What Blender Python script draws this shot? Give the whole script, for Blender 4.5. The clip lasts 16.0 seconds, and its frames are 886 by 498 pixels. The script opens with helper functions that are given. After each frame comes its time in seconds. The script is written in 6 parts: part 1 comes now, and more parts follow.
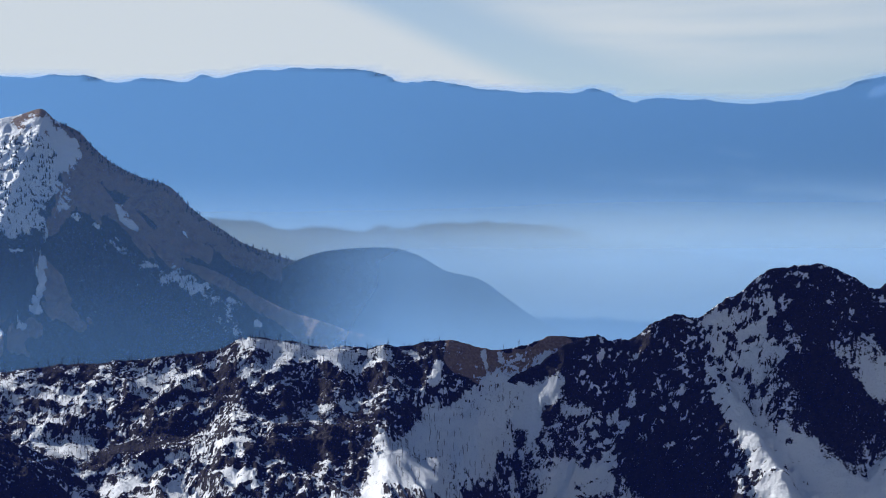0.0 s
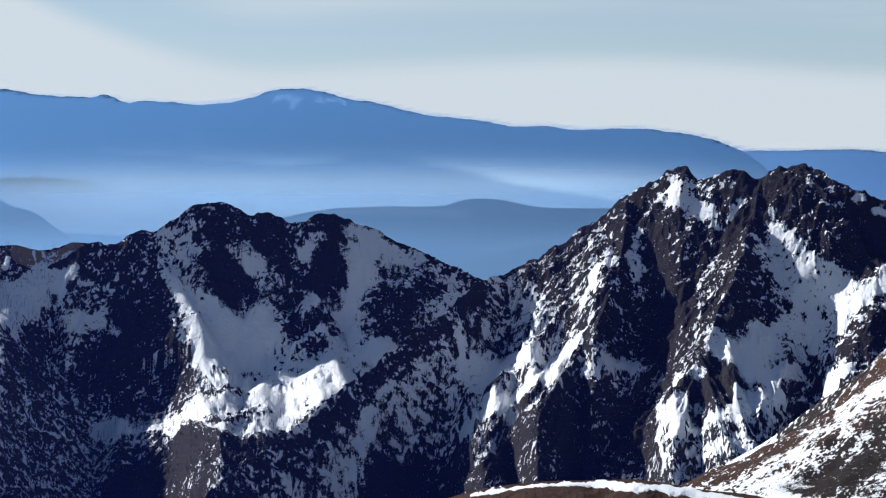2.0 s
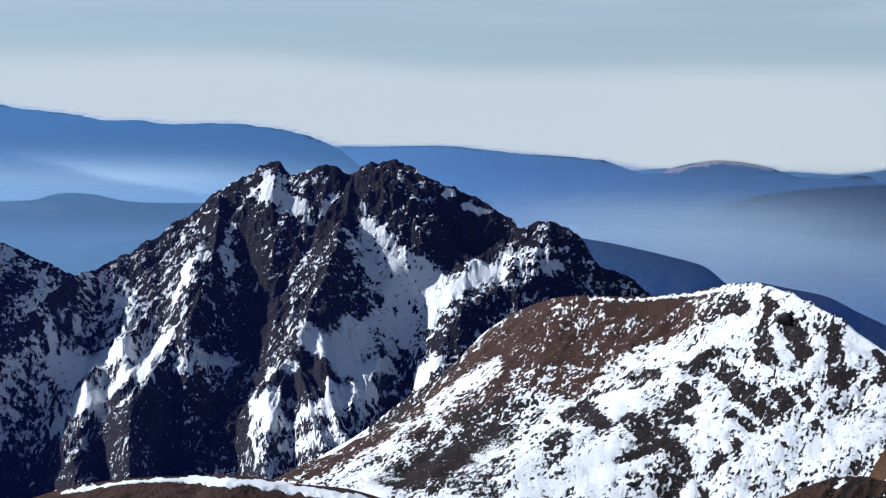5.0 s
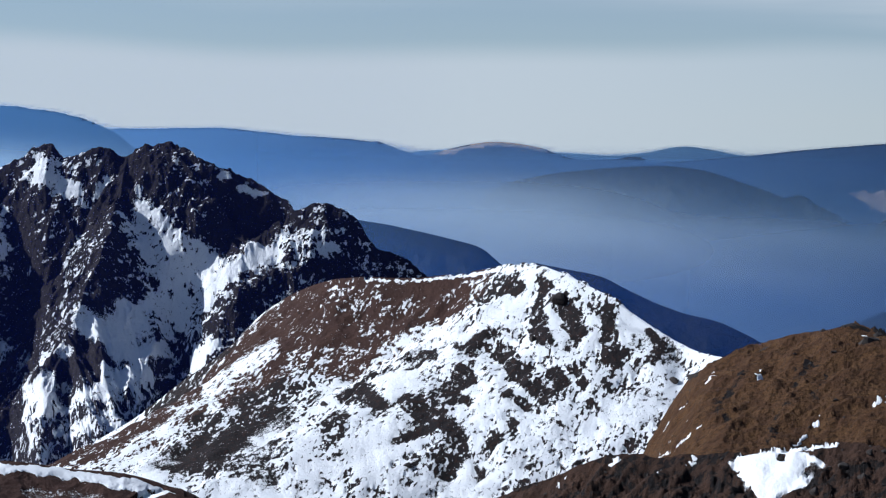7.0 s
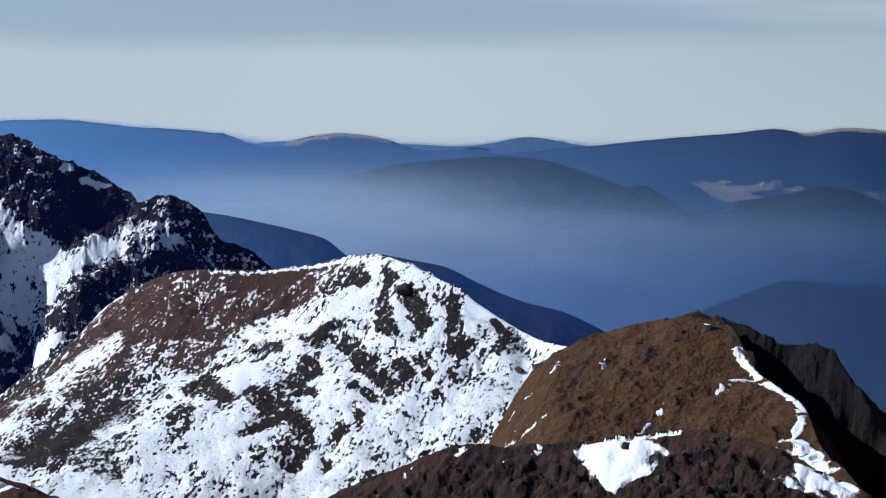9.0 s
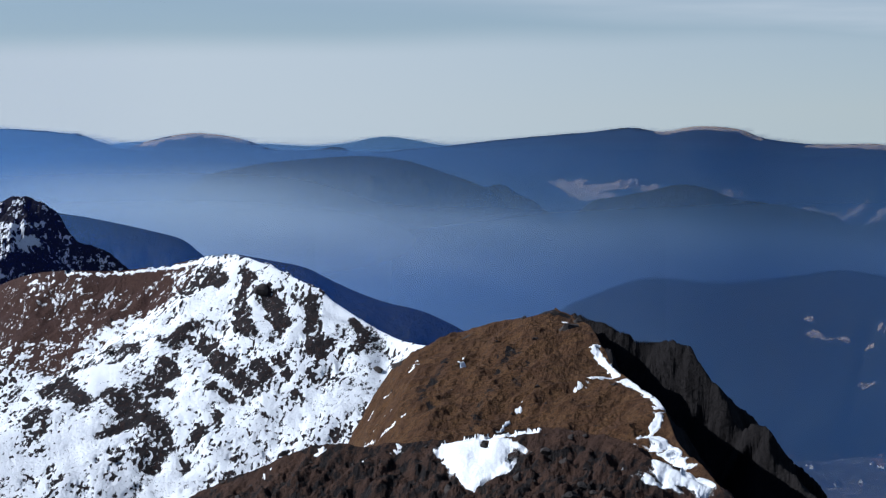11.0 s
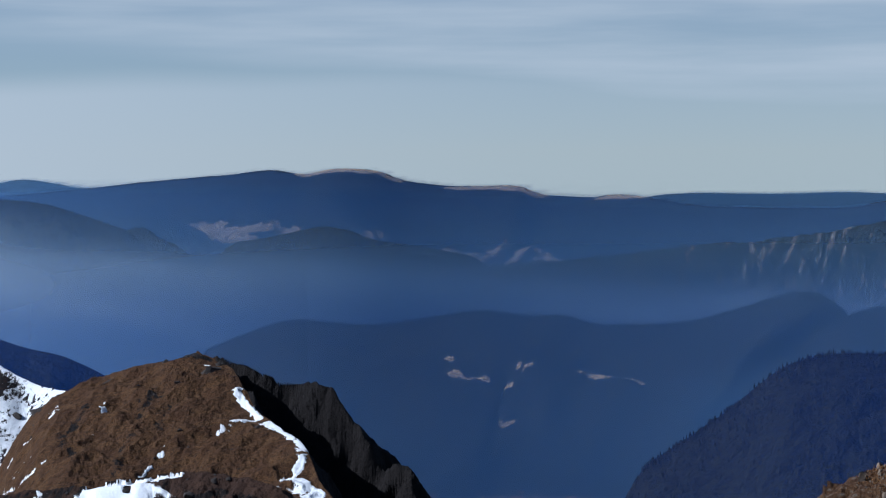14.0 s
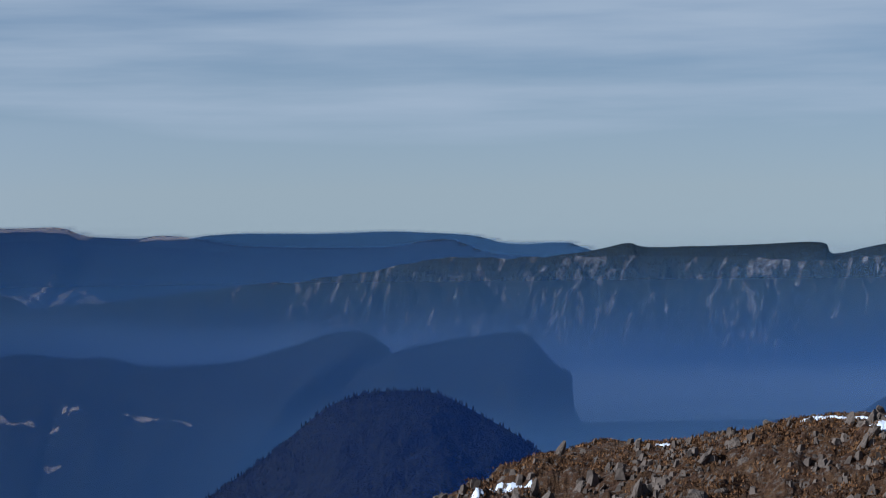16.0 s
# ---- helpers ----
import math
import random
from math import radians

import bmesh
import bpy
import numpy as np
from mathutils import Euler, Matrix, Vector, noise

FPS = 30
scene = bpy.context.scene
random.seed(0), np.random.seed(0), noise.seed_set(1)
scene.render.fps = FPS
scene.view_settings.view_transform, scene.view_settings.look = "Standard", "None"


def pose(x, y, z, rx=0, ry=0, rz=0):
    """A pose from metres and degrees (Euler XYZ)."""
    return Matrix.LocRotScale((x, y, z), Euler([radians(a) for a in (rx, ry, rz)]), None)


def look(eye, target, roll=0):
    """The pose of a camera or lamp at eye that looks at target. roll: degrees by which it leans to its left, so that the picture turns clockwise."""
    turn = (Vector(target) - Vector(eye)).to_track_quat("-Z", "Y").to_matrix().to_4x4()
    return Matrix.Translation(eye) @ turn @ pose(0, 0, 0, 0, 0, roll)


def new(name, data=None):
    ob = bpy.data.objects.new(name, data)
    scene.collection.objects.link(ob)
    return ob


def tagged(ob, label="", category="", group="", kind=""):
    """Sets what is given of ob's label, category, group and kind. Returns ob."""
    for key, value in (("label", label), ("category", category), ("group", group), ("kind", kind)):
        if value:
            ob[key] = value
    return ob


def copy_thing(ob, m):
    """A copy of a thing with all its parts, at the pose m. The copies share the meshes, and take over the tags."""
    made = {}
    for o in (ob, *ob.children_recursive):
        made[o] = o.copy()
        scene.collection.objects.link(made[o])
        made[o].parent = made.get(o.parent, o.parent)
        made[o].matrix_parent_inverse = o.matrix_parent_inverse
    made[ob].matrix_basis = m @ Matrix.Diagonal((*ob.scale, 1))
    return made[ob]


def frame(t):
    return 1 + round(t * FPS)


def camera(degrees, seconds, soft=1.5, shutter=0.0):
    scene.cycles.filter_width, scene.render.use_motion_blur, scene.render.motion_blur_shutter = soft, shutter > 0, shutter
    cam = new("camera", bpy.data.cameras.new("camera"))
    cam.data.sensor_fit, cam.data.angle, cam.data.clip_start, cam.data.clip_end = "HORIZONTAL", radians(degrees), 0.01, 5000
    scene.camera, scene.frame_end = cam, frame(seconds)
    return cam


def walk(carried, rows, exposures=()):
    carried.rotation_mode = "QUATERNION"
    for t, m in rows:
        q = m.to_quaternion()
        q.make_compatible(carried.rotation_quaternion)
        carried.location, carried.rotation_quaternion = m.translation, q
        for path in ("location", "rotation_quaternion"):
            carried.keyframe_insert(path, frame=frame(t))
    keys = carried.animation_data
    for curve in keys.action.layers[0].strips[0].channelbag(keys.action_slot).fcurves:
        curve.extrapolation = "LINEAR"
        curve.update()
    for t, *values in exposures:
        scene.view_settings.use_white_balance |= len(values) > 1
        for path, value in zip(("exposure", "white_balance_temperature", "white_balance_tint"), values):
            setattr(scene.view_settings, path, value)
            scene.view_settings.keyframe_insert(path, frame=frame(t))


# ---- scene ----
# The camera: panned on its spot, after drawing back from the wooded ridge at the start.
cam = camera(20.0, 16.0, 1.15)
ROWS = [
    (0.0, 1.81, 51.65, 59.48, 89.42, 0.05, -2.00),
    (0.5, 3.41, 46.07, 59.21, 89.02, 0.06, -4.23),
    (1.0, 3.21, 30.78, 59.48, 89.03, 0.16, -5.95),
    (1.5, 2.19, 13.90, 59.71, 88.83, -0.26, -8.96),
    (2.0, 0.00, 0.00, 60.00, 88.17, -0.14, -11.77),
    (2.5, 0.00, 0.00, 60.00, 87.98, -0.03, -12.84),
    (3.0, 0.00, 0.00, 60.00, 88.00, 0.12, -14.04),
    (3.5, 0.00, 0.00, 60.00, 88.42, -1.26, -13.50),
    (4.0, 0.00, 0.00, 60.00, 87.94, -0.14, -15.77),
    (4.5, 0.00, 0.00, 60.00, 87.96, -0.14, -18.70),
    (7.0, 0.00, 0.00, 60.00, 87.72, -0.30, -26.14),
    (7.5, 0.00, 0.00, 60.00, 87.69, -0.22, -27.03),
    (8.0, 0.00, 0.00, 60.00, 87.65, -0.20, -27.99),
    (8.5, 0.00, 0.00, 60.00, 87.60, -0.22, -28.91),
    (11.0, 0.00, 0.00, 60.00, 87.52, 0.09, -32.93),
    (11.5, 0.00, 0.00, 60.00, 87.68, -0.25, -34.15),
    (12.0, 0.00, 0.00, 60.00, 87.70, -0.28, -35.27),
    (12.5, 0.00, 0.00, 60.00, 87.71, 0.13, -36.68),
    (13.0, 0.00, 0.00, 60.00, 87.58, 0.09, -38.04),
    (13.5, 0.00, 0.00, 60.00, 87.84, 0.12, -39.53),
    (14.0, 0.00, 0.00, 60.00, 88.46, 0.26, -41.10),
    (14.5, 0.00, 0.00, 60.00, 88.75, 0.32, -43.59),
    (15.0, 0.00, 0.00, 60.00, 88.91, 0.43, -46.47),
    (15.5, 0.00, 0.00, 60.00, 89.36, 0.72, -48.99),
    (16.0, 0.00, 0.00, 60.00, 89.31, 0.68, -51.44),
]
EXPOSURES = [(0.0, 0.52, 6000.0, 10.0), (2.5, 0.56, 5800.0, 10.0), (8.5, 0.22, 5450.0, 10.0), (12.5, 0.28, 5350.0, 10.0), (14.0, 0.11, 5200.0, 10.0), (16.0, -0.11, 5000.0, 10.0)]
walk(cam, [(t, pose(x, y, z, rx, ry, rz)) for t, x, y, z, rx, ry, rz in ROWS], EXPOSURES)

# ---------------------------------------------------------------- light
SUN_AZ, SUN_EL = 50.0, 33.0          # degrees left of the y axis, and up
sun_dir = Vector((-math.sin(radians(SUN_AZ)) * math.cos(radians(SUN_EL)),
                  math.cos(radians(SUN_AZ)) * math.cos(radians(SUN_EL)), math.sin(radians(SUN_EL))))
sun_data = bpy.data.lights.new("sun", "SUN")
sun_data.energy, sun_data.angle, sun_data.color = 5.0, radians(0.55), (1.0, 0.95, 0.87)
sun = new("sun", sun_data)
sun.matrix_basis = look(sun_dir * 200, (0, 0, 0))


class Nodes:
    """Short hand for a node tree."""

    def __init__(self, tree):
        self.tree = tree
        tree.nodes.clear()

    def add(self, kind, ins=None, **props):
        n = self.tree.nodes.new(kind)
        for k, v in props.items():
            setattr(n, k, v)
        for k, v in (ins or {}).items():
            if hasattr(v, "is_output"):
                self.tree.links.new(v, n.inputs[k])
            else:
                n.inputs[k].default_value = v
        return n

    def math(self, op, a, b=0.0, clamp=False):
        return self.add("ShaderNodeMath", {0: a, 1: b}, operation=op, use_clamp=clamp).outputs[0]

    def ramp(self, value, lo, hi, a=0.0, b=1.0):
        return self.add("ShaderNodeMapRange", {"Value": value, "From Min": lo, "From Max": hi, "To Min": a, "To Max": b},
                        interpolation_type="SMOOTHSTEP").outputs[0]

    def mix(self, fac, a, b):
        n = self.add("ShaderNodeMix", {0: fac}, data_type="RGBA")
        for i, v in ((6, a), (7, b)):
            if hasattr(v, "is_output"):
                self.tree.links.new(v, n.inputs[i])
            else:
                n.inputs[i].default_value = (*v, 1.0)
        return n.outputs[2]

    def noise(self, vec, scale, detail=4.0, rough=0.55):
        return self.add("ShaderNodeTexNoise", {"Vector": vec, "Scale": scale, "Detail": detail, "Roughness": rough}).outputs[0]


world = bpy.data.worlds.new("sky")
scene.world = world
world.use_nodes = True
w = Nodes(world.node_tree)
sky = w.add("ShaderNodeTexSky", sky_type="NISHITA", sun_disc=False, sun_elevation=radians(SUN_EL), sun_rotation=radians(-SUN_AZ),
            altitude=2000.0, air_density=0.85, dust_density=0.3, ozone_density=0.5)
gen = w.add("ShaderNodeTexCoord").outputs["Generated"]
sep = w.add("ShaderNodeSeparateXYZ", {0: gen})
level = w.math("MAXIMUM", sep.outputs[2], 0.012)
w.tree.links.new(w.add("ShaderNodeCombineXYZ", {0: sep.outputs[0], 1: sep.outputs[1], 2: level}).outputs[0], sky.inputs[0])
# thin cirrus: long streaks, denser in a veil just above the horizon
stretch = w.add("ShaderNodeMapping", {0: gen, "Scale": (2.2, 2.2, 26.0), "Rotation": (0.0, 0.03, 0.0)}).outputs[0]
streak = w.noise(stretch, 2.3, 5.0, 0.5)
wave = w.math("MULTIPLY", w.math("SUBTRACT", w.noise(gen, 3.0, 2.0), 0.5), 0.03)
lift = w.math("ADD", sep.outputs[2], wave)
lift = w.math("SUBTRACT", lift, w.ramp(sep.outputs[0], 0.14, -0.06, 0.0, 0.06))
fade = w.ramp(sep.outputs[0], 0.74, 0.42)
veil = w.math("MULTIPLY", w.ramp(lift, 0.046, 0.034), w.math("ADD", w.math("MULTIPLY", fade, 0.75), 0.25))
low = w.ramp(sep.outputs[2], 0.22, 0.11)
high = w.math("MULTIPLY", w.math("MULTIPLY", w.ramp(w.math("ADD", lift, w.ramp(sep.outputs[0], 0.45, 0.76, 0.0, 0.030)), 0.054, 0.072), w.ramp(streak, 0.22, 0.72)), low)
cloud = w.math("ADD", w.math("MULTIPLY", w.math("MAXIMUM", veil, high), w.ramp(sep.outputs[0], 0.2, 0.6, 0.68, 0.72)), w.math("MULTIPLY", low, 0.22))
tint = w.mix(cloud, sky.outputs[0], (9.0, 9.3, 9.0))
back = w.add("ShaderNodeBackground", {"Color": tint, "Strength": 0.053})
w.add("ShaderNodeOutputWorld", {0: back.outputs[0]})


# ---------------------------------------------------------------- materials
def new_material(name):
    m = bpy.data.materials.new(name)
    m.use_nodes = True
    return m, Nodes(m.node_tree)


def mountain_material(name, grain, rock, grass, wood, bump=0.5, snow_soft=0.08, snow_grain=0.35):
    """Rock, dry grass, woods and snow, told apart by the mesh's own attributes. grain: size of the texture in metres."""
    m, n = new_material(name)
    co = n.add("ShaderNodeTexCoord").outputs["Object"]
    big, mid, fine = n.noise(co, 0.35 / grain, 3.0), n.noise(co, 1.6 / grain, 5.0, 0.6), n.noise(co, 7.0 / grain, 6.0, 0.65)
    attr = {k: n.add("ShaderNodeAttribute", attribute_name=k).outputs["Fac"] for k in ("snow", "grass", "wood")}
    col = n.mix(n.ramp(fine, 0.3, 0.7), rock[0], rock[1])
    col = n.mix(n.ramp(mid, 0.45, 0.75, 0.0, 0.6), col, rock[2])
    g = n.mix(n.ramp(fine, 0.3, 0.7), grass[0], grass[1])
    g = n.mix(n.ramp(big, 0.35, 0.65, 0.0, 0.7), g, grass[2])
    g = n.mix(n.ramp(mid, 0.48, 0.68, 0.0, 0.75), g, grass[0])
    edge = n.math("MULTIPLY", n.math("SUBTRACT", mid, 0.5), 0.9)
    col = n.mix(n.ramp(n.math("ADD", attr["grass"], edge), 0.4, 0.6), col, g)
    t = n.mix(n.ramp(fine, 0.35, 0.65), wood[0], wood[1])
    col = n.mix(n.ramp(n.math("ADD", attr["wood"], edge), 0.4, 0.6), col, t)
    sg = n.math("MULTIPLY", n.math("SUBTRACT", n.math("ADD", n.math("MULTIPLY", fine, 0.6), n.math("MULTIPLY", mid, 0.4)), 0.5), snow_grain * 2.5)
    white = n.ramp(n.math("ADD", attr["snow"], sg), 0.5 - snow_soft, 0.5 + snow_soft)
    col = n.mix(white, col, n.mix(big, (0.78, 0.80, 0.83), (0.88, 0.88, 0.88)))
    rough = n.ramp(white, 0.0, 1.0, 0.92, 0.55)
    h = n.math("MULTIPLY", n.math("ADD", fine, n.math("MULTIPLY", mid, 2.0)), n.ramp(white, 0.0, 1.0, 1.0, 0.5))
    bp = n.add("ShaderNodeBump", {"Height": h, "Strength": bump, "Distance": grain * 0.25}).outputs[0]
    sh = n.add("ShaderNodeBsdfPrincipled", {"Base Color": col, "Roughness": rough, "Normal": bp, "Specular IOR Level": 0.15})
    n.add("ShaderNodeOutputMaterial", {0: sh.outputs[0]})
    return m


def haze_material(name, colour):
    """Stand-in for haze: the air's tint put into a thin scattering sheet that lets through what its density does not
    hold back.
    """
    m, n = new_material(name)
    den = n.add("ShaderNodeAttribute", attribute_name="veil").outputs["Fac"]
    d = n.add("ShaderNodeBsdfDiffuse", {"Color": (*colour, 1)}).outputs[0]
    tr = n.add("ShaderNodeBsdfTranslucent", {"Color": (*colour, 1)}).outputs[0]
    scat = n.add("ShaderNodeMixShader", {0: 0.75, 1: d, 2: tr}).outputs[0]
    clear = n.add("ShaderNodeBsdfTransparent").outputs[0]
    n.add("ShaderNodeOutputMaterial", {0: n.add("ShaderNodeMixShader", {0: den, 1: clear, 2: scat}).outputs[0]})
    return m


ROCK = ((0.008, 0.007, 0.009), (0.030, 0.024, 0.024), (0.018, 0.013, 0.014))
BROWN = ((0.030, 0.014, 0.011), (0.085, 0.045, 0.032), (0.050, 0.026, 0.022))
TAWNY = ((0.022, 0.010, 0.006), (0.165, 0.085, 0.032), (0.060, 0.028, 0.014))
WOODS = ((0.006, 0.008, 0.008), (0.026, 0.029, 0.022))
MEADOW = ((0.30, 0.23, 0.16), (0.46, 0.36, 0.27), (0.37, 0.29, 0.21))
UPLAND = ((0.19, 0.115, 0.078), (0.40, 0.28, 0.19), (0.29, 0.19, 0.13))
SCRUB = ((0.018, 0.017, 0.017), (0.060, 0.050, 0.043))
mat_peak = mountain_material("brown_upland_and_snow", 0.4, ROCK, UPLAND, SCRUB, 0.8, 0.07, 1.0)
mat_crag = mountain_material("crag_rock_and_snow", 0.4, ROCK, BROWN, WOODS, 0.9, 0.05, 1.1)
mat_hill = mountain_material("hill_grass_rock_and_snow", 0.16, ROCK, BROWN, WOODS, 0.8, 0.04, 0.9)
DUSKY = ((0.018, 0.010, 0.008), (0.095, 0.050, 0.030), (0.040, 0.022, 0.016))
# Rock tones taken down to black, carrying the shade of the knoll's cliff
SHADE_BLACK = ((0.004, 0.004, 0.005), (0.018, 0.014, 0.013), (0.010, 0.008, 0.008))
mat_ridge = mountain_material("dark_heath_and_stone", 0.07, SHADE_BLACK, DUSKY, WOODS, 1.0)
mat_near = mountain_material("tawny_grass_rock_and_snow", 0.12, SHADE_BLACK, TAWNY, WOODS, 1.0)
mat_stony = mountain_material("stony_turf", 0.04, ((0.09, 0.075, 0.06), (0.20, 0.17, 0.14), (0.14, 0.11, 0.09)), TAWNY, WOODS, 0.8)
mat_far = mountain_material("far_woods", 1.2, ((0.05, 0.045, 0.04), (0.12, 0.10, 0.09), (0.20, 0.17, 0.15)), MEADOW, WOODS, 0.6, 0.1)
mat_mid = mountain_material("mid_woods", 2.5, ((0.05, 0.045, 0.04), (0.12, 0.10, 0.09), (0.42, 0.37, 0.34)), MEADOW, WOODS, 0.8, 0.1)



def snow_material():
    m, n = new_material("old_snow")
    co = n.add("ShaderNodeTexCoord").outputs["Object"]
    big, fine = n.noise(co, 1.2, 4.0), n.noise(co, 22.0, 5.0)
    col = n.mix(big, (0.76, 0.78, 0.81), (0.88, 0.88, 0.88))
    bp = n.add("ShaderNodeBump", {"Height": n.math("ADD", fine, n.math("MULTIPLY", big, 3.0)), "Strength": 0.25, "Distance": 0.05}).outputs[0]
    sh = n.add("ShaderNodeBsdfPrincipled", {"Base Color": col, "Roughness": 0.6, "Normal": bp, "Specular IOR Level": 0.2})
    n.add("ShaderNodeOutputMaterial", {0: sh.outputs[0]})
    return m


def plain_material(name, a, b, scale, rough=0.85, bump=0.3, dist=0.02):
    m, n = new_material(name)
    co = n.add("ShaderNodeTexCoord").outputs["Object"]
    fine, mid = n.noise(co, scale, 6.0, 0.65), n.noise(co, scale * 0.2, 3.0)
    rnd = n.add("ShaderNodeObjectInfo").outputs["Random"]
    f = n.math("ADD", n.math("MULTIPLY", n.ramp(fine, 0.3, 0.7), 0.6), n.math("MULTIPLY", n.math("ADD", mid, rnd), 0.2), True)
    bp = n.add("ShaderNodeBump", {"Height": fine, "Strength": bump, "Distance": dist}).outputs[0]
    sh = n.add("ShaderNodeBsdfPrincipled", {"Base Color": n.mix(f, a, b), "Roughness": rough, "Normal": bp, "Specular IOR Level": 0.2})
    n.add("ShaderNodeOutputMaterial", {0: sh.outputs[0]})
    return m


mat_snow = snow_material()
mat_stone = plain_material("grey_stone", (0.068, 0.050, 0.037), (0.25, 0.19, 0.14), 14.0, 0.9, 0.6, 0.02)
mat_boulder = plain_material("dark_boulder", (0.018, 0.016, 0.016), (0.075, 0.062, 0.055), 7.0, 0.9, 0.6, 0.04)
mat_tuft = plain_material("dry_turf", (0.085, 0.036, 0.015), (0.27, 0.135, 0.05), 30.0, 0.95, 0.2, 0.01)
mat_conifer = plain_material("conifer_green", (0.010, 0.014, 0.010), (0.030, 0.034, 0.022), 5.0, 0.95)
mat_bare = plain_material("bare_tree_brown", (0.020, 0.016, 0.015), (0.055, 0.042, 0.036), 5.0, 0.95)
mat_wall = plain_material("house_wall", (0.45, 0.42, 0.38), (0.75, 0.72, 0.68), 3.0, 0.9)
mat_roof = plain_material("house_roof", (0.13, 0.07, 0.055), (0.24, 0.15, 0.12), 5.0, 0.9)

# ---- terrain ----
TABLE = np.random.RandomState(7)
PERM = np.tile(TABLE.permutation(512), 2)
ANGLE = TABLE.rand(512) * 2 * np.pi
GX, GY = np.cos(ANGLE), np.sin(ANGLE)


def grad(x, y, seed=0):
    """Gradient noise, about -0.7 to 0.7."""
    xf, yf = np.floor(x), np.floor(y)
    xi, yi = xf.astype(np.int64), yf.astype(np.int64)
    u, v = x - xf, y - yf

    def corner(i, j):
        k = PERM[(PERM[(xi + i + seed * 37) & 511] + yi + j) & 511]
        return GX[k] * (u - i) + GY[k] * (v - j)

    su, sv = u * u * u * (u * (u * 6 - 15) + 10), v * v * v * (v * (v * 6 - 15) + 10)
    a = corner(0, 0) * (1 - su) + corner(1, 0) * su
    b = corner(0, 1) * (1 - su) + corner(1, 1) * su
    return a * (1 - sv) + b * sv


def fbm(x, y, size, octaves=5, seed=0, gain=0.5, ridged=False):
    total, amp, f = np.zeros_like(x), 1.0, 1.0 / size
    for o in range(octaves):
        v = grad(x * f + o * 17.3, y * f - o * 9.1, seed + o)
        total += amp * ((0.35 - np.abs(v)) * 1.6 if ridged else v)
        amp, f = amp * gain, f * 2.03
    return total


def smooth_line(pts, steps=4):
    """A Catmull-Rom line through the points."""
    p = np.array(pts, float)
    q = np.vstack([2 * p[0] - p[1], p, 2 * p[-1] - p[-2]])
    t = np.linspace(0, 1, steps, endpoint=False)[:, None]
    out = []
    for i in range(len(p) - 1):
        a, b, c, d = q[i], q[i + 1], q[i + 2], q[i + 3]
        out.append(0.5 * (2 * b + (c - a) * t + (2 * a - 5 * b + 4 * c - d) * t * t + (3 * b - a - 3 * c + d) * t ** 3))
    return np.vstack(out + [p[-1:]])


def to_line(x, y, line):
    """Distance in plan to a line, and its height at the nearest place."""
    best, z = np.full(x.shape, 1e9), np.zeros(x.shape)
    for a, b in zip(line[:-1], line[1:]):
        e = b - a
        t = np.clip(((x - a[0]) * e[0] + (y - a[1]) * e[1]) / max(e[0] ** 2 + e[1] ** 2, 1e-9), 0, 1)
        d = (x - a[0] - t * e[0]) ** 2 + (y - a[1] - t * e[1]) ** 2
        m = d < best
        best[m], z[m] = d[m], (a[2] + t * e[2])[m]
    return np.sqrt(best), z


def envelope(x, y, line, fall):
    """The highest surface that falls away from any part of a line; also the distance to it."""
    top, best = np.full(x.shape, -1e9), np.full(x.shape, 1e9)
    for a, b in zip(line[:-1], line[1:]):
        d, z = to_line(x, y, np.array([a, b]))
        top, best = np.maximum(top, z - fall(d)), np.minimum(best, d)
    return best, top


def blur(g, k):
    for axis in (0, 1):
        p = np.concatenate([np.repeat(g.take([0], axis), k, axis), g, np.repeat(g.take([-1], axis), k, axis)], axis)
        c = np.cumsum(p, axis)
        n = p.shape[axis]
        hi, lo = c.take(range(2 * k, n), axis), c.take(range(0, n - 2 * k), axis)
        g = (hi - lo) / (2 * k)
    return g


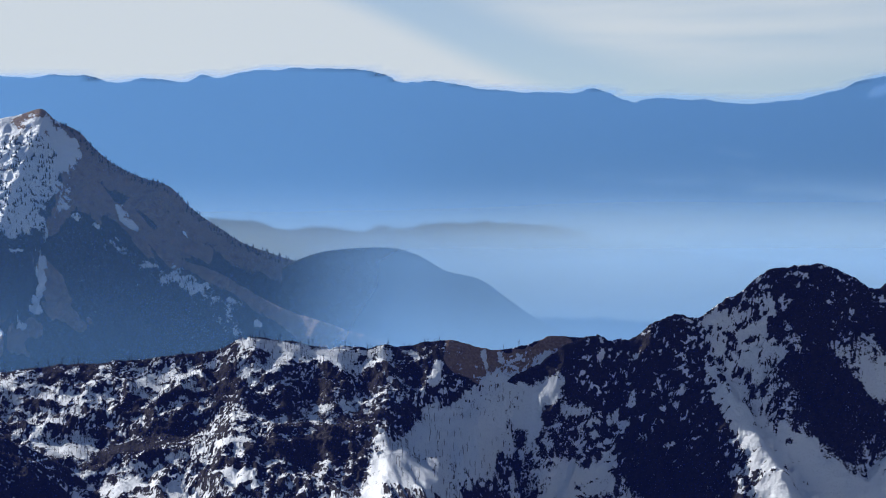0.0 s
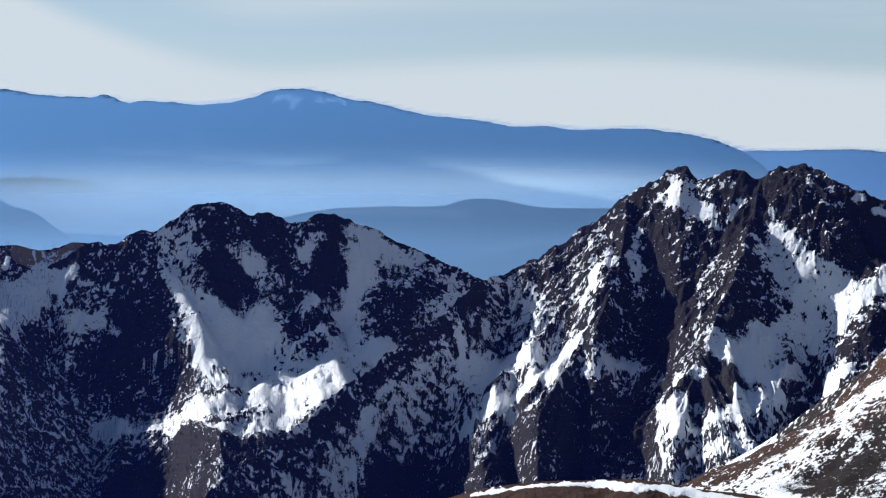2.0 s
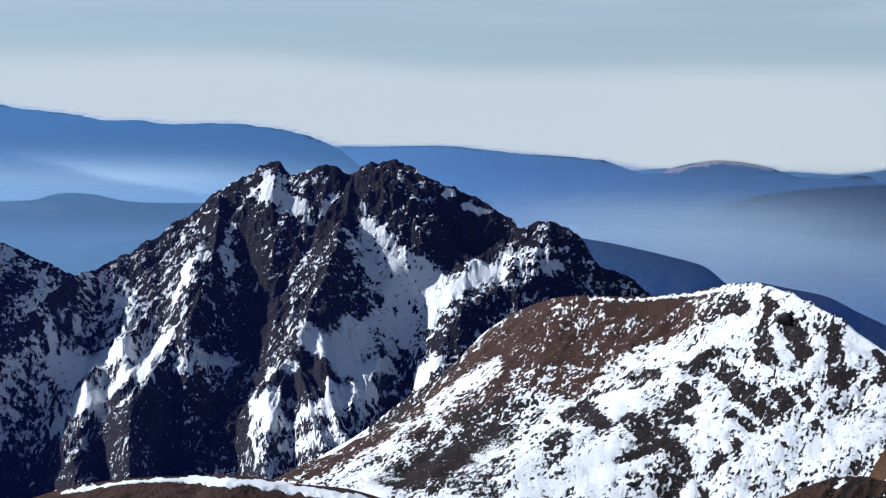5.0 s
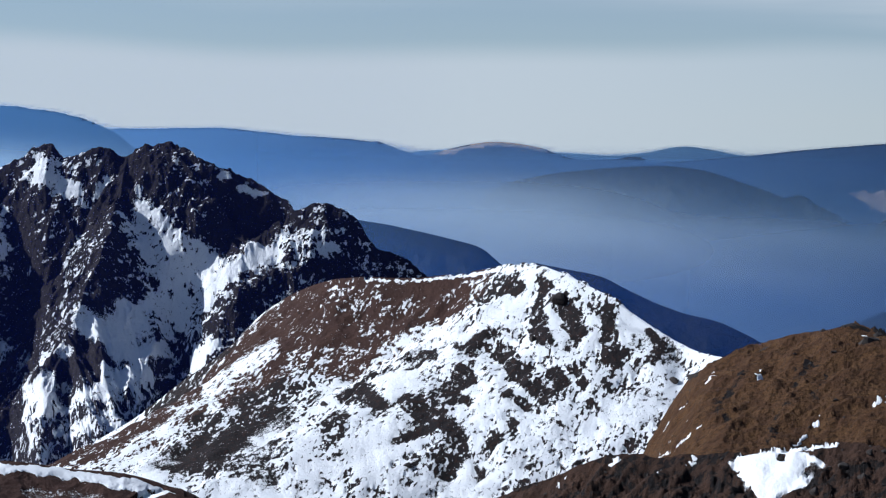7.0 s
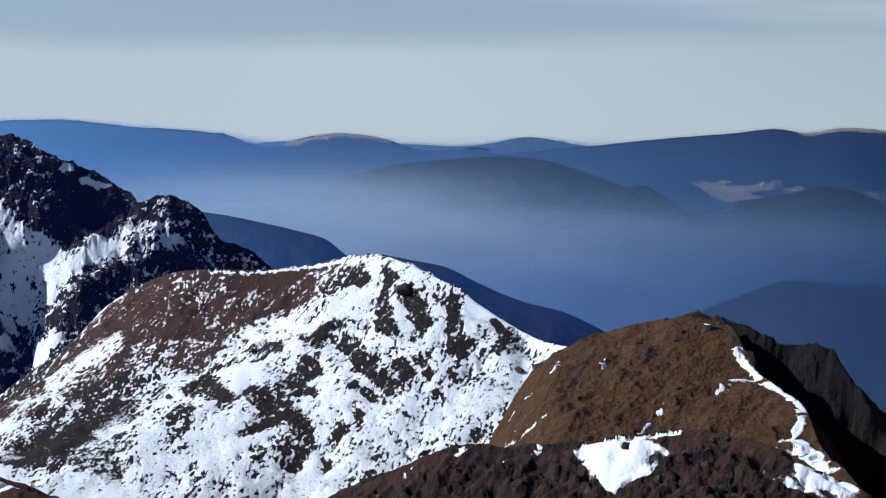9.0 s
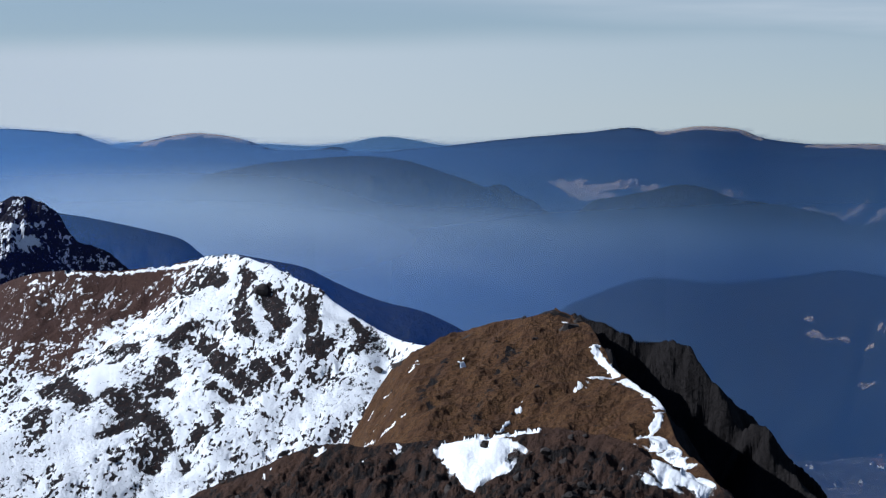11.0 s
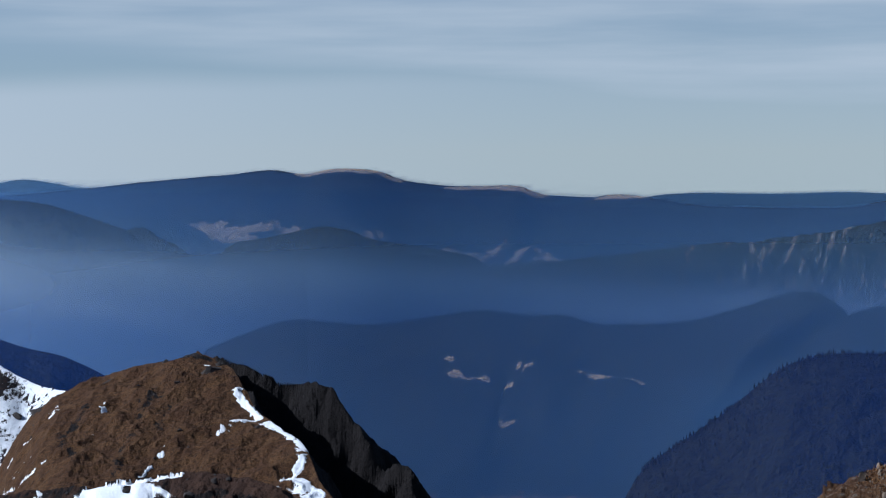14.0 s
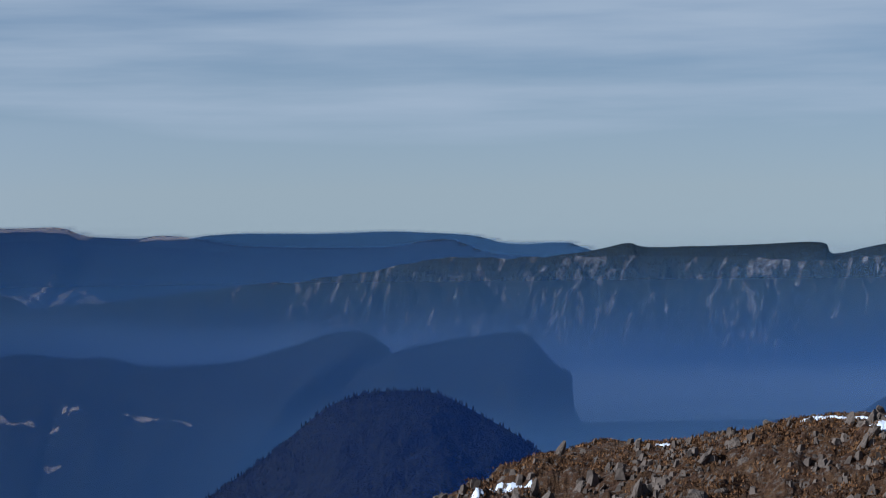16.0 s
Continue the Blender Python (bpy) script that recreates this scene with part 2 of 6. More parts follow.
class Relief:
    """A mountain's surface: ridge lines that fall away on both sides, roughened, on a fan-shaped grid that follows the crest."""

    def __init__(self, crest, ribs=(), slope=0.8, steep=0.6, reach=2.0, front=10.0, back=6.0, cols=500, rows=(160, 40), rough=0.5, size=2.0,
                 octaves=5, warp=0.2, calm=1.0, seed=0, crest_rough=0.05, floor=27.0, rib_slope=None, rib_steep=None, stretch=1.25, ridged=True, taper=(0.0, 0.0), drop=20.0, gain=0.52, back_k=1.0, sink=(0.0, 0.0, 0.0), joined=False, jag=0.0):
        c = smooth_line(crest)
        az, dist = np.arctan2(c[:, 0], c[:, 1]), np.hypot(c[:, 0], c[:, 1])
        order = np.argsort(az)
        a = np.linspace(az.min(), az.max(), cols)
        dc = blur(np.interp(a, az[order], dist[order])[None, :].repeat(2, 0), 3)[0]
        v = np.concatenate([-front * np.linspace(1, 0, rows[0]) ** stretch, back * np.linspace(0, 1, rows[1] + 1)[1:] ** stretch])
        r = dc[None, :] + v[:, None]
        x, y = r * np.sin(a)[None, :], r * np.cos(a)[None, :]
        fade0 = np.clip(np.abs(v)[:, None] / calm, 0.0, 1.0)
        wx = x + warp * fade0 * fbm(x, y, size, 3, seed + 50)
        wy = y + warp * fade0 * fbm(x, y, size, 3, seed + 60)
        d, z = to_line(wx, wy, c)
        self.crest_d = d
        fall = d * np.where(v[:, None] > 0, back_k, 1.0)
        h = z - slope * fall - steep * reach * (1 - np.exp(-fall / reach))
        if joined:
            side = np.where(v[:, None] > 0, back_k, 1.0)
            h = envelope(wx, wy, c, lambda s: slope * s * side + steep * reach * (1 - np.exp(-s * side / reach)))[1]
        rs, rt = rib_slope or slope * 1.25, steep if rib_steep is None else rib_steep
        near = d.copy()
        for rib in ribs:
            d, z = to_line(wx, wy, smooth_line(rib))
            h = np.maximum(h, z - rs * d - rt * reach * (1 - np.exp(-d / reach)))
            near = np.minimum(near, d)
        k = crest_rough + np.clip(near / calm, 0, 1) * (1 - crest_rough)
        h = h + rough * k * fbm(x, y, size, octaves, seed, gain, ridged)
        if jag:
            h = h + jag * np.exp(-near / 0.7) * (fbm(x, y, 1.8, 5, seed + 90, 0.55, True) - 0.35)
        u = np.linspace(0, 1, cols)[None, :]
        for side, end in ((u, taper[0]), (1 - u, taper[1])):
            if end:
                h = h - drop * np.clip(1 - side / end, 0, 1) ** 2
        for side, end in ((u, sink[0]), (1 - u, sink[1])):
            if end:
                h = h - sink[2] * np.clip(1 - side / end, 0, 1) * np.clip(-v[:, None] / 3.0, 0, 1)
        h = np.maximum(h, floor)
        self.x, self.y, self.z, self.az, self.v, self.floor = x, y, h, a, v, floor
        p = np.stack([x, y, h], -1)
        n = np.cross(np.gradient(p, axis=1), np.gradient(p, axis=0))
        n /= np.linalg.norm(n, axis=-1, keepdims=True) + 1e-12
        n *= np.sign(n[..., 2:] + 1e-9)
        self.n = n
        self.hollow = blur(h, 6) - h
        self.tilt = n[..., 2] - blur(n[..., 2], 24)
        zero = np.zeros_like(x)
        self.snow, self.grass, self.wood, self.lit_shelf = zero.copy(), zero.copy(), zero.copy(), zero.copy()

    def terrace(self, gentle=2.0, steep=0.7):
        """Draws the slope out along the camera's sight lines into shelves that catch the sun where marked, and steepens
        it between them to fall into shade.
        """
        top = int(np.argmin(np.abs(self.v)))
        k = steep + (gentle - steep) * np.clip(blur(self.lit_shelf, 4), 0, 2)
        gap = np.diff(self.v)[:, None] * 0.5 * (k[1:] + k[:-1])
        gap[top:] = np.diff(self.v)[top:, None]
        v = np.vstack([np.zeros((1, gap.shape[1])), np.cumsum(gap, 0)])
        v = v - v[top:top + 1] - self.v[:, None]
        v = blur(v, 16) * np.clip(-self.v[:, None] / 0.6, 0, 1)
        r = np.hypot(self.x, self.y) + v
        self.x, self.y = r * np.sin(self.az)[None, :], r * np.cos(self.az)[None, :]
        p = np.stack([self.x, self.y, self.z], -1)
        n = np.cross(np.gradient(p, axis=1), np.gradient(p, axis=0))
        n /= np.linalg.norm(n, axis=-1, keepdims=True) + 1e-12
        self.n = n * np.sign(n[..., 2:] + 1e-9)
        self.tilt = self.n[..., 2] - blur(self.n[..., 2], 24)

    def stroke(self, pts, width):
        """1 along a line in plan, falling to 0 at the width."""
        line = np.array([(q[0], q[1], 0.0) for q in pts])
        if len(line) == 1:
            return np.clip(1 - np.hypot(self.x - line[0, 0], self.y - line[0, 1]) / width, 0, 1)
        return np.clip(1 - to_line(self.x, self.y, line)[0] / width, 0, 1)

    def mark(self, kind, width, value, pts, drawn=1.0):
        """Adds a ragged patch or streak of snow or grass (or takes it away) along a line that lies on the surface."""
        p = np.array(pts, float)
        lo, hi = p.min(0) - width * 1.5 * drawn, p.max(0) + width * 1.5 * drawn
        k = (self.x > lo[0]) & (self.x < hi[0]) & (self.y > lo[1]) & (self.y < hi[1]) & (self.z > lo[2]) & (self.z < hi[2])
        if not k.any():
            return
        q = np.stack([self.x[k], self.y[k], self.z[k]], -1)
        # Patches are stretched along the camera's sight line, to offset foreshortening
        down = p.mean(0) * (1, 1, 0)
        down /= np.linalg.norm(down)
        p, q = (g - (1 - 1 / drawn) * (g @ down)[:, None] * down for g in (p, q))
        best = np.full(len(q), 1e9)
        for a, b in zip(p[:-1], p[1:]) if len(p) > 1 else [(p[0], p[0])]:
            e = b - a
            t = np.clip((q - a) @ e / max(e @ e, 1e-9), 0, 1)
            best = np.minimum(best, np.linalg.norm(q - a - t[:, None] * e, axis=1))
        best = best * (1 + 1.1 * fbm(q[:, 0] + q[:, 2], q[:, 1] - q[:, 2], width * 3.0, 2, 78))
        best = best + width * 0.6 * fbm(q[:, 0] + q[:, 2] * 0.7, q[:, 1] - q[:, 2] * 0.7, width * 0.9, 3, 77)
        layer = {"snow": self.snow, "grass": self.grass, "wood": self.wood, "lit_shelf": self.lit_shelf}[kind]
        layer[k] += value * np.clip(1.6 * (1 - best / width), 0, 1)

    def streaks(self, size, ratio, octaves=5, seed=0, shear=0.0):
        """Noise drawn out down the slope."""
        r = np.hypot(self.x, self.y)
        return fbm(self.az[None, :] * r.mean() - shear * r, (r + self.z) / ratio, size, octaves, seed, 0.55)

    def settle(self, depth=6, level=0.55):
        """Deep snow fills the hollows and rounds off what lies under it."""
        k = np.clip((blur(self.snow, max(3, depth // 2)) - level) * 3.0, 0, 1)
        self.z = self.z * (1 - k) + (blur(self.z, depth) + 0.01) * k

    def close(self, z=27.0):
        """Brings the mesh's rim down to the valley floor."""
        for edge in (np.s_[0, :], np.s_[-1, :], np.s_[:, 0], np.s_[:, -1]):
            self.z[edge] = z

    def cover(self, score, share):
        """A mask that is over a half on that share of the surface, where the score is highest."""
        seen = self.v <= 0.3
        return 0.5 + (score - np.quantile(score[seen], 1 - share)) / (score[seen].std() + 1e-9) * 0.3

    def object(self, name, material, label, category="mountain", kind="", group=""):
        nr, nc = self.x.shape
        me = bpy.data.meshes.new(name)
        i = np.arange(nr * nc).reshape(nr, nc)
        quads = np.stack([i[:-1, :-1], i[:-1, 1:], i[1:, 1:], i[1:, :-1]], -1).reshape(-1, 4)
        zq = self.z.ravel()[quads].max(1)
        quads = quads[zq > self.floor + 1e-3]
        me.vertices.add(nr * nc)
        me.vertices.foreach_set("co", np.stack([self.x, self.y, self.z], -1).ravel().astype(np.float32))
        me.loops.add(quads.size)
        me.loops.foreach_set("vertex_index", quads.ravel().astype(np.int32))
        me.polygons.add(len(quads))
        me.polygons.foreach_set("loop_start", np.arange(0, quads.size, 4, dtype=np.int32))
        me.polygons.foreach_set("use_smooth", np.ones(len(quads), bool))
        me.update(calc_edges=True)
        for k, g in (("snow", self.snow), ("grass", self.grass), ("wood", self.wood)):
            me.attributes.new(k, "FLOAT", "POINT").data.foreach_set("value", g.ravel().astype(np.float32))
        me.materials.append(material)
        return tagged(new(name, me), label, category, group, kind)
# ---- end terrain ----


def snow_parts(m, thing, lift, level=0.52, least=10, most=24, label="thin white snow patch"):
    """Snow patches of a relief as raised sheets of their own, cut along the snow's edge, the largest first."""
    s = m.snow - level
    mask = np.maximum.reduce([s[:-1, :-1], s[1:, :-1], s[:-1, 1:], s[1:, 1:]]) > 0
    seen = np.zeros_like(mask)
    groups = []
    for i, j in zip(*np.nonzero(mask)):
        if seen[i, j]:
            continue
        todo, got = [(i, j)], []
        seen[i, j] = True
        while todo:
            a, b = todo.pop()
            got.append((a, b))
            for c, d in ((a + 1, b), (a - 1, b), (a, b + 1), (a, b - 1)):
                if 0 <= c < mask.shape[0] and 0 <= d < mask.shape[1] and mask[c, d] and not seen[c, d]:
                    seen[c, d] = True
                    todo.append((c, d))
        groups.append(got)
    groups = sorted((g for g in groups if len(g) >= least), key=len, reverse=True)[:most]
    p = np.stack([m.x, m.y, m.z], -1)

    def vertex(index, verts, c, d=None):
        key = c if d is None else tuple(sorted((c, d)))
        if key not in index:
            index[key] = len(verts)
            if d is None:
                verts.append(p[c] + m.n[c] * lift * min(1.0, 0.2 + s[c] * 4))
            else:
                t = s[c] / (s[c] - s[d])
                verts.append(p[c] * (1 - t) + p[d] * t - m.n[c] * lift * 0.2)
        return index[key]

    for g in groups:
        index, verts, faces = {}, [], []
        for a, b in g:
            loop = ((a, b), (a, b + 1), (a + 1, b + 1), (a + 1, b))
            face = []
            for c, d in zip(loop, loop[1:] + loop[:1]):
                if s[c] > 0:
                    face.append(vertex(index, verts, c))
                if (s[c] > 0) != (s[d] > 0):
                    face.append(vertex(index, verts, c, d) if s[c] > 0 else vertex(index, verts, d, c))
            if len(face) > 2:
                faces.append(face)
        me = bpy.data.meshes.new("snow_patch")
        me.from_pydata([tuple(v) for v in verts], [], faces)
        me.polygons.foreach_set("use_smooth", np.ones(len(faces), bool))
        me.materials.append(mat_snow)
        ob = new("snow_patch", me)
        ob.parent = thing
        tagged(ob, label)


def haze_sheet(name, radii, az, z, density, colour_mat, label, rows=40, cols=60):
    """An upright tinted sheet added in place of haze, on an arc round the summit. density(u, v): u along the arc in
    degrees, v the height in metres.
    """
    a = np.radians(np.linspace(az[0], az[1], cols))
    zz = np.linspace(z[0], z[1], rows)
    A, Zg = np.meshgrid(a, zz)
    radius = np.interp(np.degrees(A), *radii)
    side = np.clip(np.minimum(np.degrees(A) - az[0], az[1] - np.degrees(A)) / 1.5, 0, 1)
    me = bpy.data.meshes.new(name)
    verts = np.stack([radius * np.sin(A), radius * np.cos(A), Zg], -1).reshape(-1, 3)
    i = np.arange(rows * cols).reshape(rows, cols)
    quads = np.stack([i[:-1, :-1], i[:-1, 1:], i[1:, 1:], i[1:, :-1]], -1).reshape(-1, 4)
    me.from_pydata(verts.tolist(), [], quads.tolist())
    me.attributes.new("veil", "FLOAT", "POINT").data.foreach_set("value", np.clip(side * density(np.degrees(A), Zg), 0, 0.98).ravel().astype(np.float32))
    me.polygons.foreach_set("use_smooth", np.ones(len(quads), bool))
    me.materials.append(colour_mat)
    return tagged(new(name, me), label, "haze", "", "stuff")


def step(v, lo, hi):
    t = np.clip((v - lo) / (hi - lo), 0, 1)
    return t * t * (3 - 2 * t)

# ---------------------------------------------------------------- the ground, down in the valleys
def ground_sheet():
    n = 140
    r = 3.0 * (4900 / 3.0) ** np.linspace(0, 1, n)
    a = np.linspace(-np.pi, np.pi, 181)
    R, A = np.meshgrid(r, a, indexing="ij")
    x, y = R * np.sin(A), R * np.cos(A)
    z = 27.5 - 60 * (R / 4900) ** 2 + np.clip((R - 300) / 3000, 0, 1) * 4 * fbm(x, y, 600, 4, 3) + 0.6 * fbm(x, y, 60, 4, 5)
    me = bpy.data.meshes.new("ground")
    i = np.arange(x.size).reshape(x.shape)
    quads = np.stack([i[:-1, :-1], i[1:, :-1], i[1:, 1:], i[:-1, 1:]], -1).reshape(-1, 4)
    me.from_pydata(np.stack([x, y, z], -1).reshape(-1, 3).tolist(), [], quads.tolist())
    for k, g in (("snow", 0 * x), ("grass", 0.5 + 0.7 * fbm(x, y, 40, 4, 8)), ("wood", 0.85 + 0.5 * fbm(x, y, 90, 4, 9) - 1.1 * np.exp(-(((x - 175) / 45) ** 2 + ((y - 205) / 45) ** 2)))):
        me.attributes.new(k, "FLOAT", "POINT").data.foreach_set("value", g.ravel().astype(np.float32))
    me.materials.append(mat_mid)
    return tagged(new("ground", me), "hazy valley floor with fields and woods", "ground", kind="structure")


ground_sheet()

# ---------------------------------------------------------------- the far ranges
FAR_RANGE = [(-12.24, 132.44, 63.93), (-9.58, 132.65, 64.13), (-6.89, 132.82, 64.18), (-5.99, 132.87, 63.96), (-4.72, 132.92, 64.10), (-3.72, 132.95, 63.97), (-3.05, 132.96, 64.23), (-2.45, 132.98, 64.14), (-0.90, 133.00, 64.43), (2.38, 132.98, 64.34), (3.32, 132.96, 63.97), (4.34, 132.93, 64.04), (5.94, 132.87, 63.76), (8.68, 132.72, 63.62), (9.48, 132.66, 63.78), (10.73, 132.57, 63.35), (11.53, 132.50, 63.48), (14.16, 132.24, 63.29), (15.19, 132.13, 63.36), (16.90, 131.92, 63.58), (18.22, 131.75, 64.05), (20.20, 131.46, 64.11), (22.18, 131.14, 63.61), (23.90, 130.84, 63.35), (25.74, 130.49, 62.88), (29.74, 130.15, 62.44)]
FAR_SPUR = [(27.22, 130.39, 62.72), (29.76, 130.24, 62.44), (31.01, 130.36, 62.21), (33.00, 130.90, 62.27), (35.27, 132.38, 62.09), (39.06, 134.44, 62.24), (45.40, 142.96, 61.91), (47.96, 144.24, 61.26), (49.90, 145.69, 60.45), (52.21, 147.00, 58.70), (54.56, 148.28, 56.20)]
SPUR_END = [(185.59, 633.37, 58.87), (199.78, 629.04, 62.47), (212.46, 624.87, 64.58), (224.22, 631.37, 64.67), (244.76, 634.42, 65.08), (264.17, 637.43, 63.64), (295.10, 645.77, 61.90), (303.18, 664.07, 61.44), (323.40, 687.76, 59.33), (345.80, 710.30, 55.45), (363.10, 712.85, 48.27)]
m = far_range = Relief(FAR_RANGE, slope=2.0, steep=3.0, reach=1.5, front=5, back=8, cols=1100, rows=(60, 16), rough=0.25, size=1.6, octaves=6, jag=0.07, seed=1, crest_rough=0.32, calm=2.5)
m.wood += 1.0
m.mark("snow", 0.24, 0.8, [(19.20, 131.38, 63.17), (19.39, 131.41, 63.41)])
m.mark("snow", 0.24, 0.8, [(19.78, 131.40, 63.67), (18.46, 131.64, 63.79)])
m.mark("snow", 0.24, 0.8, [(20.58, 131.28, 63.53), (21.91, 131.15, 63.60)])
# Pale wisps of haze, painted onto the range with the grass colour
m.mark("grass", 0.18, 0.9, [(13.45, 131.96, 61.82), (14.55, 131.85, 61.67)])
m.mark("grass", 0.18, 0.9, [(13.82, 131.80, 61.28), (15.36, 131.56, 60.99), (16.75, 131.25, 60.64)])
m.mark("grass", 0.18, 0.9, [(9.23, 131.99, 60.95), (11.26, 131.91, 60.78), (13.04, 131.74, 60.79)])
m.wood -= 1.2 * np.clip(m.grass - 0.2, 0, 1)
m.object("far_range", mat_far, "long blue wooded mountain range in the haze")
m = Relief(FAR_SPUR, slope=2.2, steep=3.0, reach=1.5, front=3, back=8, cols=700, rows=(70, 16), rough=0.4, size=4, octaves=6, seed=2, crest_rough=0.2, calm=3, taper=(0.0, 0.06), drop=5)
m.wood += 1.0
m.object("far_range", mat_far, "blue wooded end of the long range")
m = Relief(SPUR_END, slope=0.3, steep=0.2, reach=10, front=150, back=40, cols=420, rows=(60, 12), rough=3.5, size=30, octaves=5, seed=35, crest_rough=0.12, calm=30)
m.wood += 1.0
m.object("far_range", mat_mid, "blue wooded spur running out behind a bare-topped hill")
FAINT_A = [(630.94, 1360.85, 52.78), (646.14, 1353.70, 57.88), (670.33, 1341.89, 59.33), (700.31, 1326.48, 57.43), (727.02, 1312.04, 57.55), (747.59, 1300.42, 56.29), (765.06, 1290.23, 57.71), (783.80, 1278.93, 61.84), (799.52, 1269.16, 60.23), (813.71, 1260.11, 57.26), (838.92, 1243.47, 53.69)]
FAINT_B = [(1064.68, 1056.62, 44.27), (1076.44, 1044.64, 50.44), (1094.95, 1025.22, 52.13), (1124.36, 992.89, 51.59), (1152.90, 959.59, 52.41), (1182.55, 922.81, 49.82), (1196.90, 904.12, 44.48), (1216.93, 876.98, 44.77), (1224.73, 866.05, 40.57), (1240.02, 844.01, 34.21)]
for name, pts, label, fr, sd in (
        ("distant_range", FAINT_A, "faint pale blue range on the horizon", 120, 3),
        ("distant_range", FAINT_B, "faint flat-topped blue range on the horizon", 120, 4)):
    m = Relief(pts, slope=0.35, steep=0.2, reach=10, front=fr, back=40, cols=300, rows=(30, 10), rough=4, size=40, octaves=4, seed=sd, crest_rough=0.08, calm=40)
    m.wood += 0.8
    m.object(name, mat_mid, label)
BROWN_TOPS = [(277.85, 664.23, 45.97), (292.59, 657.87, 51.65), (307.23, 651.16, 54.93), (315.24, 647.32, 58.68), (324.64, 642.66, 61.31), (331.84, 638.97, 61.99), (341.86, 633.67, 60.41), (350.39, 628.99, 57.21), (360.25, 623.39, 57.25), (365.84, 620.13, 57.93), (378.31, 612.60, 55.23)]
m = brown_tops = Relief(BROWN_TOPS, slope=0.3, steep=0.2, reach=10, front=130, back=40, cols=420, rows=(70, 12), rough=3.5, size=30, octaves=5, seed=5, crest_rough=0.05, calm=30, taper=(0.12, 0.12), drop=30)
m.wood += 0.9
m.mark("grass", 2.1, 1.2, [(317.0, 644.7, 58.9), (323.9, 641.3, 60.8), (331.6, 638.4, 61.8), (340.9, 632.4, 60.0)])
m.mark("grass", 2.1, 1.2, [(310.4, 642.9, 55.1), (306.1, 648.8, 53.8)])
m.mark("grass", 2, 1.2, [(303.8, 595.3, 46.7), (316.0, 601.8, 50.0)])
m.wood -= 1.2 * np.clip(m.grass - 0.2, 0, 1)
m.object("rounded_hill", mat_mid, "rounded wooded hill with a bare brown top")
LONG_RANGE = [(456.27, 775.77, 54.53), (471.74, 766.46, 55.89), (490.46, 754.62, 57.85), (510.61, 741.13, 60.42), (530.42, 727.09, 62.39), (543.42, 717.42, 64.17), (553.05, 710.03, 62.73), (562.57, 702.50, 64.52), (573.54, 693.58, 63.67), (581.28, 687.11, 60.22), (593.49, 676.59, 58.16), (602.50, 668.58, 58.14), (611.38, 660.46, 58.31), (618.68, 653.63, 55.08), (631.58, 641.17, 54.05), (641.39, 631.36, 54.43), (631.76, 641.00, 54.12), (631.75, 626.89, 55.05), (631.51, 612.86, 53.80), (635.03, 594.67, 51.14), (644.59, 569.30, 50.35), (654.49, 542.35, 50.51), (651.61, 530.10, 52.42), (650.87, 515.04, 52.94), (650.93, 498.69, 48.26), (651.21, 481.70, 47.33), (654.19, 460.47, 44.58)]
m = long_range = Relief(LONG_RANGE, slope=0.28, steep=0.2, reach=12, front=170, back=50, cols=900, rows=(80, 12), rough=6, size=40, octaves=5, seed=6, crest_rough=0.05, calm=40)
m.wood += 0.9
m.mark("grass", 5.6, 2.2, [(486.4, 683.0, 44.9), (490.4, 666.4, 43.8), (503.9, 656.3, 43.0)])
m.mark("grass", 5.5, 2.2, [(483.4, 668.7, 42.3), (485.1, 650.1, 41.4)])
m.mark("grass", 5.5, 2.2, [(511.2, 626.8, 42.0), (529.9, 632.5, 40.0)])
m.mark("grass", 5.5, 2.2, [(543.0, 621.3, 35.4), (545.6, 618.9, 36.2), (543.3, 602.3, 32.9), (560.2, 608.8, 35.9)])
m.mark("grass", 5.5, 2.2, [(544.1, 614.2, 34.2), (542.1, 609.7, 33.1), (538.0, 594.2, 29.8), (551.9, 600.9, 32.8)])
m.mark("grass", 5.5, 2.2, [(561.2, 592.2, 34.3), (565.1, 588.4, 33.5)])
m.mark("grass", 5.7, 2.2, [(473.3, 702.7, 43.9), (475.4, 698.7, 43.6)])
m.mark("grass", 3.2, 0.9, [(551.0, 710.7, 62.7), (561.8, 700.9, 64.1), (572.4, 692.3, 63.3), (578.6, 687.2, 60.5)])
m.mark("grass", 3.2, 0.9, [(594.0, 673.8, 57.7), (610.4, 659.0, 57.5), (617.0, 654.2, 55.1)])
m.mark("grass", 3.2, 0.9, [(627.7, 636.5, 53.5), (630.7, 617.5, 54.2)])
m.mark("snow", 0.8, 0.5, [(613.52, 651.09, 53.42), (613.19, 649.50, 52.69)])
m.mark("snow", 0.8, 0.5, [(606.87, 651.41, 54.24), (607.49, 650.84, 53.76)])
m.mark("snow", 0.8, 0.5, [(553.85, 702.54, 61.59), (553.99, 700.67, 61.53)])
m.mark("snow", 0.8, 0.5, [(563.67, 689.11, 61.50), (566.90, 688.40, 61.43)])
m.wood -= 1.2 * np.clip(m.grass - 0.2, 0, 1)
m.object("plateau_range", mat_mid, "long dark wooded range with bare brown tops")
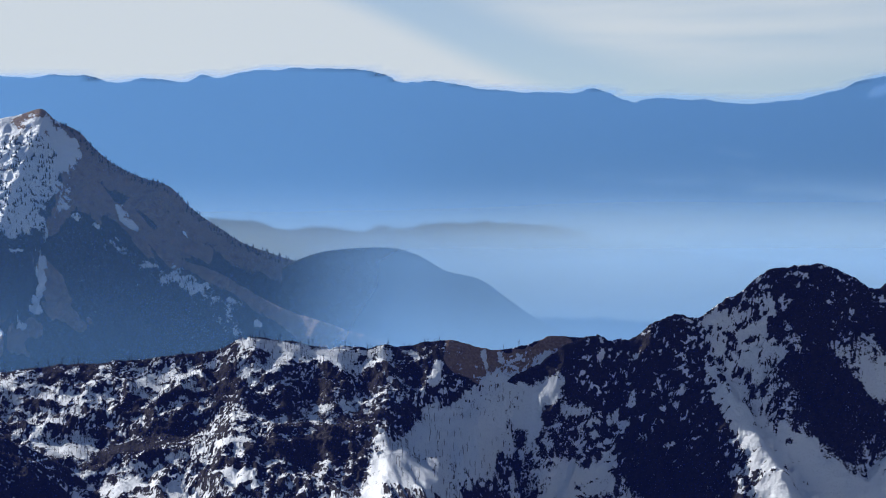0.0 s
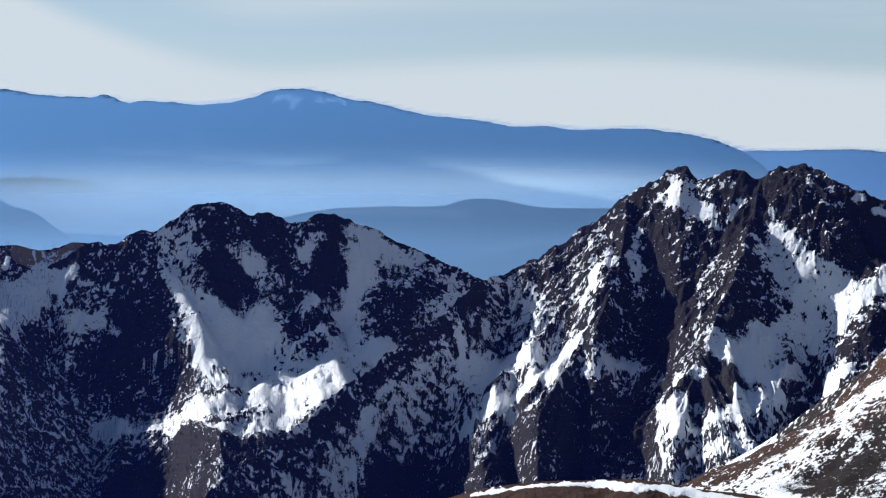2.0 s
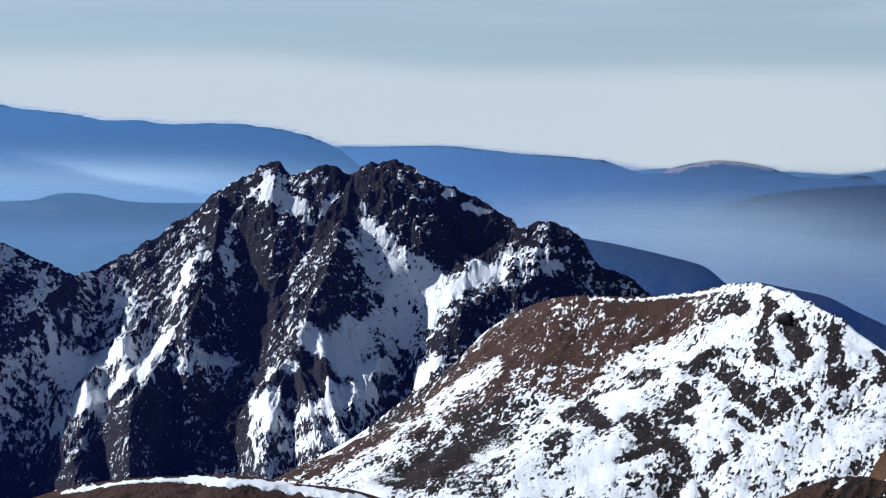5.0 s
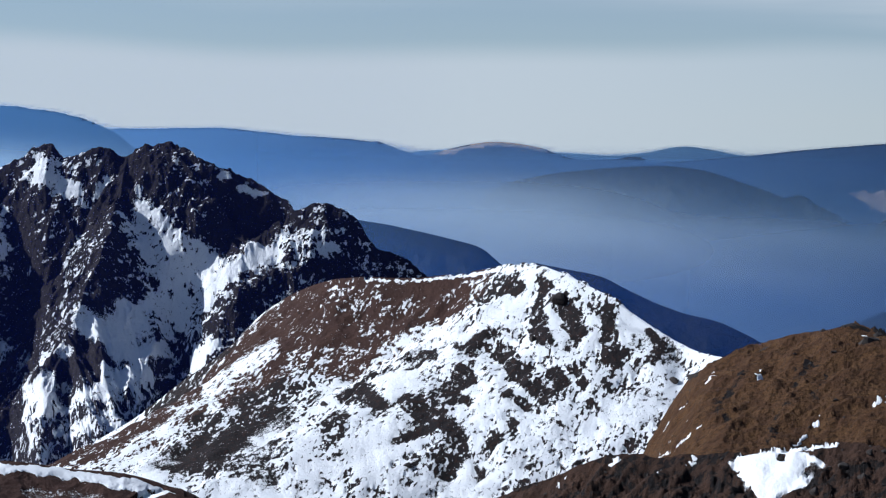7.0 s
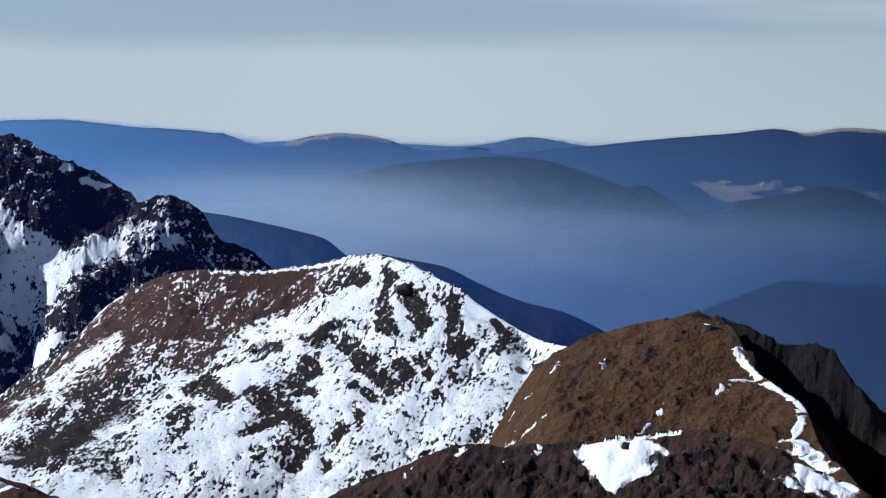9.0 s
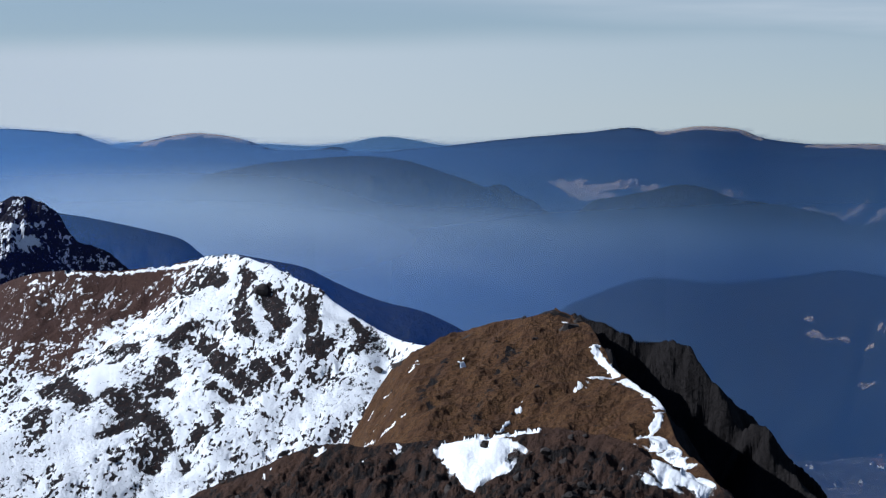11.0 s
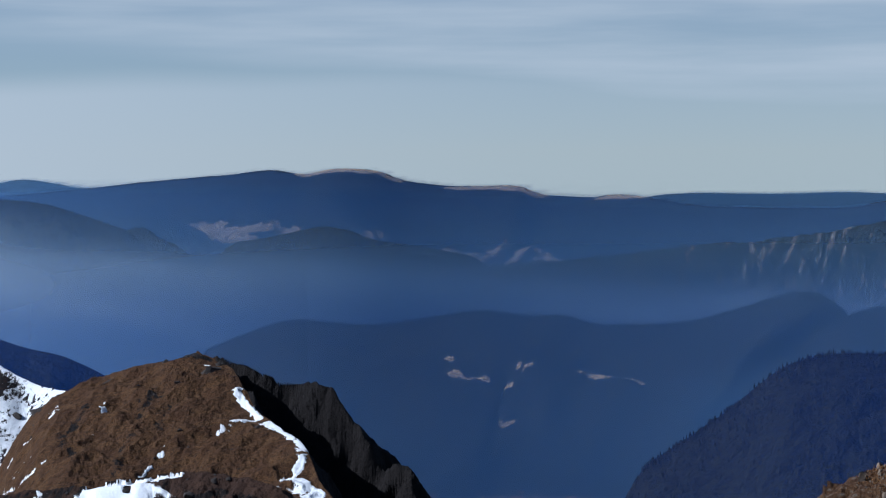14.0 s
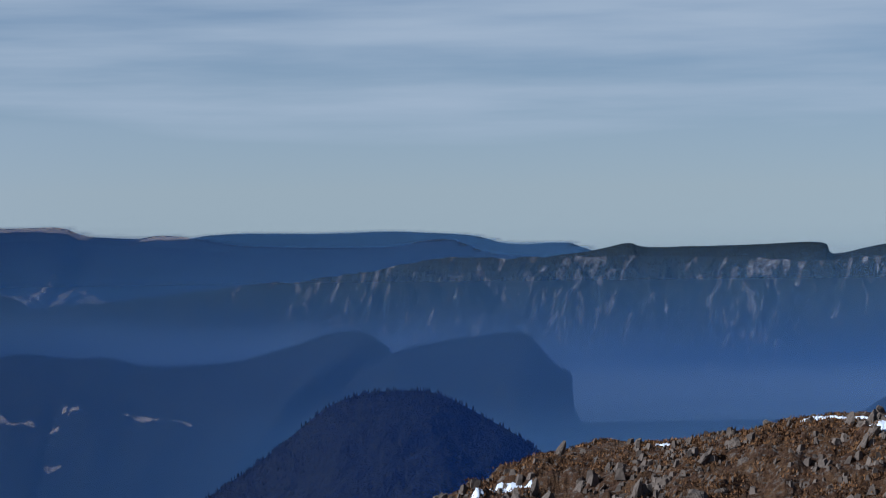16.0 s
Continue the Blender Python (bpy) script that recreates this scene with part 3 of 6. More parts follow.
for name, pts, label, sd in (
        ("wooded_hill", [(242.54, 504.75, 46.48), (251.32, 500.44, 49.52), (257.89, 497.08, 51.97), (267.70, 491.87, 54.41), (275.28, 487.67, 55.38), (288.19, 480.15, 56.46), (296.71, 474.94, 55.55), (304.10, 470.24, 53.01), (311.44, 465.41, 49.84), (317.67, 461.18, 46.67), (327.96, 453.92, 42.84)], "broad dark wooded hill above the fog", 7),
        ("wooded_hill", [(335.51, 521.38, 50.18), (339.01, 519.10, 52.25), (344.82, 515.27, 53.63), (350.58, 511.36, 53.33), (356.30, 507.39, 50.80), (360.85, 504.17, 47.99), (367.61, 499.26, 43.79)], "small dark wooded hill beside meadows", 8),
        ("wooded_hill", [(308.31, 443.33, 43.49), (313.29, 439.83, 46.14), (322.14, 433.39, 47.33), (328.93, 428.26, 48.89), (334.68, 423.78, 50.34), (339.43, 419.99, 49.48), (343.19, 416.92, 47.65), (350.62, 410.69, 46.06), (356.10, 405.94, 44.85), (370.37, 392.98, 41.59)], "dark wooded hill in front of pale meadows", 9)):
    m = Relief(pts, slope=0.3, steep=0.15, reach=8, front=90, back=50, cols=360, rows=(60, 20), rough=3, size=20, octaves=5, seed=sd, crest_rough=0.06, calm=20, taper=(0.2, 0.2), drop=25)
    m.wood += 1.0
    m.object(name, mat_mid, label, "hill")
m = Relief([(475.45, 365.99, 48.72), (483.57, 355.18, 50.46), (489.89, 346.42, 51.82), (495.27, 338.68, 53.61), (498.28, 334.24, 52.60), (511.28, 313.99, 53.02), (519.43, 300.32, 53.39), (520.60, 298.28, 50.96), (522.04, 295.76, 50.80), (527.03, 286.78, 52.83), (535.04, 271.55, 54.25)], slope=0.4, steep=0.3, reach=8, front=80, back=40, cols=400, rows=(50, 12), rough=3, size=20, octaves=5, seed=10, crest_rough=0.05, calm=15)
m.wood += 0.8
m.object("tableland", mat_mid, "dark wooded tableland ending in a step")
m = Relief([(338.99, 394.31, 40.19), (349.00, 380.98, 42.54), (353.52, 372.21, 43.40), (361.09, 360.16, 44.59), (366.69, 349.64, 46.12), (371.98, 339.08, 47.30), (376.96, 328.48, 48.47), (382.15, 306.69, 51.79), (385.65, 291.35, 51.95), (398.79, 261.12, 52.04), (400.49, 245.98, 51.70), (401.10, 231.94, 51.49), (401.11, 218.29, 52.21), (401.26, 203.68, 52.71)], slope=0.7, steep=1.2, reach=12, front=34, back=40, cols=900, rows=(160, 14), rough=8, size=11, octaves=7, gain=0.58, seed=11, crest_rough=0.08, calm=8)
bare = step(m.az[None, :], 0.76, 0.86) * step(m.v[:, None], -30, -14)
m.wood += 1.0 - 3.4 * np.clip(m.streaks(2.2, 3.0, 6, 31, 0.4) + 0.5 * fbm(m.x, m.y, 25.0, 3, 36) - 0.08, 0, 1) * bare
m.object("cliff_wall", mat_mid, "steep wooded mountainside with pale rock cliffs")
m = wooded_side = Relief([(171.24, 246.32, 37.29), (174.57, 243.98, 39.51), (177.86, 241.59, 41.33), (182.19, 238.34, 43.15), (185.39, 235.86, 43.21), (190.66, 231.63, 42.80), (196.83, 226.40, 43.69), (200.85, 222.84, 44.44), (204.80, 219.22, 43.52), (207.70, 216.47, 43.73), (210.56, 213.69, 42.61), (204.70, 219.31, 43.50), (206.73, 215.68, 43.96), (209.16, 211.56, 42.81), (214.75, 204.07, 43.18), (218.36, 198.35, 44.67), (220.96, 193.56, 46.44), (222.18, 190.25, 46.92), (222.71, 187.69, 46.15), (222.78, 185.65, 44.43)], slope=0.42, steep=0.1, reach=8, front=50, back=30, cols=700, rows=(110, 14), rough=2.2, size=14, octaves=5, seed=12, crest_rough=0.05, calm=10)
m.wood += 1.0
m.mark("grass", 0.58, 1.3, [(188.41, 214.79, 38.29), (190.32, 210.68, 37.56)])
m.mark("grass", 0.57, 1.3, [(199.30, 204.58, 38.32), (199.85, 202.95, 37.76), (200.94, 196.67, 37.27)])
m.mark("grass", 0.58, 1.3, [(194.20, 209.57, 39.13), (194.76, 208.25, 39.24)])
m.mark("grass", 0.61, 1.3, [(191.15, 208.04, 36.80), (220.63, 238.28, 33.38)])
m.mark("grass", 0.59, 1.3, [(190.29, 217.77, 39.56), (190.71, 217.41, 39.66)])
m.mark("grass", 0.56, 1.3, [(185.72, 203.22, 33.26), (186.99, 202.73, 33.48)])
m.wood -= 1.2 * np.clip(m.grass - 0.2, 0, 1)
m.object("wooded_mountainside", mat_mid, "dark blue wooded mountainside with small clearings")
m = headland = Relief([(191.02, 168.93, 43.37), (194.04, 165.45, 45.31), (195.90, 163.25, 46.31), (199.17, 159.23, 47.33), (201.66, 156.07, 47.92), (203.75, 153.33, 48.17), (204.61, 152.18, 47.81), (206.29, 149.90, 44.80), (207.12, 148.74, 43.92), (207.27, 148.54, 40.76), (207.76, 147.86, 39.03), (209.07, 146.00, 37.58), (211.00, 143.19, 35.27)], slope=0.6, steep=0.5, reach=6, front=30, back=20, cols=500, rows=(90, 16), rough=1.6, size=8, octaves=5, seed=13, crest_rough=0.05, calm=6, taper=(0.25, 0.0), drop=20)
m.wood += 1.0
m.object("cliff_headland", mat_mid, "dark wooded headland that ends in a cliff")
m = dome = Relief([(133.16, 135.53, 35.92), (136.76, 131.89, 39.21), (139.71, 128.77, 42.11), (142.31, 125.89, 45.25), (143.44, 124.60, 46.21), (144.84, 122.97, 46.78), (146.76, 120.67, 47.00), (148.37, 118.68, 46.62), (150.22, 116.34, 45.09), (152.02, 113.97, 43.35), (154.03, 111.24, 40.96), (156.47, 107.78, 37.94)], [[(130.57, 144.83, 32.03), (133.46, 142.17, 33.40), (136.89, 138.87, 36.54), (139.03, 136.74, 37.46), (141.12, 134.58, 37.95)]], slope=0.6, steep=0.1, reach=5, front=32, back=14, cols=500, rows=(110, 16), rough=0.9, size=6, octaves=5, seed=14, crest_rough=0.05, calm=5, taper=(0.12, 0.0), drop=10)
m.wood += 1.0
m.object("wooded_dome", mat_mid, "dark round wooded summit rising from the valley")
for name, pts, label, sd in (
        ("wooded_spur", [(71.07, 165.37, 55.60), (73.30, 164.40, 54.96), (76.25, 163.05, 54.41), (79.91, 161.29, 53.50), (81.72, 160.38, 52.90), (82.99, 159.73, 51.81), (85.69, 158.30, 49.68)], "hazy wooded spur behind the rocky peak", 15),
        ("wooded_spur", [(70.05, 132.64, 53.39), (72.73, 131.19, 52.80), (74.49, 130.19, 52.40), (75.96, 129.34, 51.56), (78.28, 127.95, 50.39), (80.58, 126.52, 49.73), (82.84, 125.05, 48.41), (85.63, 123.15, 46.42)], "hazy wooded spur behind the snowy hill", 16),
        ("low_hill", [(188.86, 131.27, 38.48), (190.33, 129.13, 39.86), (191.76, 126.99, 40.27), (193.17, 124.85, 40.10), (195.09, 121.83, 39.22)], "low dark hill in the valley haze", 17),
        ("low_hill", [(182.42, 104.04, 42.19), (183.55, 102.02, 43.83), (184.40, 100.48, 44.91), (186.80, 95.94, 47.33)], "dark wooded hill flank behind stony turf", 18)):
    m = Relief(pts, slope=0.5, steep=0.1, reach=5, front=24, back=14, cols=300, rows=(60, 14), rough=1.2, size=7, octaves=5, seed=sd, crest_rough=0.05, calm=6, taper=(0.05, 0.15), drop=8)
    m.wood += 1.0
    m.object(name, mat_far, label, "hill")
m = Relief([(-0.26, 123.00, 58.21), (0.38, 123.00, 58.53), (1.18, 122.99, 58.73), (2.71, 122.97, 58.80), (3.59, 122.95, 58.58), (4.39, 122.92, 58.13), (5.35, 122.88, 57.89), (6.16, 122.85, 57.32), (7.12, 122.79, 56.68), (8.40, 122.71, 56.20)], slope=1.4, steep=0.6, reach=1, front=4, back=2, cols=300, rows=(50, 14), rough=0.12, size=1.2, octaves=5, seed=19, crest_rough=0.05, calm=1)
m.wood += 1.0
m.object("haze_hill", mat_far, "blue wooded hill standing in valley haze", "hill")
m = plateau_hill = Relief([(15.68, 122.00, 57.02), (17.62, 121.73, 57.64), (19.56, 121.43, 58.01), (21.98, 121.02, 58.15), (24.86, 120.46, 58.16), (25.82, 120.26, 58.41), (26.65, 120.08, 58.54), (27.96, 119.78, 58.47), (29.85, 119.32, 58.12), (33.36, 118.39, 58.09), (33.00, 118.49, 58.07), (35.65, 117.72, 57.86)], slope=1.6, steep=0.6, reach=1, front=4, back=2, cols=500, rows=(60, 14), rough=0.12, size=1.5, octaves=5, seed=20, crest_rough=0.05, calm=1)
m.wood += 1.0
m.mark("grass", 0.29, 1.3, [(19.32, 121.41, 57.85), (21.98, 120.92, 57.96), (24.82, 120.33, 57.88), (26.21, 119.79, 57.74)])
m.mark("grass", 0.29, 1.3, [(26.49, 118.78, 56.02), (28.90, 118.56, 56.41), (31.34, 118.24, 56.71)])
m.wood -= 1.2 * np.clip(m.grass - 0.2, 0, 1)
m.object("plateau_hill", mat_far, "blue wooded hill with a pale grassy plateau", "hill")

# ---------------------------------------------------------------- tinted sheets in place of haze in the valleys
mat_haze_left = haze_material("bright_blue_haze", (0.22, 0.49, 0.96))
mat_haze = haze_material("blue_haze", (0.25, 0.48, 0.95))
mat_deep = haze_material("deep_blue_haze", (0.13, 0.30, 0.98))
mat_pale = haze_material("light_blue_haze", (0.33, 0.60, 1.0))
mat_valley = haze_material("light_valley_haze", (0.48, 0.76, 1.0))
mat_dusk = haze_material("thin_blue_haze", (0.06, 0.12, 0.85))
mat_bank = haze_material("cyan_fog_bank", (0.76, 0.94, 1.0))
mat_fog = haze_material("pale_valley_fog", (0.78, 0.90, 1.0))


def brow(u, near, far):
    """The height at which a haze sheet ends, set to follow the skyline from the camera."""
    return np.interp(u, (30, 38, 46, 54), (near, near, (near + far) / 2, far))


def bank(v, depth):
    """Fog with a soft top that thins out slowly downwards."""
    return np.where(v > 0, np.exp(-(v / depth) ** 2), 0.62 + 0.38 * np.exp(-(v / (1.6 * depth)) ** 2))


def profile(points):
    """A crest's bearings in degrees and its rise over distance, seen from the summit."""
    return sorted((math.degrees(math.atan2(q[0], q[1])), (q[2] - 60) / math.hypot(q[0], q[1])) for q in points)


def rise(u, line):
    return np.interp(u, [q[0] for q in line], [q[1] for q in line])


PLATEAU, FAINT = profile(SPUR_END[2:7] + BROWN_TOPS[3:9] + LONG_RANGE[1:]), profile(FAINT_A + FAINT_B)
SKYLINE = sorted((math.degrees(math.atan2(q[0], q[1])), (q[2] - 60) / math.hypot(q[0], q[1])) for q in FAR_RANGE + FAR_SPUR[:-3] + SPUR_END[2:])


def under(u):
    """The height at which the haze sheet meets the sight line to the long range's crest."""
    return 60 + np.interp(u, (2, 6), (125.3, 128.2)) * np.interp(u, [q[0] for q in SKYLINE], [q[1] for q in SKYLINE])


haze_sheet("haze_tint_sheet", ((-20, 60), (128.2, 128.2)), (-14, 30), (48, 67), lambda u, v: step(v, under(u) + 0.22, under(u) - 0.0) * (0.55 + 0.3 * step(v, 61.2, 58.0) * step(u, 20, 12)) * step(u, 30, 17), mat_haze_left, "bright blue sheet standing in for haze before the long range", 130, 160)
haze_sheet("haze_tint_sheet", ((-20, 60), (125.6, 125.6)), (-14, 24), (48, 62), lambda u, v: (0.6 + 0.35 * step(u, 1, 5)) * np.where(v > 58.9, np.exp(-((v - 58.9) / 1.1) ** 2), 0.75 + 0.25 * np.exp(-((v - 58.9) / 1.6) ** 2)) * step(u, 22, 12) * (0.95 + 0.1 * fbm(u * 1.2, v * 2.0, 3.0, 3, 12)), mat_bank, "pale sheet standing in for a fog bank before the long range", 60, 90)
haze_sheet("haze_tint_sheet", ((-20, 60), (118.6, 118.6)), (-1.5, 17.5), (48, 60), lambda u, v: (0.42 * step(v, 59.7, 58.5) + 0.2 * step(v, 58.0, 56.0)) * step(u, -0.5, 1.8), mat_pale, "blue sheet standing in for haze round the lower hills")
haze_sheet("haze_tint_sheet", ((-20, 60), (117.4, 117.4)), (-14, 3.0), (48, 64), lambda u, v: (0.09 * step(v, 64, 60) + 0.09 * step(v, 59, 56)) * step(u, 3.0, 0.5), mat_haze_left, "thin blue sheet standing in for haze before the snowy peak")
haze_sheet("haze_tint_sheet", ((0, 90), (1100, 1100)), (20, 62), (15, 75), lambda u, v: 0.68 * step(v, 61.4 + 1100 * rise(u, FAINT), 60.0 + 1100 * rise(u, FAINT)), mat_pale, "pale sheet standing in for haze before the farthest ranges", 110, 120)
haze_sheet("haze_tint_sheet", ((0, 90), (600, 600)), (15, 64), (15, 70), lambda u, v: 0.55 * step(u, 16, 20) * step(v, 60.8 + 600 * rise(u, PLATEAU), 59.6 + 600 * rise(u, PLATEAU)) + 0.2 * step(v, 52, 36), mat_haze, "blue sheet standing in for haze over the far plateau", 110, 140)
haze_sheet("haze_tint_sheet", ((0, 90), (410, 410)), (15, 64), (15, 66), lambda u, v: (0.36 - 0.09 * step(u, 32, 38) - 0.09 * step(u, 42, 50)) * step(v, brow(u, 60.5, 56.8), brow(u, 58.0, 51.0)) * step(u, 15, 24) + 0.6 * step(v, 45, 35), mat_haze, "blue sheet standing in for haze in the far valley")
haze_sheet("haze_tint_sheet", ((0, 90), (405, 405)), (15, 64), (15, 60), lambda u, v: 0.9 * bank(v - 45.0 - 1.0 * step(u, 38, 28) + 5.5 * step(u, 37, 47), 3.6) * step(u, 18, 26) * step(u, 60, 46) * (0.9 + 0.5 * fbm(u * 0.8, v * 0.5, 3.0, 3, 14)) + 0.8 * step(v, 37.5, 33) * step(u, 46, 51) + 0.7 * step(v, 57.5, 51) * step(v, 44, 48) * step(u, 19, 25) * step(u, 33, 27), mat_fog, "pale sheet standing in for fog in the far valley", 60, 90)
haze_sheet("haze_tint_sheet", ((0, 90), (200, 200)), (15, 38), (35, 66), lambda u, v: 0.6 * np.exp(-((v - 52.0) / 3.6) ** 2) * step(u, 17, 25) * step(u, 37, 27), mat_fog, "pale sheet standing in for haze behind the rocky peak", 50, 60)
haze_sheet("haze_tint_sheet", ((0, 90), (205, 205)), (15, 64), (10, 62), lambda u, v: (0.28 + 0.16 * step(u, 28, 42)) * step(v, 60, 52) * step(u, 17, 25) + 0.26 * step(v, 47, 34) + 0.3 * step(u, 45, 49) * step(v, 46, 41), mat_valley, "blue sheet standing in for haze over the near valley")
haze_sheet("haze_tint_sheet", ((0, 90), (138, 138)), (17, 64), (10, 60), lambda u, v: 0.30 * step(v, 58, 52), mat_deep, "thin sheet standing in for haze behind the near hills")

haze_sheet("haze_tint_sheet", ((-20, 60), (86, 86)), (-14, 27.5), (36, 66), lambda u, v: 0.032 * step(v, 66, 62) * step(u, 27.5, 24), mat_dusk, "very thin blue sheet tinting the rocky peaks like haze")

# ---------------------------------------------------------------- the near mountains
def rock_snow(m, share, slope=1.0, hollow=1.0, grain=0.25, size=1.0, seed=40):
    """Snow lies where it is less steep, in hollows, and by chance."""
    s = slope * m.tilt / m.tilt.std() + hollow * m.hollow / m.hollow.std() + grain * 4 * fbm(m.x, m.y, size, 4, seed)
    return m.cover(s + 1.3 * m.streaks(0.7, 5.0, 5, seed + 7) + 2.1 * m.streaks(0.2, 4.0, 4, seed + 8), share)


def flecks(m, size, fine, spread, seed, shear=0.0, ratio=1.0):
    """Small patches of snow on rock, and of rock in snow."""
    f = m.streaks(size, ratio, 5, seed, shear)
    g = m.streaks(fine, ratio, 4, seed + 20, shear * 0.5)
    return spread * (0.6 * f / f.std() + 0.8 * g / g.std()) * np.clip(0.85 + 2.0 * fbm(m.x, m.y, size * 6, 3, seed + 3), 0.15, 1.5)


m = left_peak = Relief([(-12.91, 125.84, 60.59), (-10.62, 125.93, 61.92), (-8.64, 125.95, 62.55), (-7.97, 125.87, 62.69), (-7.38, 125.78, 62.86), (-6.95, 125.68, 62.49), (-6.28, 125.59, 62.19), (-5.86, 125.48, 61.74), (-5.27, 125.38, 61.24), (-4.44, 125.28, 60.82), (-3.61, 125.18, 60.57), (-2.95, 125.08, 59.91), (-2.12, 124.97, 59.34), (-1.30, 124.85, 58.84), (0.67, 124.73, 58.18), (1.17, 124.60, 57.90), (1.40, 124.47, 57.65), (1.53, 124.34, 57.04), (2.15, 124.21, 56.80), (3.70, 124.04, 56.12)], [[(-6.32, 125.94, 62.20), (-6.31, 125.04, 61.07), (-5.16, 124.19, 59.75), (-3.96, 123.34, 58.94), (-2.96, 122.66, 58.43), (-1.81, 121.99, 58.00), (-0.68, 121.20, 57.39), (0.43, 120.50, 56.94), (2.74, 119.37, 56.25)],
    [(-6.31, 125.04, 61.07), (-6.85, 123.41, 59.42), (-6.81, 122.41, 58.31), (-6.56, 121.62, 57.54), (-7.02, 120.90, 56.79), (-7.85, 120.24, 56.28), (-9.55, 119.42, 55.79)]], slope=0.85, steep=0.35, reach=1.2, front=9, back=3, cols=800, rows=(260, 20), rough=0.2, size=1.0, octaves=6, seed=21, crest_rough=0.1, calm=0.8, rib_slope=1.2, rib_steep=0.3)
m.wood += 0.15 + 0.85 * step(m.crest_d, 0.4, 1.0)
m.grass += 0.7
m.snow += 0.25 * m.streaks(0.5, 1.0, 5, 48)
m.mark("snow", 0.98, 1, [(-8.56, 125.58, 62.19), (-7.81, 124.71, 61.71), (-7.39, 125.25, 62.29), (-6.91, 125.17, 61.95), (-7.43, 124.11, 61.03), (-7.95, 123.33, 60.53), (-8.15, 122.64, 59.70)])
m.mark("snow", 0.46, 0.8, [(-6.80, 124.40, 61.04), (-6.38, 125.03, 61.64)])
m.mark("snow", 0.44, 0.8, [(-7.24, 122.74, 59.57), (-7.83, 122.38, 59.38)])
m.mark("snow", 0.16, 1.2, [(-6.22, 123.43, 59.71), (-6.12, 123.50, 59.68)])
m.mark("snow", 0.16, 1.2, [(-4.97, 124.31, 59.92), (-4.83, 124.06, 59.63), (-4.54, 123.88, 59.37)])
m.mark("snow", 0.16, 1.2, [(-7.62, 121.66, 58.75), (-6.98, 122.15, 58.55), (-6.86, 121.47, 57.86), (-6.93, 120.55, 57.15)])
m.mark("snow", 0.15, 1.2, [(-7.66, 119.06, 56.52), (-7.24, 120.03, 56.75)])
m.mark("snow", 0.11, 1, [(-3.11, 124.32, 59.20), (-3.03, 124.28, 59.10)])
m.mark("snow", 0.11, 1, [(-5.63, 123.54, 59.46), (-5.51, 123.49, 59.36)])
m.mark("snow", 0.11, 1, [(-0.89, 120.76, 56.77), (-0.81, 120.65, 56.68)])
m.mark("snow", 0.29, 0.55, [(-5.08, 123.07, 58.91), (-4.43, 123.08, 58.59), (-3.58, 122.51, 57.99), (-2.75, 122.01, 57.67)])
m.mark("snow", 0.28, 0.55, [(-3.44, 122.63, 58.12), (-1.45, 121.25, 57.23)])
m.mark("snow", 0.28, 0.55, [(-1.77, 121.04, 56.89), (-1.29, 120.72, 56.47)])
m.mark("grass", 0.51, 1.4, [(-6.28, 125.49, 62.05), (-6.26, 124.64, 61.03), (-5.69, 124.30, 60.19), (-4.50, 123.97, 59.47), (-2.95, 122.69, 58.43), (-1.80, 121.91, 57.94), (-0.51, 120.93, 57.23), (0.74, 120.24, 56.78), (1.97, 119.75, 56.47), (2.69, 119.36, 56.23)])
m.mark("grass", 0.48, 1.2, [(-6.46, 124.06, 60.38), (-6.79, 123.04, 59.40)])
m.mark("grass", 0.47, 1.2, [(-6.73, 121.66, 58.01), (-6.38, 120.68, 57.16), (-5.83, 120.53, 56.75)])
m.mark("grass", 0.46, 1.2, [(-6.90, 120.04, 56.74), (-7.67, 118.90, 56.35)])
m.mark("grass", 0.49, 1.2, [(-4.37, 124.40, 60.14), (-3.38, 124.14, 59.21), (-2.55, 124.02, 58.60)])
m.mark("grass", 0.49, 1.2, [(-5.75, 125.28, 61.40), (-4.74, 124.95, 60.57)])
m.snow += (0.9 * m.streaks(0.35, 1.2, 5, 49, -0.6) - 0.1) * (m.snow > 0.25)
m.wood -= 1.2 * np.clip(m.grass - 0.9, 0, 1)
m.object("snowy_peak", mat_peak, "pointed brown mountain, snow on one side and dark woods below")
m = wooded = Relief([(-10.22, 116.55, 55.37), (-7.36, 116.74, 55.57), (-5.92, 116.79, 55.78), (-4.17, 116.83, 55.84), (-3.01, 116.84, 55.99), (-1.84, 116.83, 56.13), (-1.11, 116.81, 56.49), (-0.52, 116.78, 56.51), (0.21, 116.75, 56.32), (2.84, 116.68, 56.23), (4.02, 116.62, 56.39), (4.60, 116.57, 56.32), (5.18, 116.51, 56.17), (6.06, 116.44, 56.32), (6.64, 116.37, 56.50), (7.65, 116.28, 56.48), (8.67, 116.18, 56.41)], [[(-5.52, 113.37, 53.34), (-3.74, 113.51, 53.46), (-2.64, 113.61, 53.86), (-1.53, 113.70, 54.13), (-0.56, 113.78, 54.33), (0.56, 113.86, 53.97), (1.68, 113.92, 54.07), (2.80, 113.97, 54.51)],
    [(-8.65, 111.67, 55.14), (-6.67, 111.80, 54.34), (-5.87, 111.85, 54.03), (-4.94, 111.89, 53.42), (-4.00, 111.93, 52.66)]], slope=0.45, steep=0.6, reach=0.8, front=16, back=3, cols=900, rows=(300, 16), rough=0.4, size=1.3, octaves=6, jag=0.12, seed=22, crest_rough=0.15, calm=0.8, sink=(0.0, 0.32, 6.0), rib_slope=0.6, rib_steep=0.2)
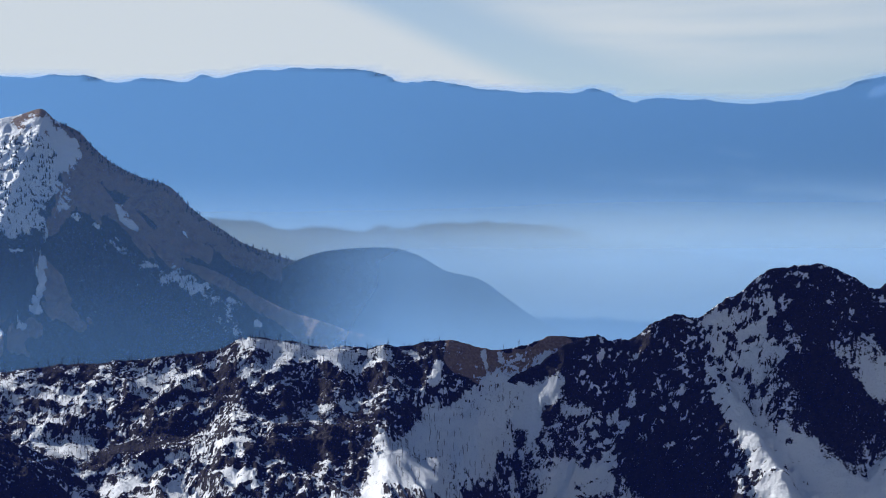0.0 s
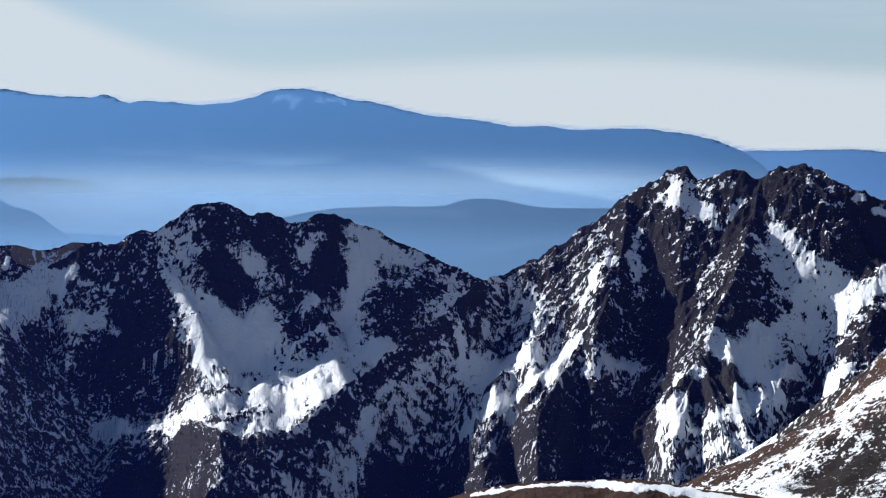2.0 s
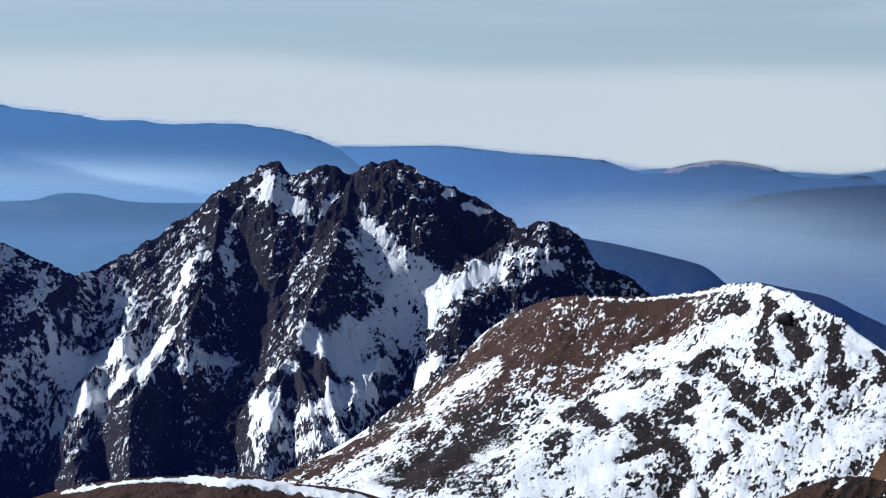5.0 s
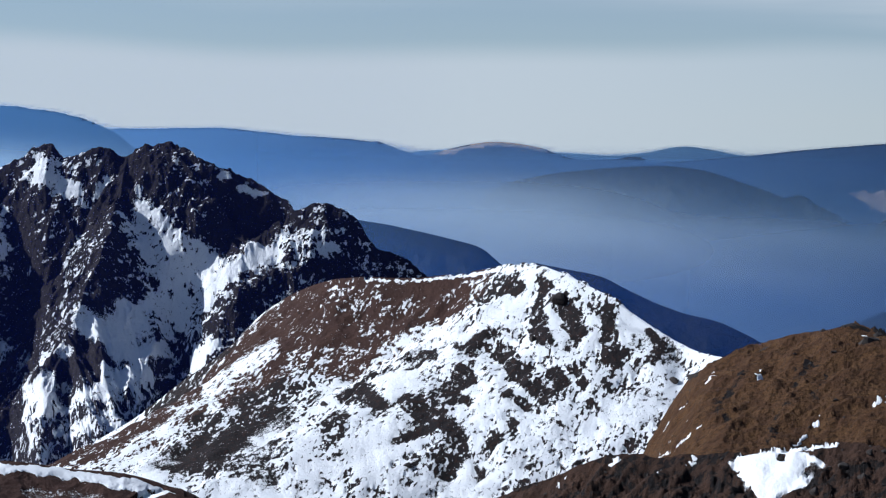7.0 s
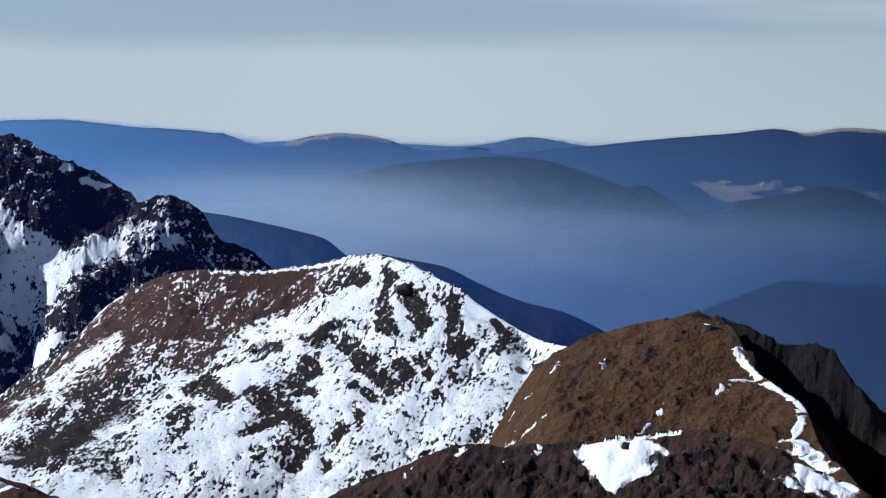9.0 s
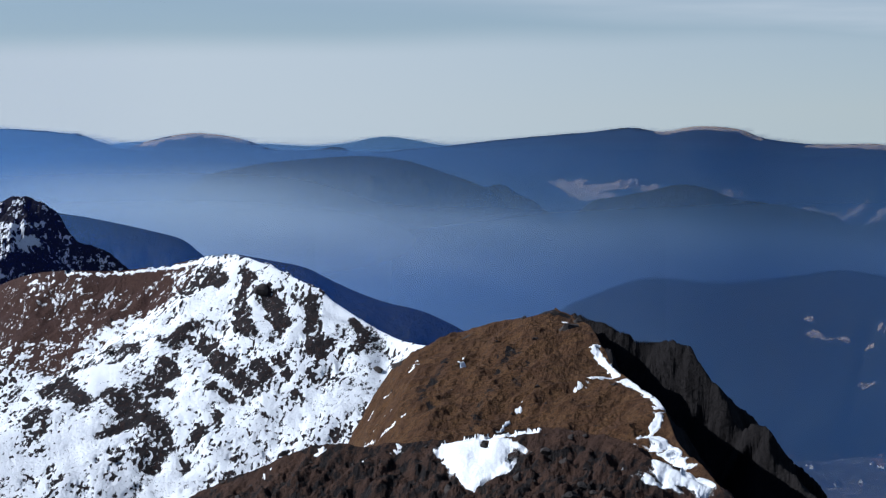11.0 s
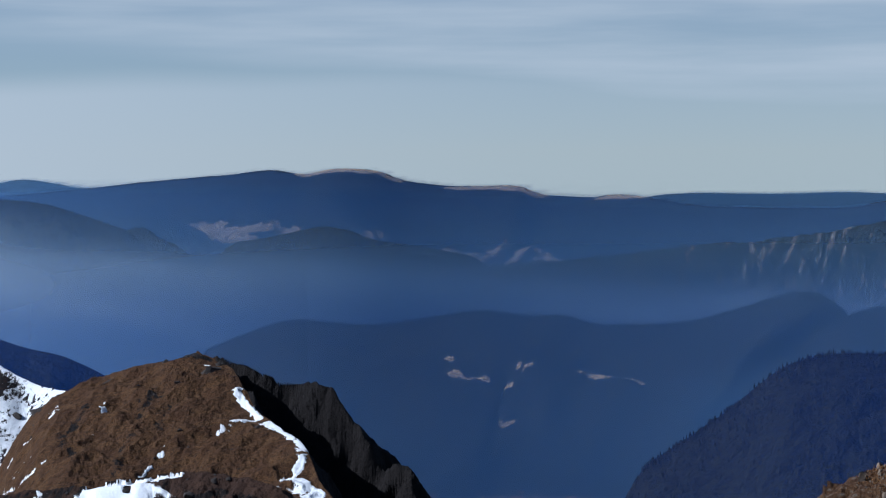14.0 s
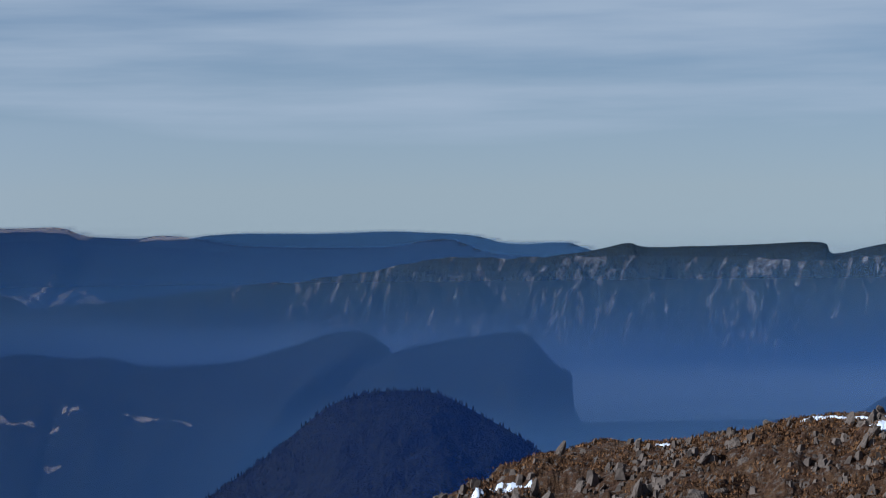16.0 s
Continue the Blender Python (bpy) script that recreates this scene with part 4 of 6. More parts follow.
m.mark("lit_shelf", 0.67, 0.8, [(-1.17, 105.42, 51.21), (-0.76, 106.26, 51.48), (-0.28, 107.33, 51.67), (0.20, 107.67, 51.99), (0.69, 108.37, 52.23), (1.15, 108.82, 52.53), (1.51, 109.62, 52.87), (2.30, 110.39, 53.09), (2.89, 111.67, 53.44), (3.63, 112.92, 53.39), (4.37, 113.98, 53.42), (4.95, 114.77, 53.90)])
m.mark("lit_shelf", 0.7, 0.8, [(3.26, 112.18, 53.35), (3.91, 113.78, 53.72), (4.58, 114.77, 54.10), (5.36, 115.51, 54.79)])
m.terrace(2.0, 1.0)
m.snow = rock_snow(m, 0.34)
m.mark("grass", 0.52, 1.4, [(4.52, 116.26, 55.92), (5.16, 116.16, 55.68), (6.05, 116.24, 55.91), (7.05, 116.19, 56.25)])
m.mark("snow", 0.58, -0.9, [(4.52, 116.26, 55.92), (5.16, 116.16, 55.68), (6.05, 116.24, 55.91), (7.05, 116.19, 56.25)])
m.mark("snow", 0.066, 2.4, [(5.13, 116.46, 56.18), (5.17, 116.25, 55.82), (5.24, 115.99, 55.47)])
m.mark("snow", 0.066, 2.4, [(5.55, 116.43, 56.11), (5.59, 116.30, 55.90)])
m.mark("snow", 0.066, 2.4, [(5.55, 116.31, 55.90), (5.96, 116.13, 55.73)])
m.mark("snow", 0.066, 2.4, [(6.13, 116.28, 56.02), (5.75, 116.29, 55.90)])
m.mark("snow", 0.075, 1.6, [(-4.95, 111.81, 53.49), (-4.58, 112.29, 53.50), (-3.61, 112.25, 53.58), (-2.59, 112.72, 53.88), (-1.45, 112.24, 54.23), (-0.62, 112.56, 54.37)])
m.mark("snow", 0.075, 1.6, [(1.51, 112.39, 54.19), (2.27, 112.78, 54.21)])
m.mark("snow", 0.079, 1.6, [(2.67, 115.35, 55.52), (3.23, 115.91, 55.52)])
m.mark("snow", 0.079, 1.6, [(3.96, 115.41, 55.22), (4.24, 115.66, 55.24)])
m.mark("snow", 0.23, 1, [(-1.08, 116.64, 56.40), (-0.39, 116.60, 56.32)])
m.mark("snow", 0.23, 1, [(3.98, 116.04, 55.90), (3.80, 115.54, 55.48)])
m.mark("snow", 0.92, -1, [(-6.56, 111.01, 54.08), (-5.87, 110.54, 53.60), (-6.38, 109.97, 53.40)])
m.mark("snow", 0.61, -0.7, [(0.05, 112.22, 54.11), (0.86, 112.15, 53.95)])
m.mark("snow", 0.65, -0.7, [(0.82, 115.28, 55.25), (1.99, 115.61, 55.35), (3.10, 115.99, 55.69)])
m.mark("snow", 0.63, -0.7, [(-4.09, 113.21, 53.86), (-2.37, 114.00, 54.35)])
m.mark("snow", 0.72, 0.35, [(-7.22, 115.84, 55.24), (-5.07, 115.39, 55.14), (-2.92, 116.12, 55.50)])
m.mark("snow", 0.72, 0.35, [(-0.76, 115.66, 55.97), (1.41, 116.11, 55.93), (3.13, 116.26, 55.90)])
m.mark("snow", 0.7, 0.35, [(-5.58, 113.96, 54.11), (-4.83, 113.40, 53.88)])
m.mark("snow", 0.71, 0.35, [(1.94, 114.10, 54.76), (3.66, 115.22, 55.12)])
m.mark("snow", 0.8, 0.3, [(-3.71, 111.57, 53.21), (-0.97, 110.44, 53.47)])
m.mark("snow", 0.85, 1.3, [(6.96, 115.99, 55.91), (6.16, 115.71, 55.20), (5.25, 115.29, 54.38), (4.19, 114.18, 53.74), (2.72, 111.25, 53.37)])
m.mark("snow", 0.58, 0.8, [(5.75, 116.29, 55.90), (5.14, 115.68, 55.10), (4.21, 114.93, 54.54)])
m.mark("snow", 0.58, 1, [(-1.19, 105.35, 51.25), (-0.72, 106.26, 51.45), (-0.26, 107.33, 51.68), (0.16, 107.67, 52.06), (0.71, 108.43, 52.23), (1.09, 108.83, 52.55), (1.53, 109.56, 52.87), (2.32, 110.39, 53.10), (2.89, 111.67, 53.44), (3.63, 112.92, 53.39), (4.37, 113.98, 53.42), (4.95, 114.77, 53.90)])
m.mark("snow", 0.8, 0.6, [(3.26, 112.18, 53.35), (3.91, 113.78, 53.72), (4.58, 114.77, 54.10), (5.36, 115.51, 54.79)])
m.mark("snow", 0.68, -0.9, [(2.73, 109.24, 52.44), (3.25, 109.79, 52.20), (3.79, 110.37, 52.03), (4.33, 111.58, 51.76), (4.83, 112.86, 51.97), (5.36, 113.79, 52.16)])
m.mark("snow", 0.66, -0.9, [(1.62, 106.36, 51.40), (2.16, 106.35, 51.40), (2.67, 107.00, 51.40), (3.24, 107.93, 51.28), (3.83, 108.78, 51.12), (4.46, 109.81, 50.93), (5.08, 110.74, 50.71)])
m.mark("snow", 0.62, -0.6, [(0.13, 108.91, 52.60), (-0.38, 108.52, 52.41), (-0.96, 108.03, 52.29), (-1.74, 108.82, 52.60)])
m.mark("snow", 0.66, -0.6, [(0.56, 112.31, 54.09), (1.22, 112.40, 54.28), (1.81, 113.29, 54.47), (2.37, 113.95, 54.69), (2.96, 114.53, 54.82), (3.58, 115.06, 54.94), (4.23, 115.39, 54.98)])
m.mark("snow", 0.39, 0.8, [(-0.85, 116.65, 56.47), (0.14, 116.46, 56.27), (0.77, 116.61, 56.17), (1.39, 116.43, 56.11)])
m.mark("snow", 0.14, 1.2, [(-2.67, 112.67, 53.81), (-2.08, 112.66, 53.98), (-1.47, 112.19, 54.19), (-0.70, 112.05, 54.33)])
m.snow = np.clip(m.snow, 0.05, 1.0) + flecks(m, 0.22, 0.07, 0.24, 89)
m.settle()
m.object("wooded_ridge", mat_peak, "low ridge with bare woods, rock and thin snow", "ridge")
m = crag = Relief([(0.79, 116.00, 51.26), (3.25, 115.95, 53.52), (5.73, 115.86, 55.34), (7.09, 115.73, 56.25), (7.99, 115.62, 56.55), (8.55, 115.53, 56.26), (9.34, 115.41, 56.77), (10.02, 115.30, 57.02), (10.58, 115.20, 56.95), (11.59, 115.05, 57.64), (12.49, 114.90, 58.17), (13.28, 114.76, 58.31), (14.07, 114.61, 58.20), (14.85, 114.46, 57.77), (15.86, 114.27, 57.89), (16.76, 114.09, 57.44), (18.10, 113.83, 57.81), (19.45, 113.56, 57.41), (20.56, 113.31, 57.01), (22.56, 112.87, 56.00), (24.11, 112.50, 55.33), (25.21, 112.20, 54.86), (26.35, 111.94, 54.25), (27.91, 110.53, 52.80)], [[(7.99, 115.62, 56.55), (7.84, 114.91, 55.37), (7.58, 114.15, 54.06), (6.98, 113.37, 52.76), (5.86, 113.05, 51.46), (4.11, 113.35, 50.33), (2.14, 113.60, 48.77)],
    [(10.26, 115.44, 56.99), (10.94, 114.00, 55.63), (11.57, 112.32, 54.36), (12.06, 110.48, 53.15), (12.19, 109.57, 52.34), (11.82, 109.09, 51.41), (11.09, 109.34, 50.64)],
    [(13.28, 114.78, 58.31), (12.76, 114.14, 56.98), (12.78, 113.18, 55.44), (13.35, 112.22, 54.14), (13.76, 111.89, 53.49)],
    [(15.87, 114.29, 57.89), (15.77, 113.52, 56.55), (15.45, 112.78, 55.00)],
    [(18.10, 113.84, 57.81), (17.86, 113.00, 56.34), (17.54, 111.89, 54.59), (17.61, 110.60, 53.33), (16.41, 110.03, 52.28), (15.44, 109.35, 51.36)],
    [(19.70, 114.36, 57.37), (19.86, 112.99, 56.34), (20.06, 112.40, 55.00)],
    [(22.57, 112.88, 56.00), (21.22, 111.86, 54.58), (19.94, 111.08, 53.51), (18.98, 110.72, 52.87)],
    [(9.34, 115.42, 56.77), (9.26, 114.13, 54.95), (9.16, 112.64, 53.24), (8.67, 111.95, 51.97), (9.86, 110.19, 50.57)],
    [(2.36, 115.50, 51.96), (3.46, 114.54, 51.58), (5.00, 113.59, 51.42), (6.02, 111.37, 49.84), (6.80, 109.38, 48.96)]], slope=0.3, steep=2.2, reach=3.0, front=26, back=3, cols=1000, rows=(400, 16), rough=0.36, size=1.2, octaves=7, gain=0.57, jag=0.2, seed=23, crest_rough=0.3, calm=0.8, rib_slope=1.0, rib_steep=0.3)
# Flattened where the snow should look sunlit from the camera
m.mark("lit_shelf", 1.2, 1, [(12.69, 108.56, 50.92), (13.49, 108.78, 50.74), (14.36, 108.11, 50.50), (15.52, 108.63, 50.72), (16.41, 108.69, 50.90), (17.06, 108.74, 51.15), (18.37, 109.37, 51.61), (19.35, 109.50, 51.78), (20.27, 109.64, 52.01)])
m.mark("lit_shelf", 1.2, 1, [(11.17, 106.92, 49.88), (12.02, 106.64, 49.99), (12.91, 107.51, 50.09), (13.80, 107.46, 49.86), (14.53, 106.87, 49.80), (15.53, 107.82, 49.93), (16.38, 107.65, 50.19), (17.28, 107.78, 50.48), (18.26, 108.51, 50.78)])
m.mark("lit_shelf", 1.2, 1, [(12.86, 105.21, 48.96), (13.77, 105.23, 49.05), (14.60, 105.88, 49.25), (16.00, 106.19, 49.54)])
m.mark("lit_shelf", 1.2, 1, [(7.68, 108.96, 48.67), (8.53, 107.68, 48.83), (9.41, 107.86, 48.83), (10.29, 106.93, 49.17), (10.88, 105.85, 49.47), (11.64, 106.45, 49.70), (12.37, 107.16, 50.00)])
m.mark("lit_shelf", 0.65, 1, [(19.99, 113.17, 56.82), (21.10, 112.93, 56.18), (22.18, 112.55, 55.72)])
m.mark("lit_shelf", 0.71, 0.8, [(5.70, 115.32, 54.40), (6.18, 115.40, 54.84), (6.88, 115.36, 55.41)])
m.terrace()
m.snow = 0.1 + 0.8 * rock_snow(m, 0.34, grain=0.3)
m.mark("snow", 1.9, -0.9, [(9.65, 114.48, 54.96), (9.97, 114.03, 54.30), (10.24, 113.31, 53.63), (10.65, 112.72, 52.97), (9.99, 112.71, 52.24), (9.39, 112.66, 51.49), (10.68, 111.92, 51.12)])
m.mark("snow", 0.97, -0.55, [(12.96, 114.50, 57.60), (14.05, 114.27, 57.25), (13.59, 113.91, 55.99), (13.71, 113.47, 55.03), (13.86, 112.95, 53.97)])
m.mark("snow", 0.97, -0.55, [(15.80, 113.96, 57.26), (15.88, 113.71, 56.49), (15.98, 113.45, 55.76), (15.52, 112.70, 54.43)])
m.mark("snow", 0.97, -0.55, [(18.04, 113.57, 57.32), (18.83, 113.06, 55.92), (17.74, 112.72, 55.18)])
m.mark("snow", 0.83, -0.6, [(16.19, 112.99, 54.42), (16.12, 112.44, 53.77), (16.12, 111.88, 53.00), (15.54, 112.30, 53.52)])
m.mark("snow", 0.83, -0.6, [(12.92, 113.13, 54.45), (12.51, 113.69, 55.46)])
m.mark("snow", 0.57, -0.9, [(17.89, 111.23, 52.96), (16.97, 110.81, 51.99), (16.08, 110.32, 51.30)])
m.mark("snow", 0.96, -0.4, [(20.06, 111.38, 53.96), (20.80, 111.45, 54.23), (21.59, 111.23, 54.42), (22.49, 111.70, 54.64), (23.34, 112.40, 54.91)])
m.mark("snow", 0.95, -0.4, [(21.17, 110.62, 52.97), (20.27, 110.38, 52.81)])
m.mark("snow", 1.3, -0.7, [(10.38, 103.94, 48.25), (10.77, 100.49, 48.59), (11.22, 97.79, 48.92), (11.79, 97.63, 48.80), (12.76, 99.42, 48.80), (13.60, 100.40, 48.94), (14.74, 102.81, 48.87)])
m.mark("snow", 1.3, -0.7, [(8.06, 104.68, 47.21), (8.70, 105.07, 47.22), (9.32, 104.01, 47.43), (10.09, 103.33, 47.65)])
m.mark("snow", 1.4, -0.7, [(8.79, 111.04, 49.65), (9.65, 110.93, 49.76), (10.44, 110.50, 49.90)])
m.mark("snow", 1.3, -1, [(9.70, 115.04, 56.16), (9.46, 114.81, 55.47), (9.45, 114.42, 54.85), (9.31, 114.07, 54.30), (9.46, 113.52, 53.35), (10.14, 113.40, 53.65), (10.57, 113.29, 53.84), (11.24, 113.16, 54.14), (10.98, 113.01, 53.62), (10.71, 112.79, 53.12), (10.48, 112.67, 52.63), (10.14, 112.53, 52.11), (10.83, 111.97, 52.07), (11.43, 111.47, 52.02)])
m.mark("snow", 1.1, -0.8, [(7.19, 113.20, 51.71), (7.76, 113.19, 51.42), (8.27, 112.67, 51.16), (8.73, 112.28, 50.89), (8.17, 112.45, 50.67), (7.67, 112.61, 50.55)])
m.mark("snow", 1.1, -0.8, [(7.82, 115.30, 55.78), (7.36, 115.52, 56.07)])
m.mark("snow", 0.7, -0.9, [(6.05, 113.93, 52.44)])
m.mark("snow", 0.71, -0.9, [(6.41, 114.06, 53.38), (6.76, 114.28, 53.82), (7.22, 114.69, 54.25)])
m.mark("snow", 1.6, -0.9, [(9.91, 104.35, 47.92), (10.37, 101.60, 47.71)])
m.mark("snow", 1.6, -0.9, [(10.58, 97.40, 47.60), (10.10, 100.65, 47.20), (9.41, 102.47, 46.83), (8.67, 103.41, 46.67)])
m.snow = np.maximum(m.snow, 0.05)
m.mark("snow", 0.48, 0.75, [(10.70, 115.06, 56.84), (11.13, 114.60, 55.72), (11.37, 113.60, 54.85), (11.67, 112.75, 53.97), (11.89, 111.97, 53.27), (12.06, 111.27, 52.54), (12.27, 110.54, 51.88), (12.34, 109.71, 51.15)])
m.mark("snow", 1.6, 0.6, [(12.99, 112.33, 52.96), (13.65, 111.68, 52.08), (14.47, 111.85, 52.46), (15.09, 111.97, 52.96)])
m.mark("snow", 1.6, 0.6, [(13.65, 111.38, 51.81), (14.42, 111.45, 51.92), (15.21, 111.43, 51.99)])
m.mark("snow", 0.84, 0.4, [(15.11, 112.31, 53.45), (15.27, 112.72, 54.34), (15.45, 113.23, 55.24), (14.89, 113.60, 55.77), (14.39, 113.85, 56.44)])
m.mark("snow", 0.84, 0.4, [(11.98, 114.71, 57.25), (11.87, 114.45, 56.32), (11.91, 113.99, 55.49), (12.27, 113.28, 54.46)])
m.mark("snow", 0.96, 0.65, [(19.89, 112.59, 56.20), (19.64, 112.29, 55.34), (19.36, 112.10, 54.47), (19.07, 111.89, 53.54), (18.83, 111.44, 52.71), (18.24, 110.17, 52.00)])
m.mark("snow", 0.71, 0.5, [(20.08, 113.17, 56.93), (21.09, 112.84, 56.19), (22.23, 112.50, 55.78)])
m.mark("snow", 0.71, 0.5, [(23.08, 112.37, 55.16), (24.18, 112.09, 54.33), (22.83, 111.29, 53.46)])
m.mark("snow", 0.39, 0.5, [(17.22, 113.51, 56.18), (17.88, 113.47, 56.93)])
m.mark("snow", 0.38, 0.5, [(16.83, 112.19, 53.58), (17.46, 112.18, 54.06)])
m.mark("snow", 1.1, 1, [(13.04, 108.81, 50.87), (13.64, 109.20, 50.64), (14.39, 108.80, 50.46), (15.64, 109.31, 50.64), (16.56, 109.18, 50.93), (17.21, 109.02, 51.11), (18.56, 109.67, 51.53), (19.43, 109.52, 51.78), (20.17, 109.53, 52.07)])
m.mark("snow", 0.79, 0.9, [(11.38, 106.97, 49.99), (11.93, 105.78, 50.18), (12.81, 106.24, 50.23), (13.76, 106.97, 50.02), (14.57, 106.37, 49.93), (15.68, 107.71, 50.04), (16.49, 106.98, 50.38), (17.31, 107.47, 50.61), (18.23, 108.38, 50.92)])
m.mark("snow", 0.77, 0.9, [(12.45, 101.39, 49.31), (13.38, 102.27, 49.36), (14.49, 104.12, 49.30), (15.96, 105.36, 49.78), (17.23, 106.13, 50.36)])
m.mark("snow", 1, 0.7, [(7.79, 110.11, 48.55), (8.53, 108.41, 48.74), (9.53, 108.37, 48.78), (10.39, 107.76, 49.11), (10.99, 105.73, 49.52), (11.54, 104.38, 49.91), (12.28, 105.28, 50.07)])
m.mark("snow", 0.35, 0.9, [(16.10, 110.98, 51.80), (16.50, 111.14, 52.36), (17.42, 111.24, 52.71)])
m.mark("snow", 0.8, 0.35, [(7.65, 114.81, 54.58), (7.19, 114.64, 54.20), (6.84, 114.25, 53.66), (6.54, 113.93, 53.18)])
m.mark("snow", 0.8, 0.35, [(6.45, 113.71, 52.42), (6.89, 113.73, 52.77)])
m.mark("snow", 0.62, 1, [(6.18, 115.31, 54.88), (6.79, 115.32, 55.31)])
m.snow = np.clip(m.snow, 0.02, 1.05) + flecks(m, 0.5, 0.16, 0.26, 81, 0.4)
m.settle(7, 0.75)
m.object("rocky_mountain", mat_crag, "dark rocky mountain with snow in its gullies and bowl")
m = peak = Relief([(6.12, 89.79, 45.20), (8.45, 91.61, 46.52), (10.94, 93.86, 47.86), (13.56, 96.05, 49.30), (16.08, 98.19, 50.85), (18.93, 100.23, 52.51), (21.34, 101.79, 53.92), (22.90, 102.99, 55.05), (24.50, 104.16, 55.47), (26.04, 103.42, 56.39), (27.55, 102.66, 57.40), (28.59, 102.01, 58.27), (29.28, 101.45, 59.07), (30.19, 100.81, 59.50), (31.09, 100.17, 60.00), (31.44, 99.69, 59.66), (31.89, 99.17, 59.51), (32.66, 98.55, 59.74), (33.65, 97.85, 59.60), (34.07, 97.33, 59.85), (35.03, 96.61, 60.06), (35.66, 96.00, 59.89), (36.08, 95.47, 59.34), (37.55, 94.52, 58.58), (38.25, 93.86, 58.16), (38.96, 93.18, 57.58), (38.85, 92.69, 57.36), (39.58, 92.10, 57.60), (40.31, 91.52, 57.49), (41.03, 90.92, 56.83), (41.44, 90.46, 56.05), (42.45, 89.71, 55.51), (43.15, 89.10, 54.86)], [[(29.28, 101.47, 59.07), (28.67, 100.90, 57.23), (28.41, 99.81, 55.39), (28.31, 98.04, 53.63), (27.85, 96.71, 51.90), (26.38, 97.62, 49.99), (25.05, 96.85, 48.04)],
    [(33.34, 97.20, 58.91), (32.47, 95.59, 57.54), (31.10, 93.18, 55.90), (29.86, 91.59, 54.20), (28.60, 90.00, 52.66)],
    [(28.99, 101.36, 58.65), (28.26, 99.27, 56.83), (27.39, 97.84, 55.07), (26.44, 96.65, 53.53)],
    [(31.18, 100.06, 59.95), (31.14, 99.02, 58.26), (31.22, 97.60, 56.45), (31.20, 96.67, 55.12), (30.52, 96.32, 53.76)],
    [(32.18, 94.44, 53.00), (30.74, 94.32, 52.67), (29.88, 94.53, 52.49), (29.21, 94.23, 51.89), (28.66, 92.68, 50.27), (28.00, 90.39, 48.81)],
    [(33.65, 97.86, 59.60), (33.11, 96.86, 58.11), (32.48, 95.98, 56.76), (31.84, 95.37, 55.19), (31.40, 95.00, 53.86), (31.34, 94.75, 52.98)],
    [(35.03, 96.61, 60.06), (35.57, 95.03, 58.65), (36.17, 94.00, 57.56), (36.65, 93.32, 56.58), (37.48, 92.99, 56.27), (38.40, 92.96, 56.95)],
    [(39.77, 91.97, 57.55), (38.84, 92.06, 56.70), (37.75, 92.36, 55.58), (36.46, 92.13, 54.49), (35.12, 91.73, 53.66), (34.26, 90.70, 52.21), (33.14, 89.52, 51.05)],
    [(25.38, 103.70, 55.89), (24.81, 103.28, 54.46), (24.01, 102.87, 53.04), (22.18, 100.96, 51.06), (20.66, 99.14, 48.93), (19.72, 97.77, 47.28)],
    [(27.55, 102.67, 57.39), (27.12, 101.77, 55.28), (26.76, 101.24, 54.12)],
    [(26.79, 101.38, 54.35), (26.56, 100.31, 52.30), (25.98, 98.83, 50.33), (25.00, 97.60, 48.40), (23.93, 96.92, 46.91)]], slope=0.4, steep=2.2222, reach=3.6, front=24, back=4, cols=1300, rows=(420, 20), rough=0.5, size=1.3, octaves=7, gain=0.6, jag=0.26, seed=24, crest_rough=0.3, calm=0.8, rib_slope=1.0, rib_steep=0.3)
m.mark("lit_shelf", 1.2, 2, [(22.50, 100.82, 51.07), (23.70, 101.26, 51.93), (24.32, 100.30, 52.31), (24.83, 99.96, 52.35), (25.93, 98.43, 52.87)])
m.mark("lit_shelf", 1.2, 2, [(23.06, 100.13, 50.66), (24.14, 99.33, 51.10), (25.20, 98.85, 51.80)])
m.mark("lit_shelf", 1.1, 2, [(27.39, 89.54, 51.41), (27.31, 88.26, 50.43), (28.44, 88.12, 50.94), (29.27, 88.74, 51.16), (30.26, 89.50, 51.40), (31.58, 89.92, 51.57)])
m.mark("lit_shelf", 0.75, 1.5, [(21.37, 99.19, 49.15), (22.29, 99.86, 49.87)])
m.mark("lit_shelf", 0.73, 1.5, [(25.55, 95.27, 52.05), (26.58, 95.50, 52.42), (27.40, 95.48, 52.19)])
m.mark("lit_shelf", 0.72, 1.5, [(34.77, 91.82, 54.16), (35.79, 92.06, 55.02), (36.51, 92.30, 55.45), (37.29, 92.51, 55.89)])
m.mark("lit_shelf", 0.7, 1.5, [(30.52, 90.20, 52.21), (31.68, 90.61, 52.24), (32.57, 90.84, 52.35)])
m.mark("lit_shelf", 0.71, 1.5, [(33.81, 90.09, 51.82), (34.51, 90.18, 52.48)])
m.mark("lit_shelf", 0.68, 1.5, [(27.55, 87.30, 49.73), (28.19, 87.35, 49.90), (29.05, 87.45, 50.08), (29.89, 87.99, 50.19), (31.31, 89.38, 50.75)])
m.mark("lit_shelf", 0.47, 1, [(30.64, 100.27, 59.55), (31.13, 99.25, 58.62), (31.72, 98.40, 58.36)])
m.mark("lit_shelf", 0.46, 1, [(32.28, 97.86, 58.05), (32.79, 97.86, 58.61)])
m.mark("lit_shelf", 0.46, 1, [(27.35, 99.75, 56.01), (27.91, 99.15, 56.38)])
m.mark("lit_shelf", 0.46, 1, [(26.48, 99.19, 54.40), (27.13, 99.73, 55.62)])
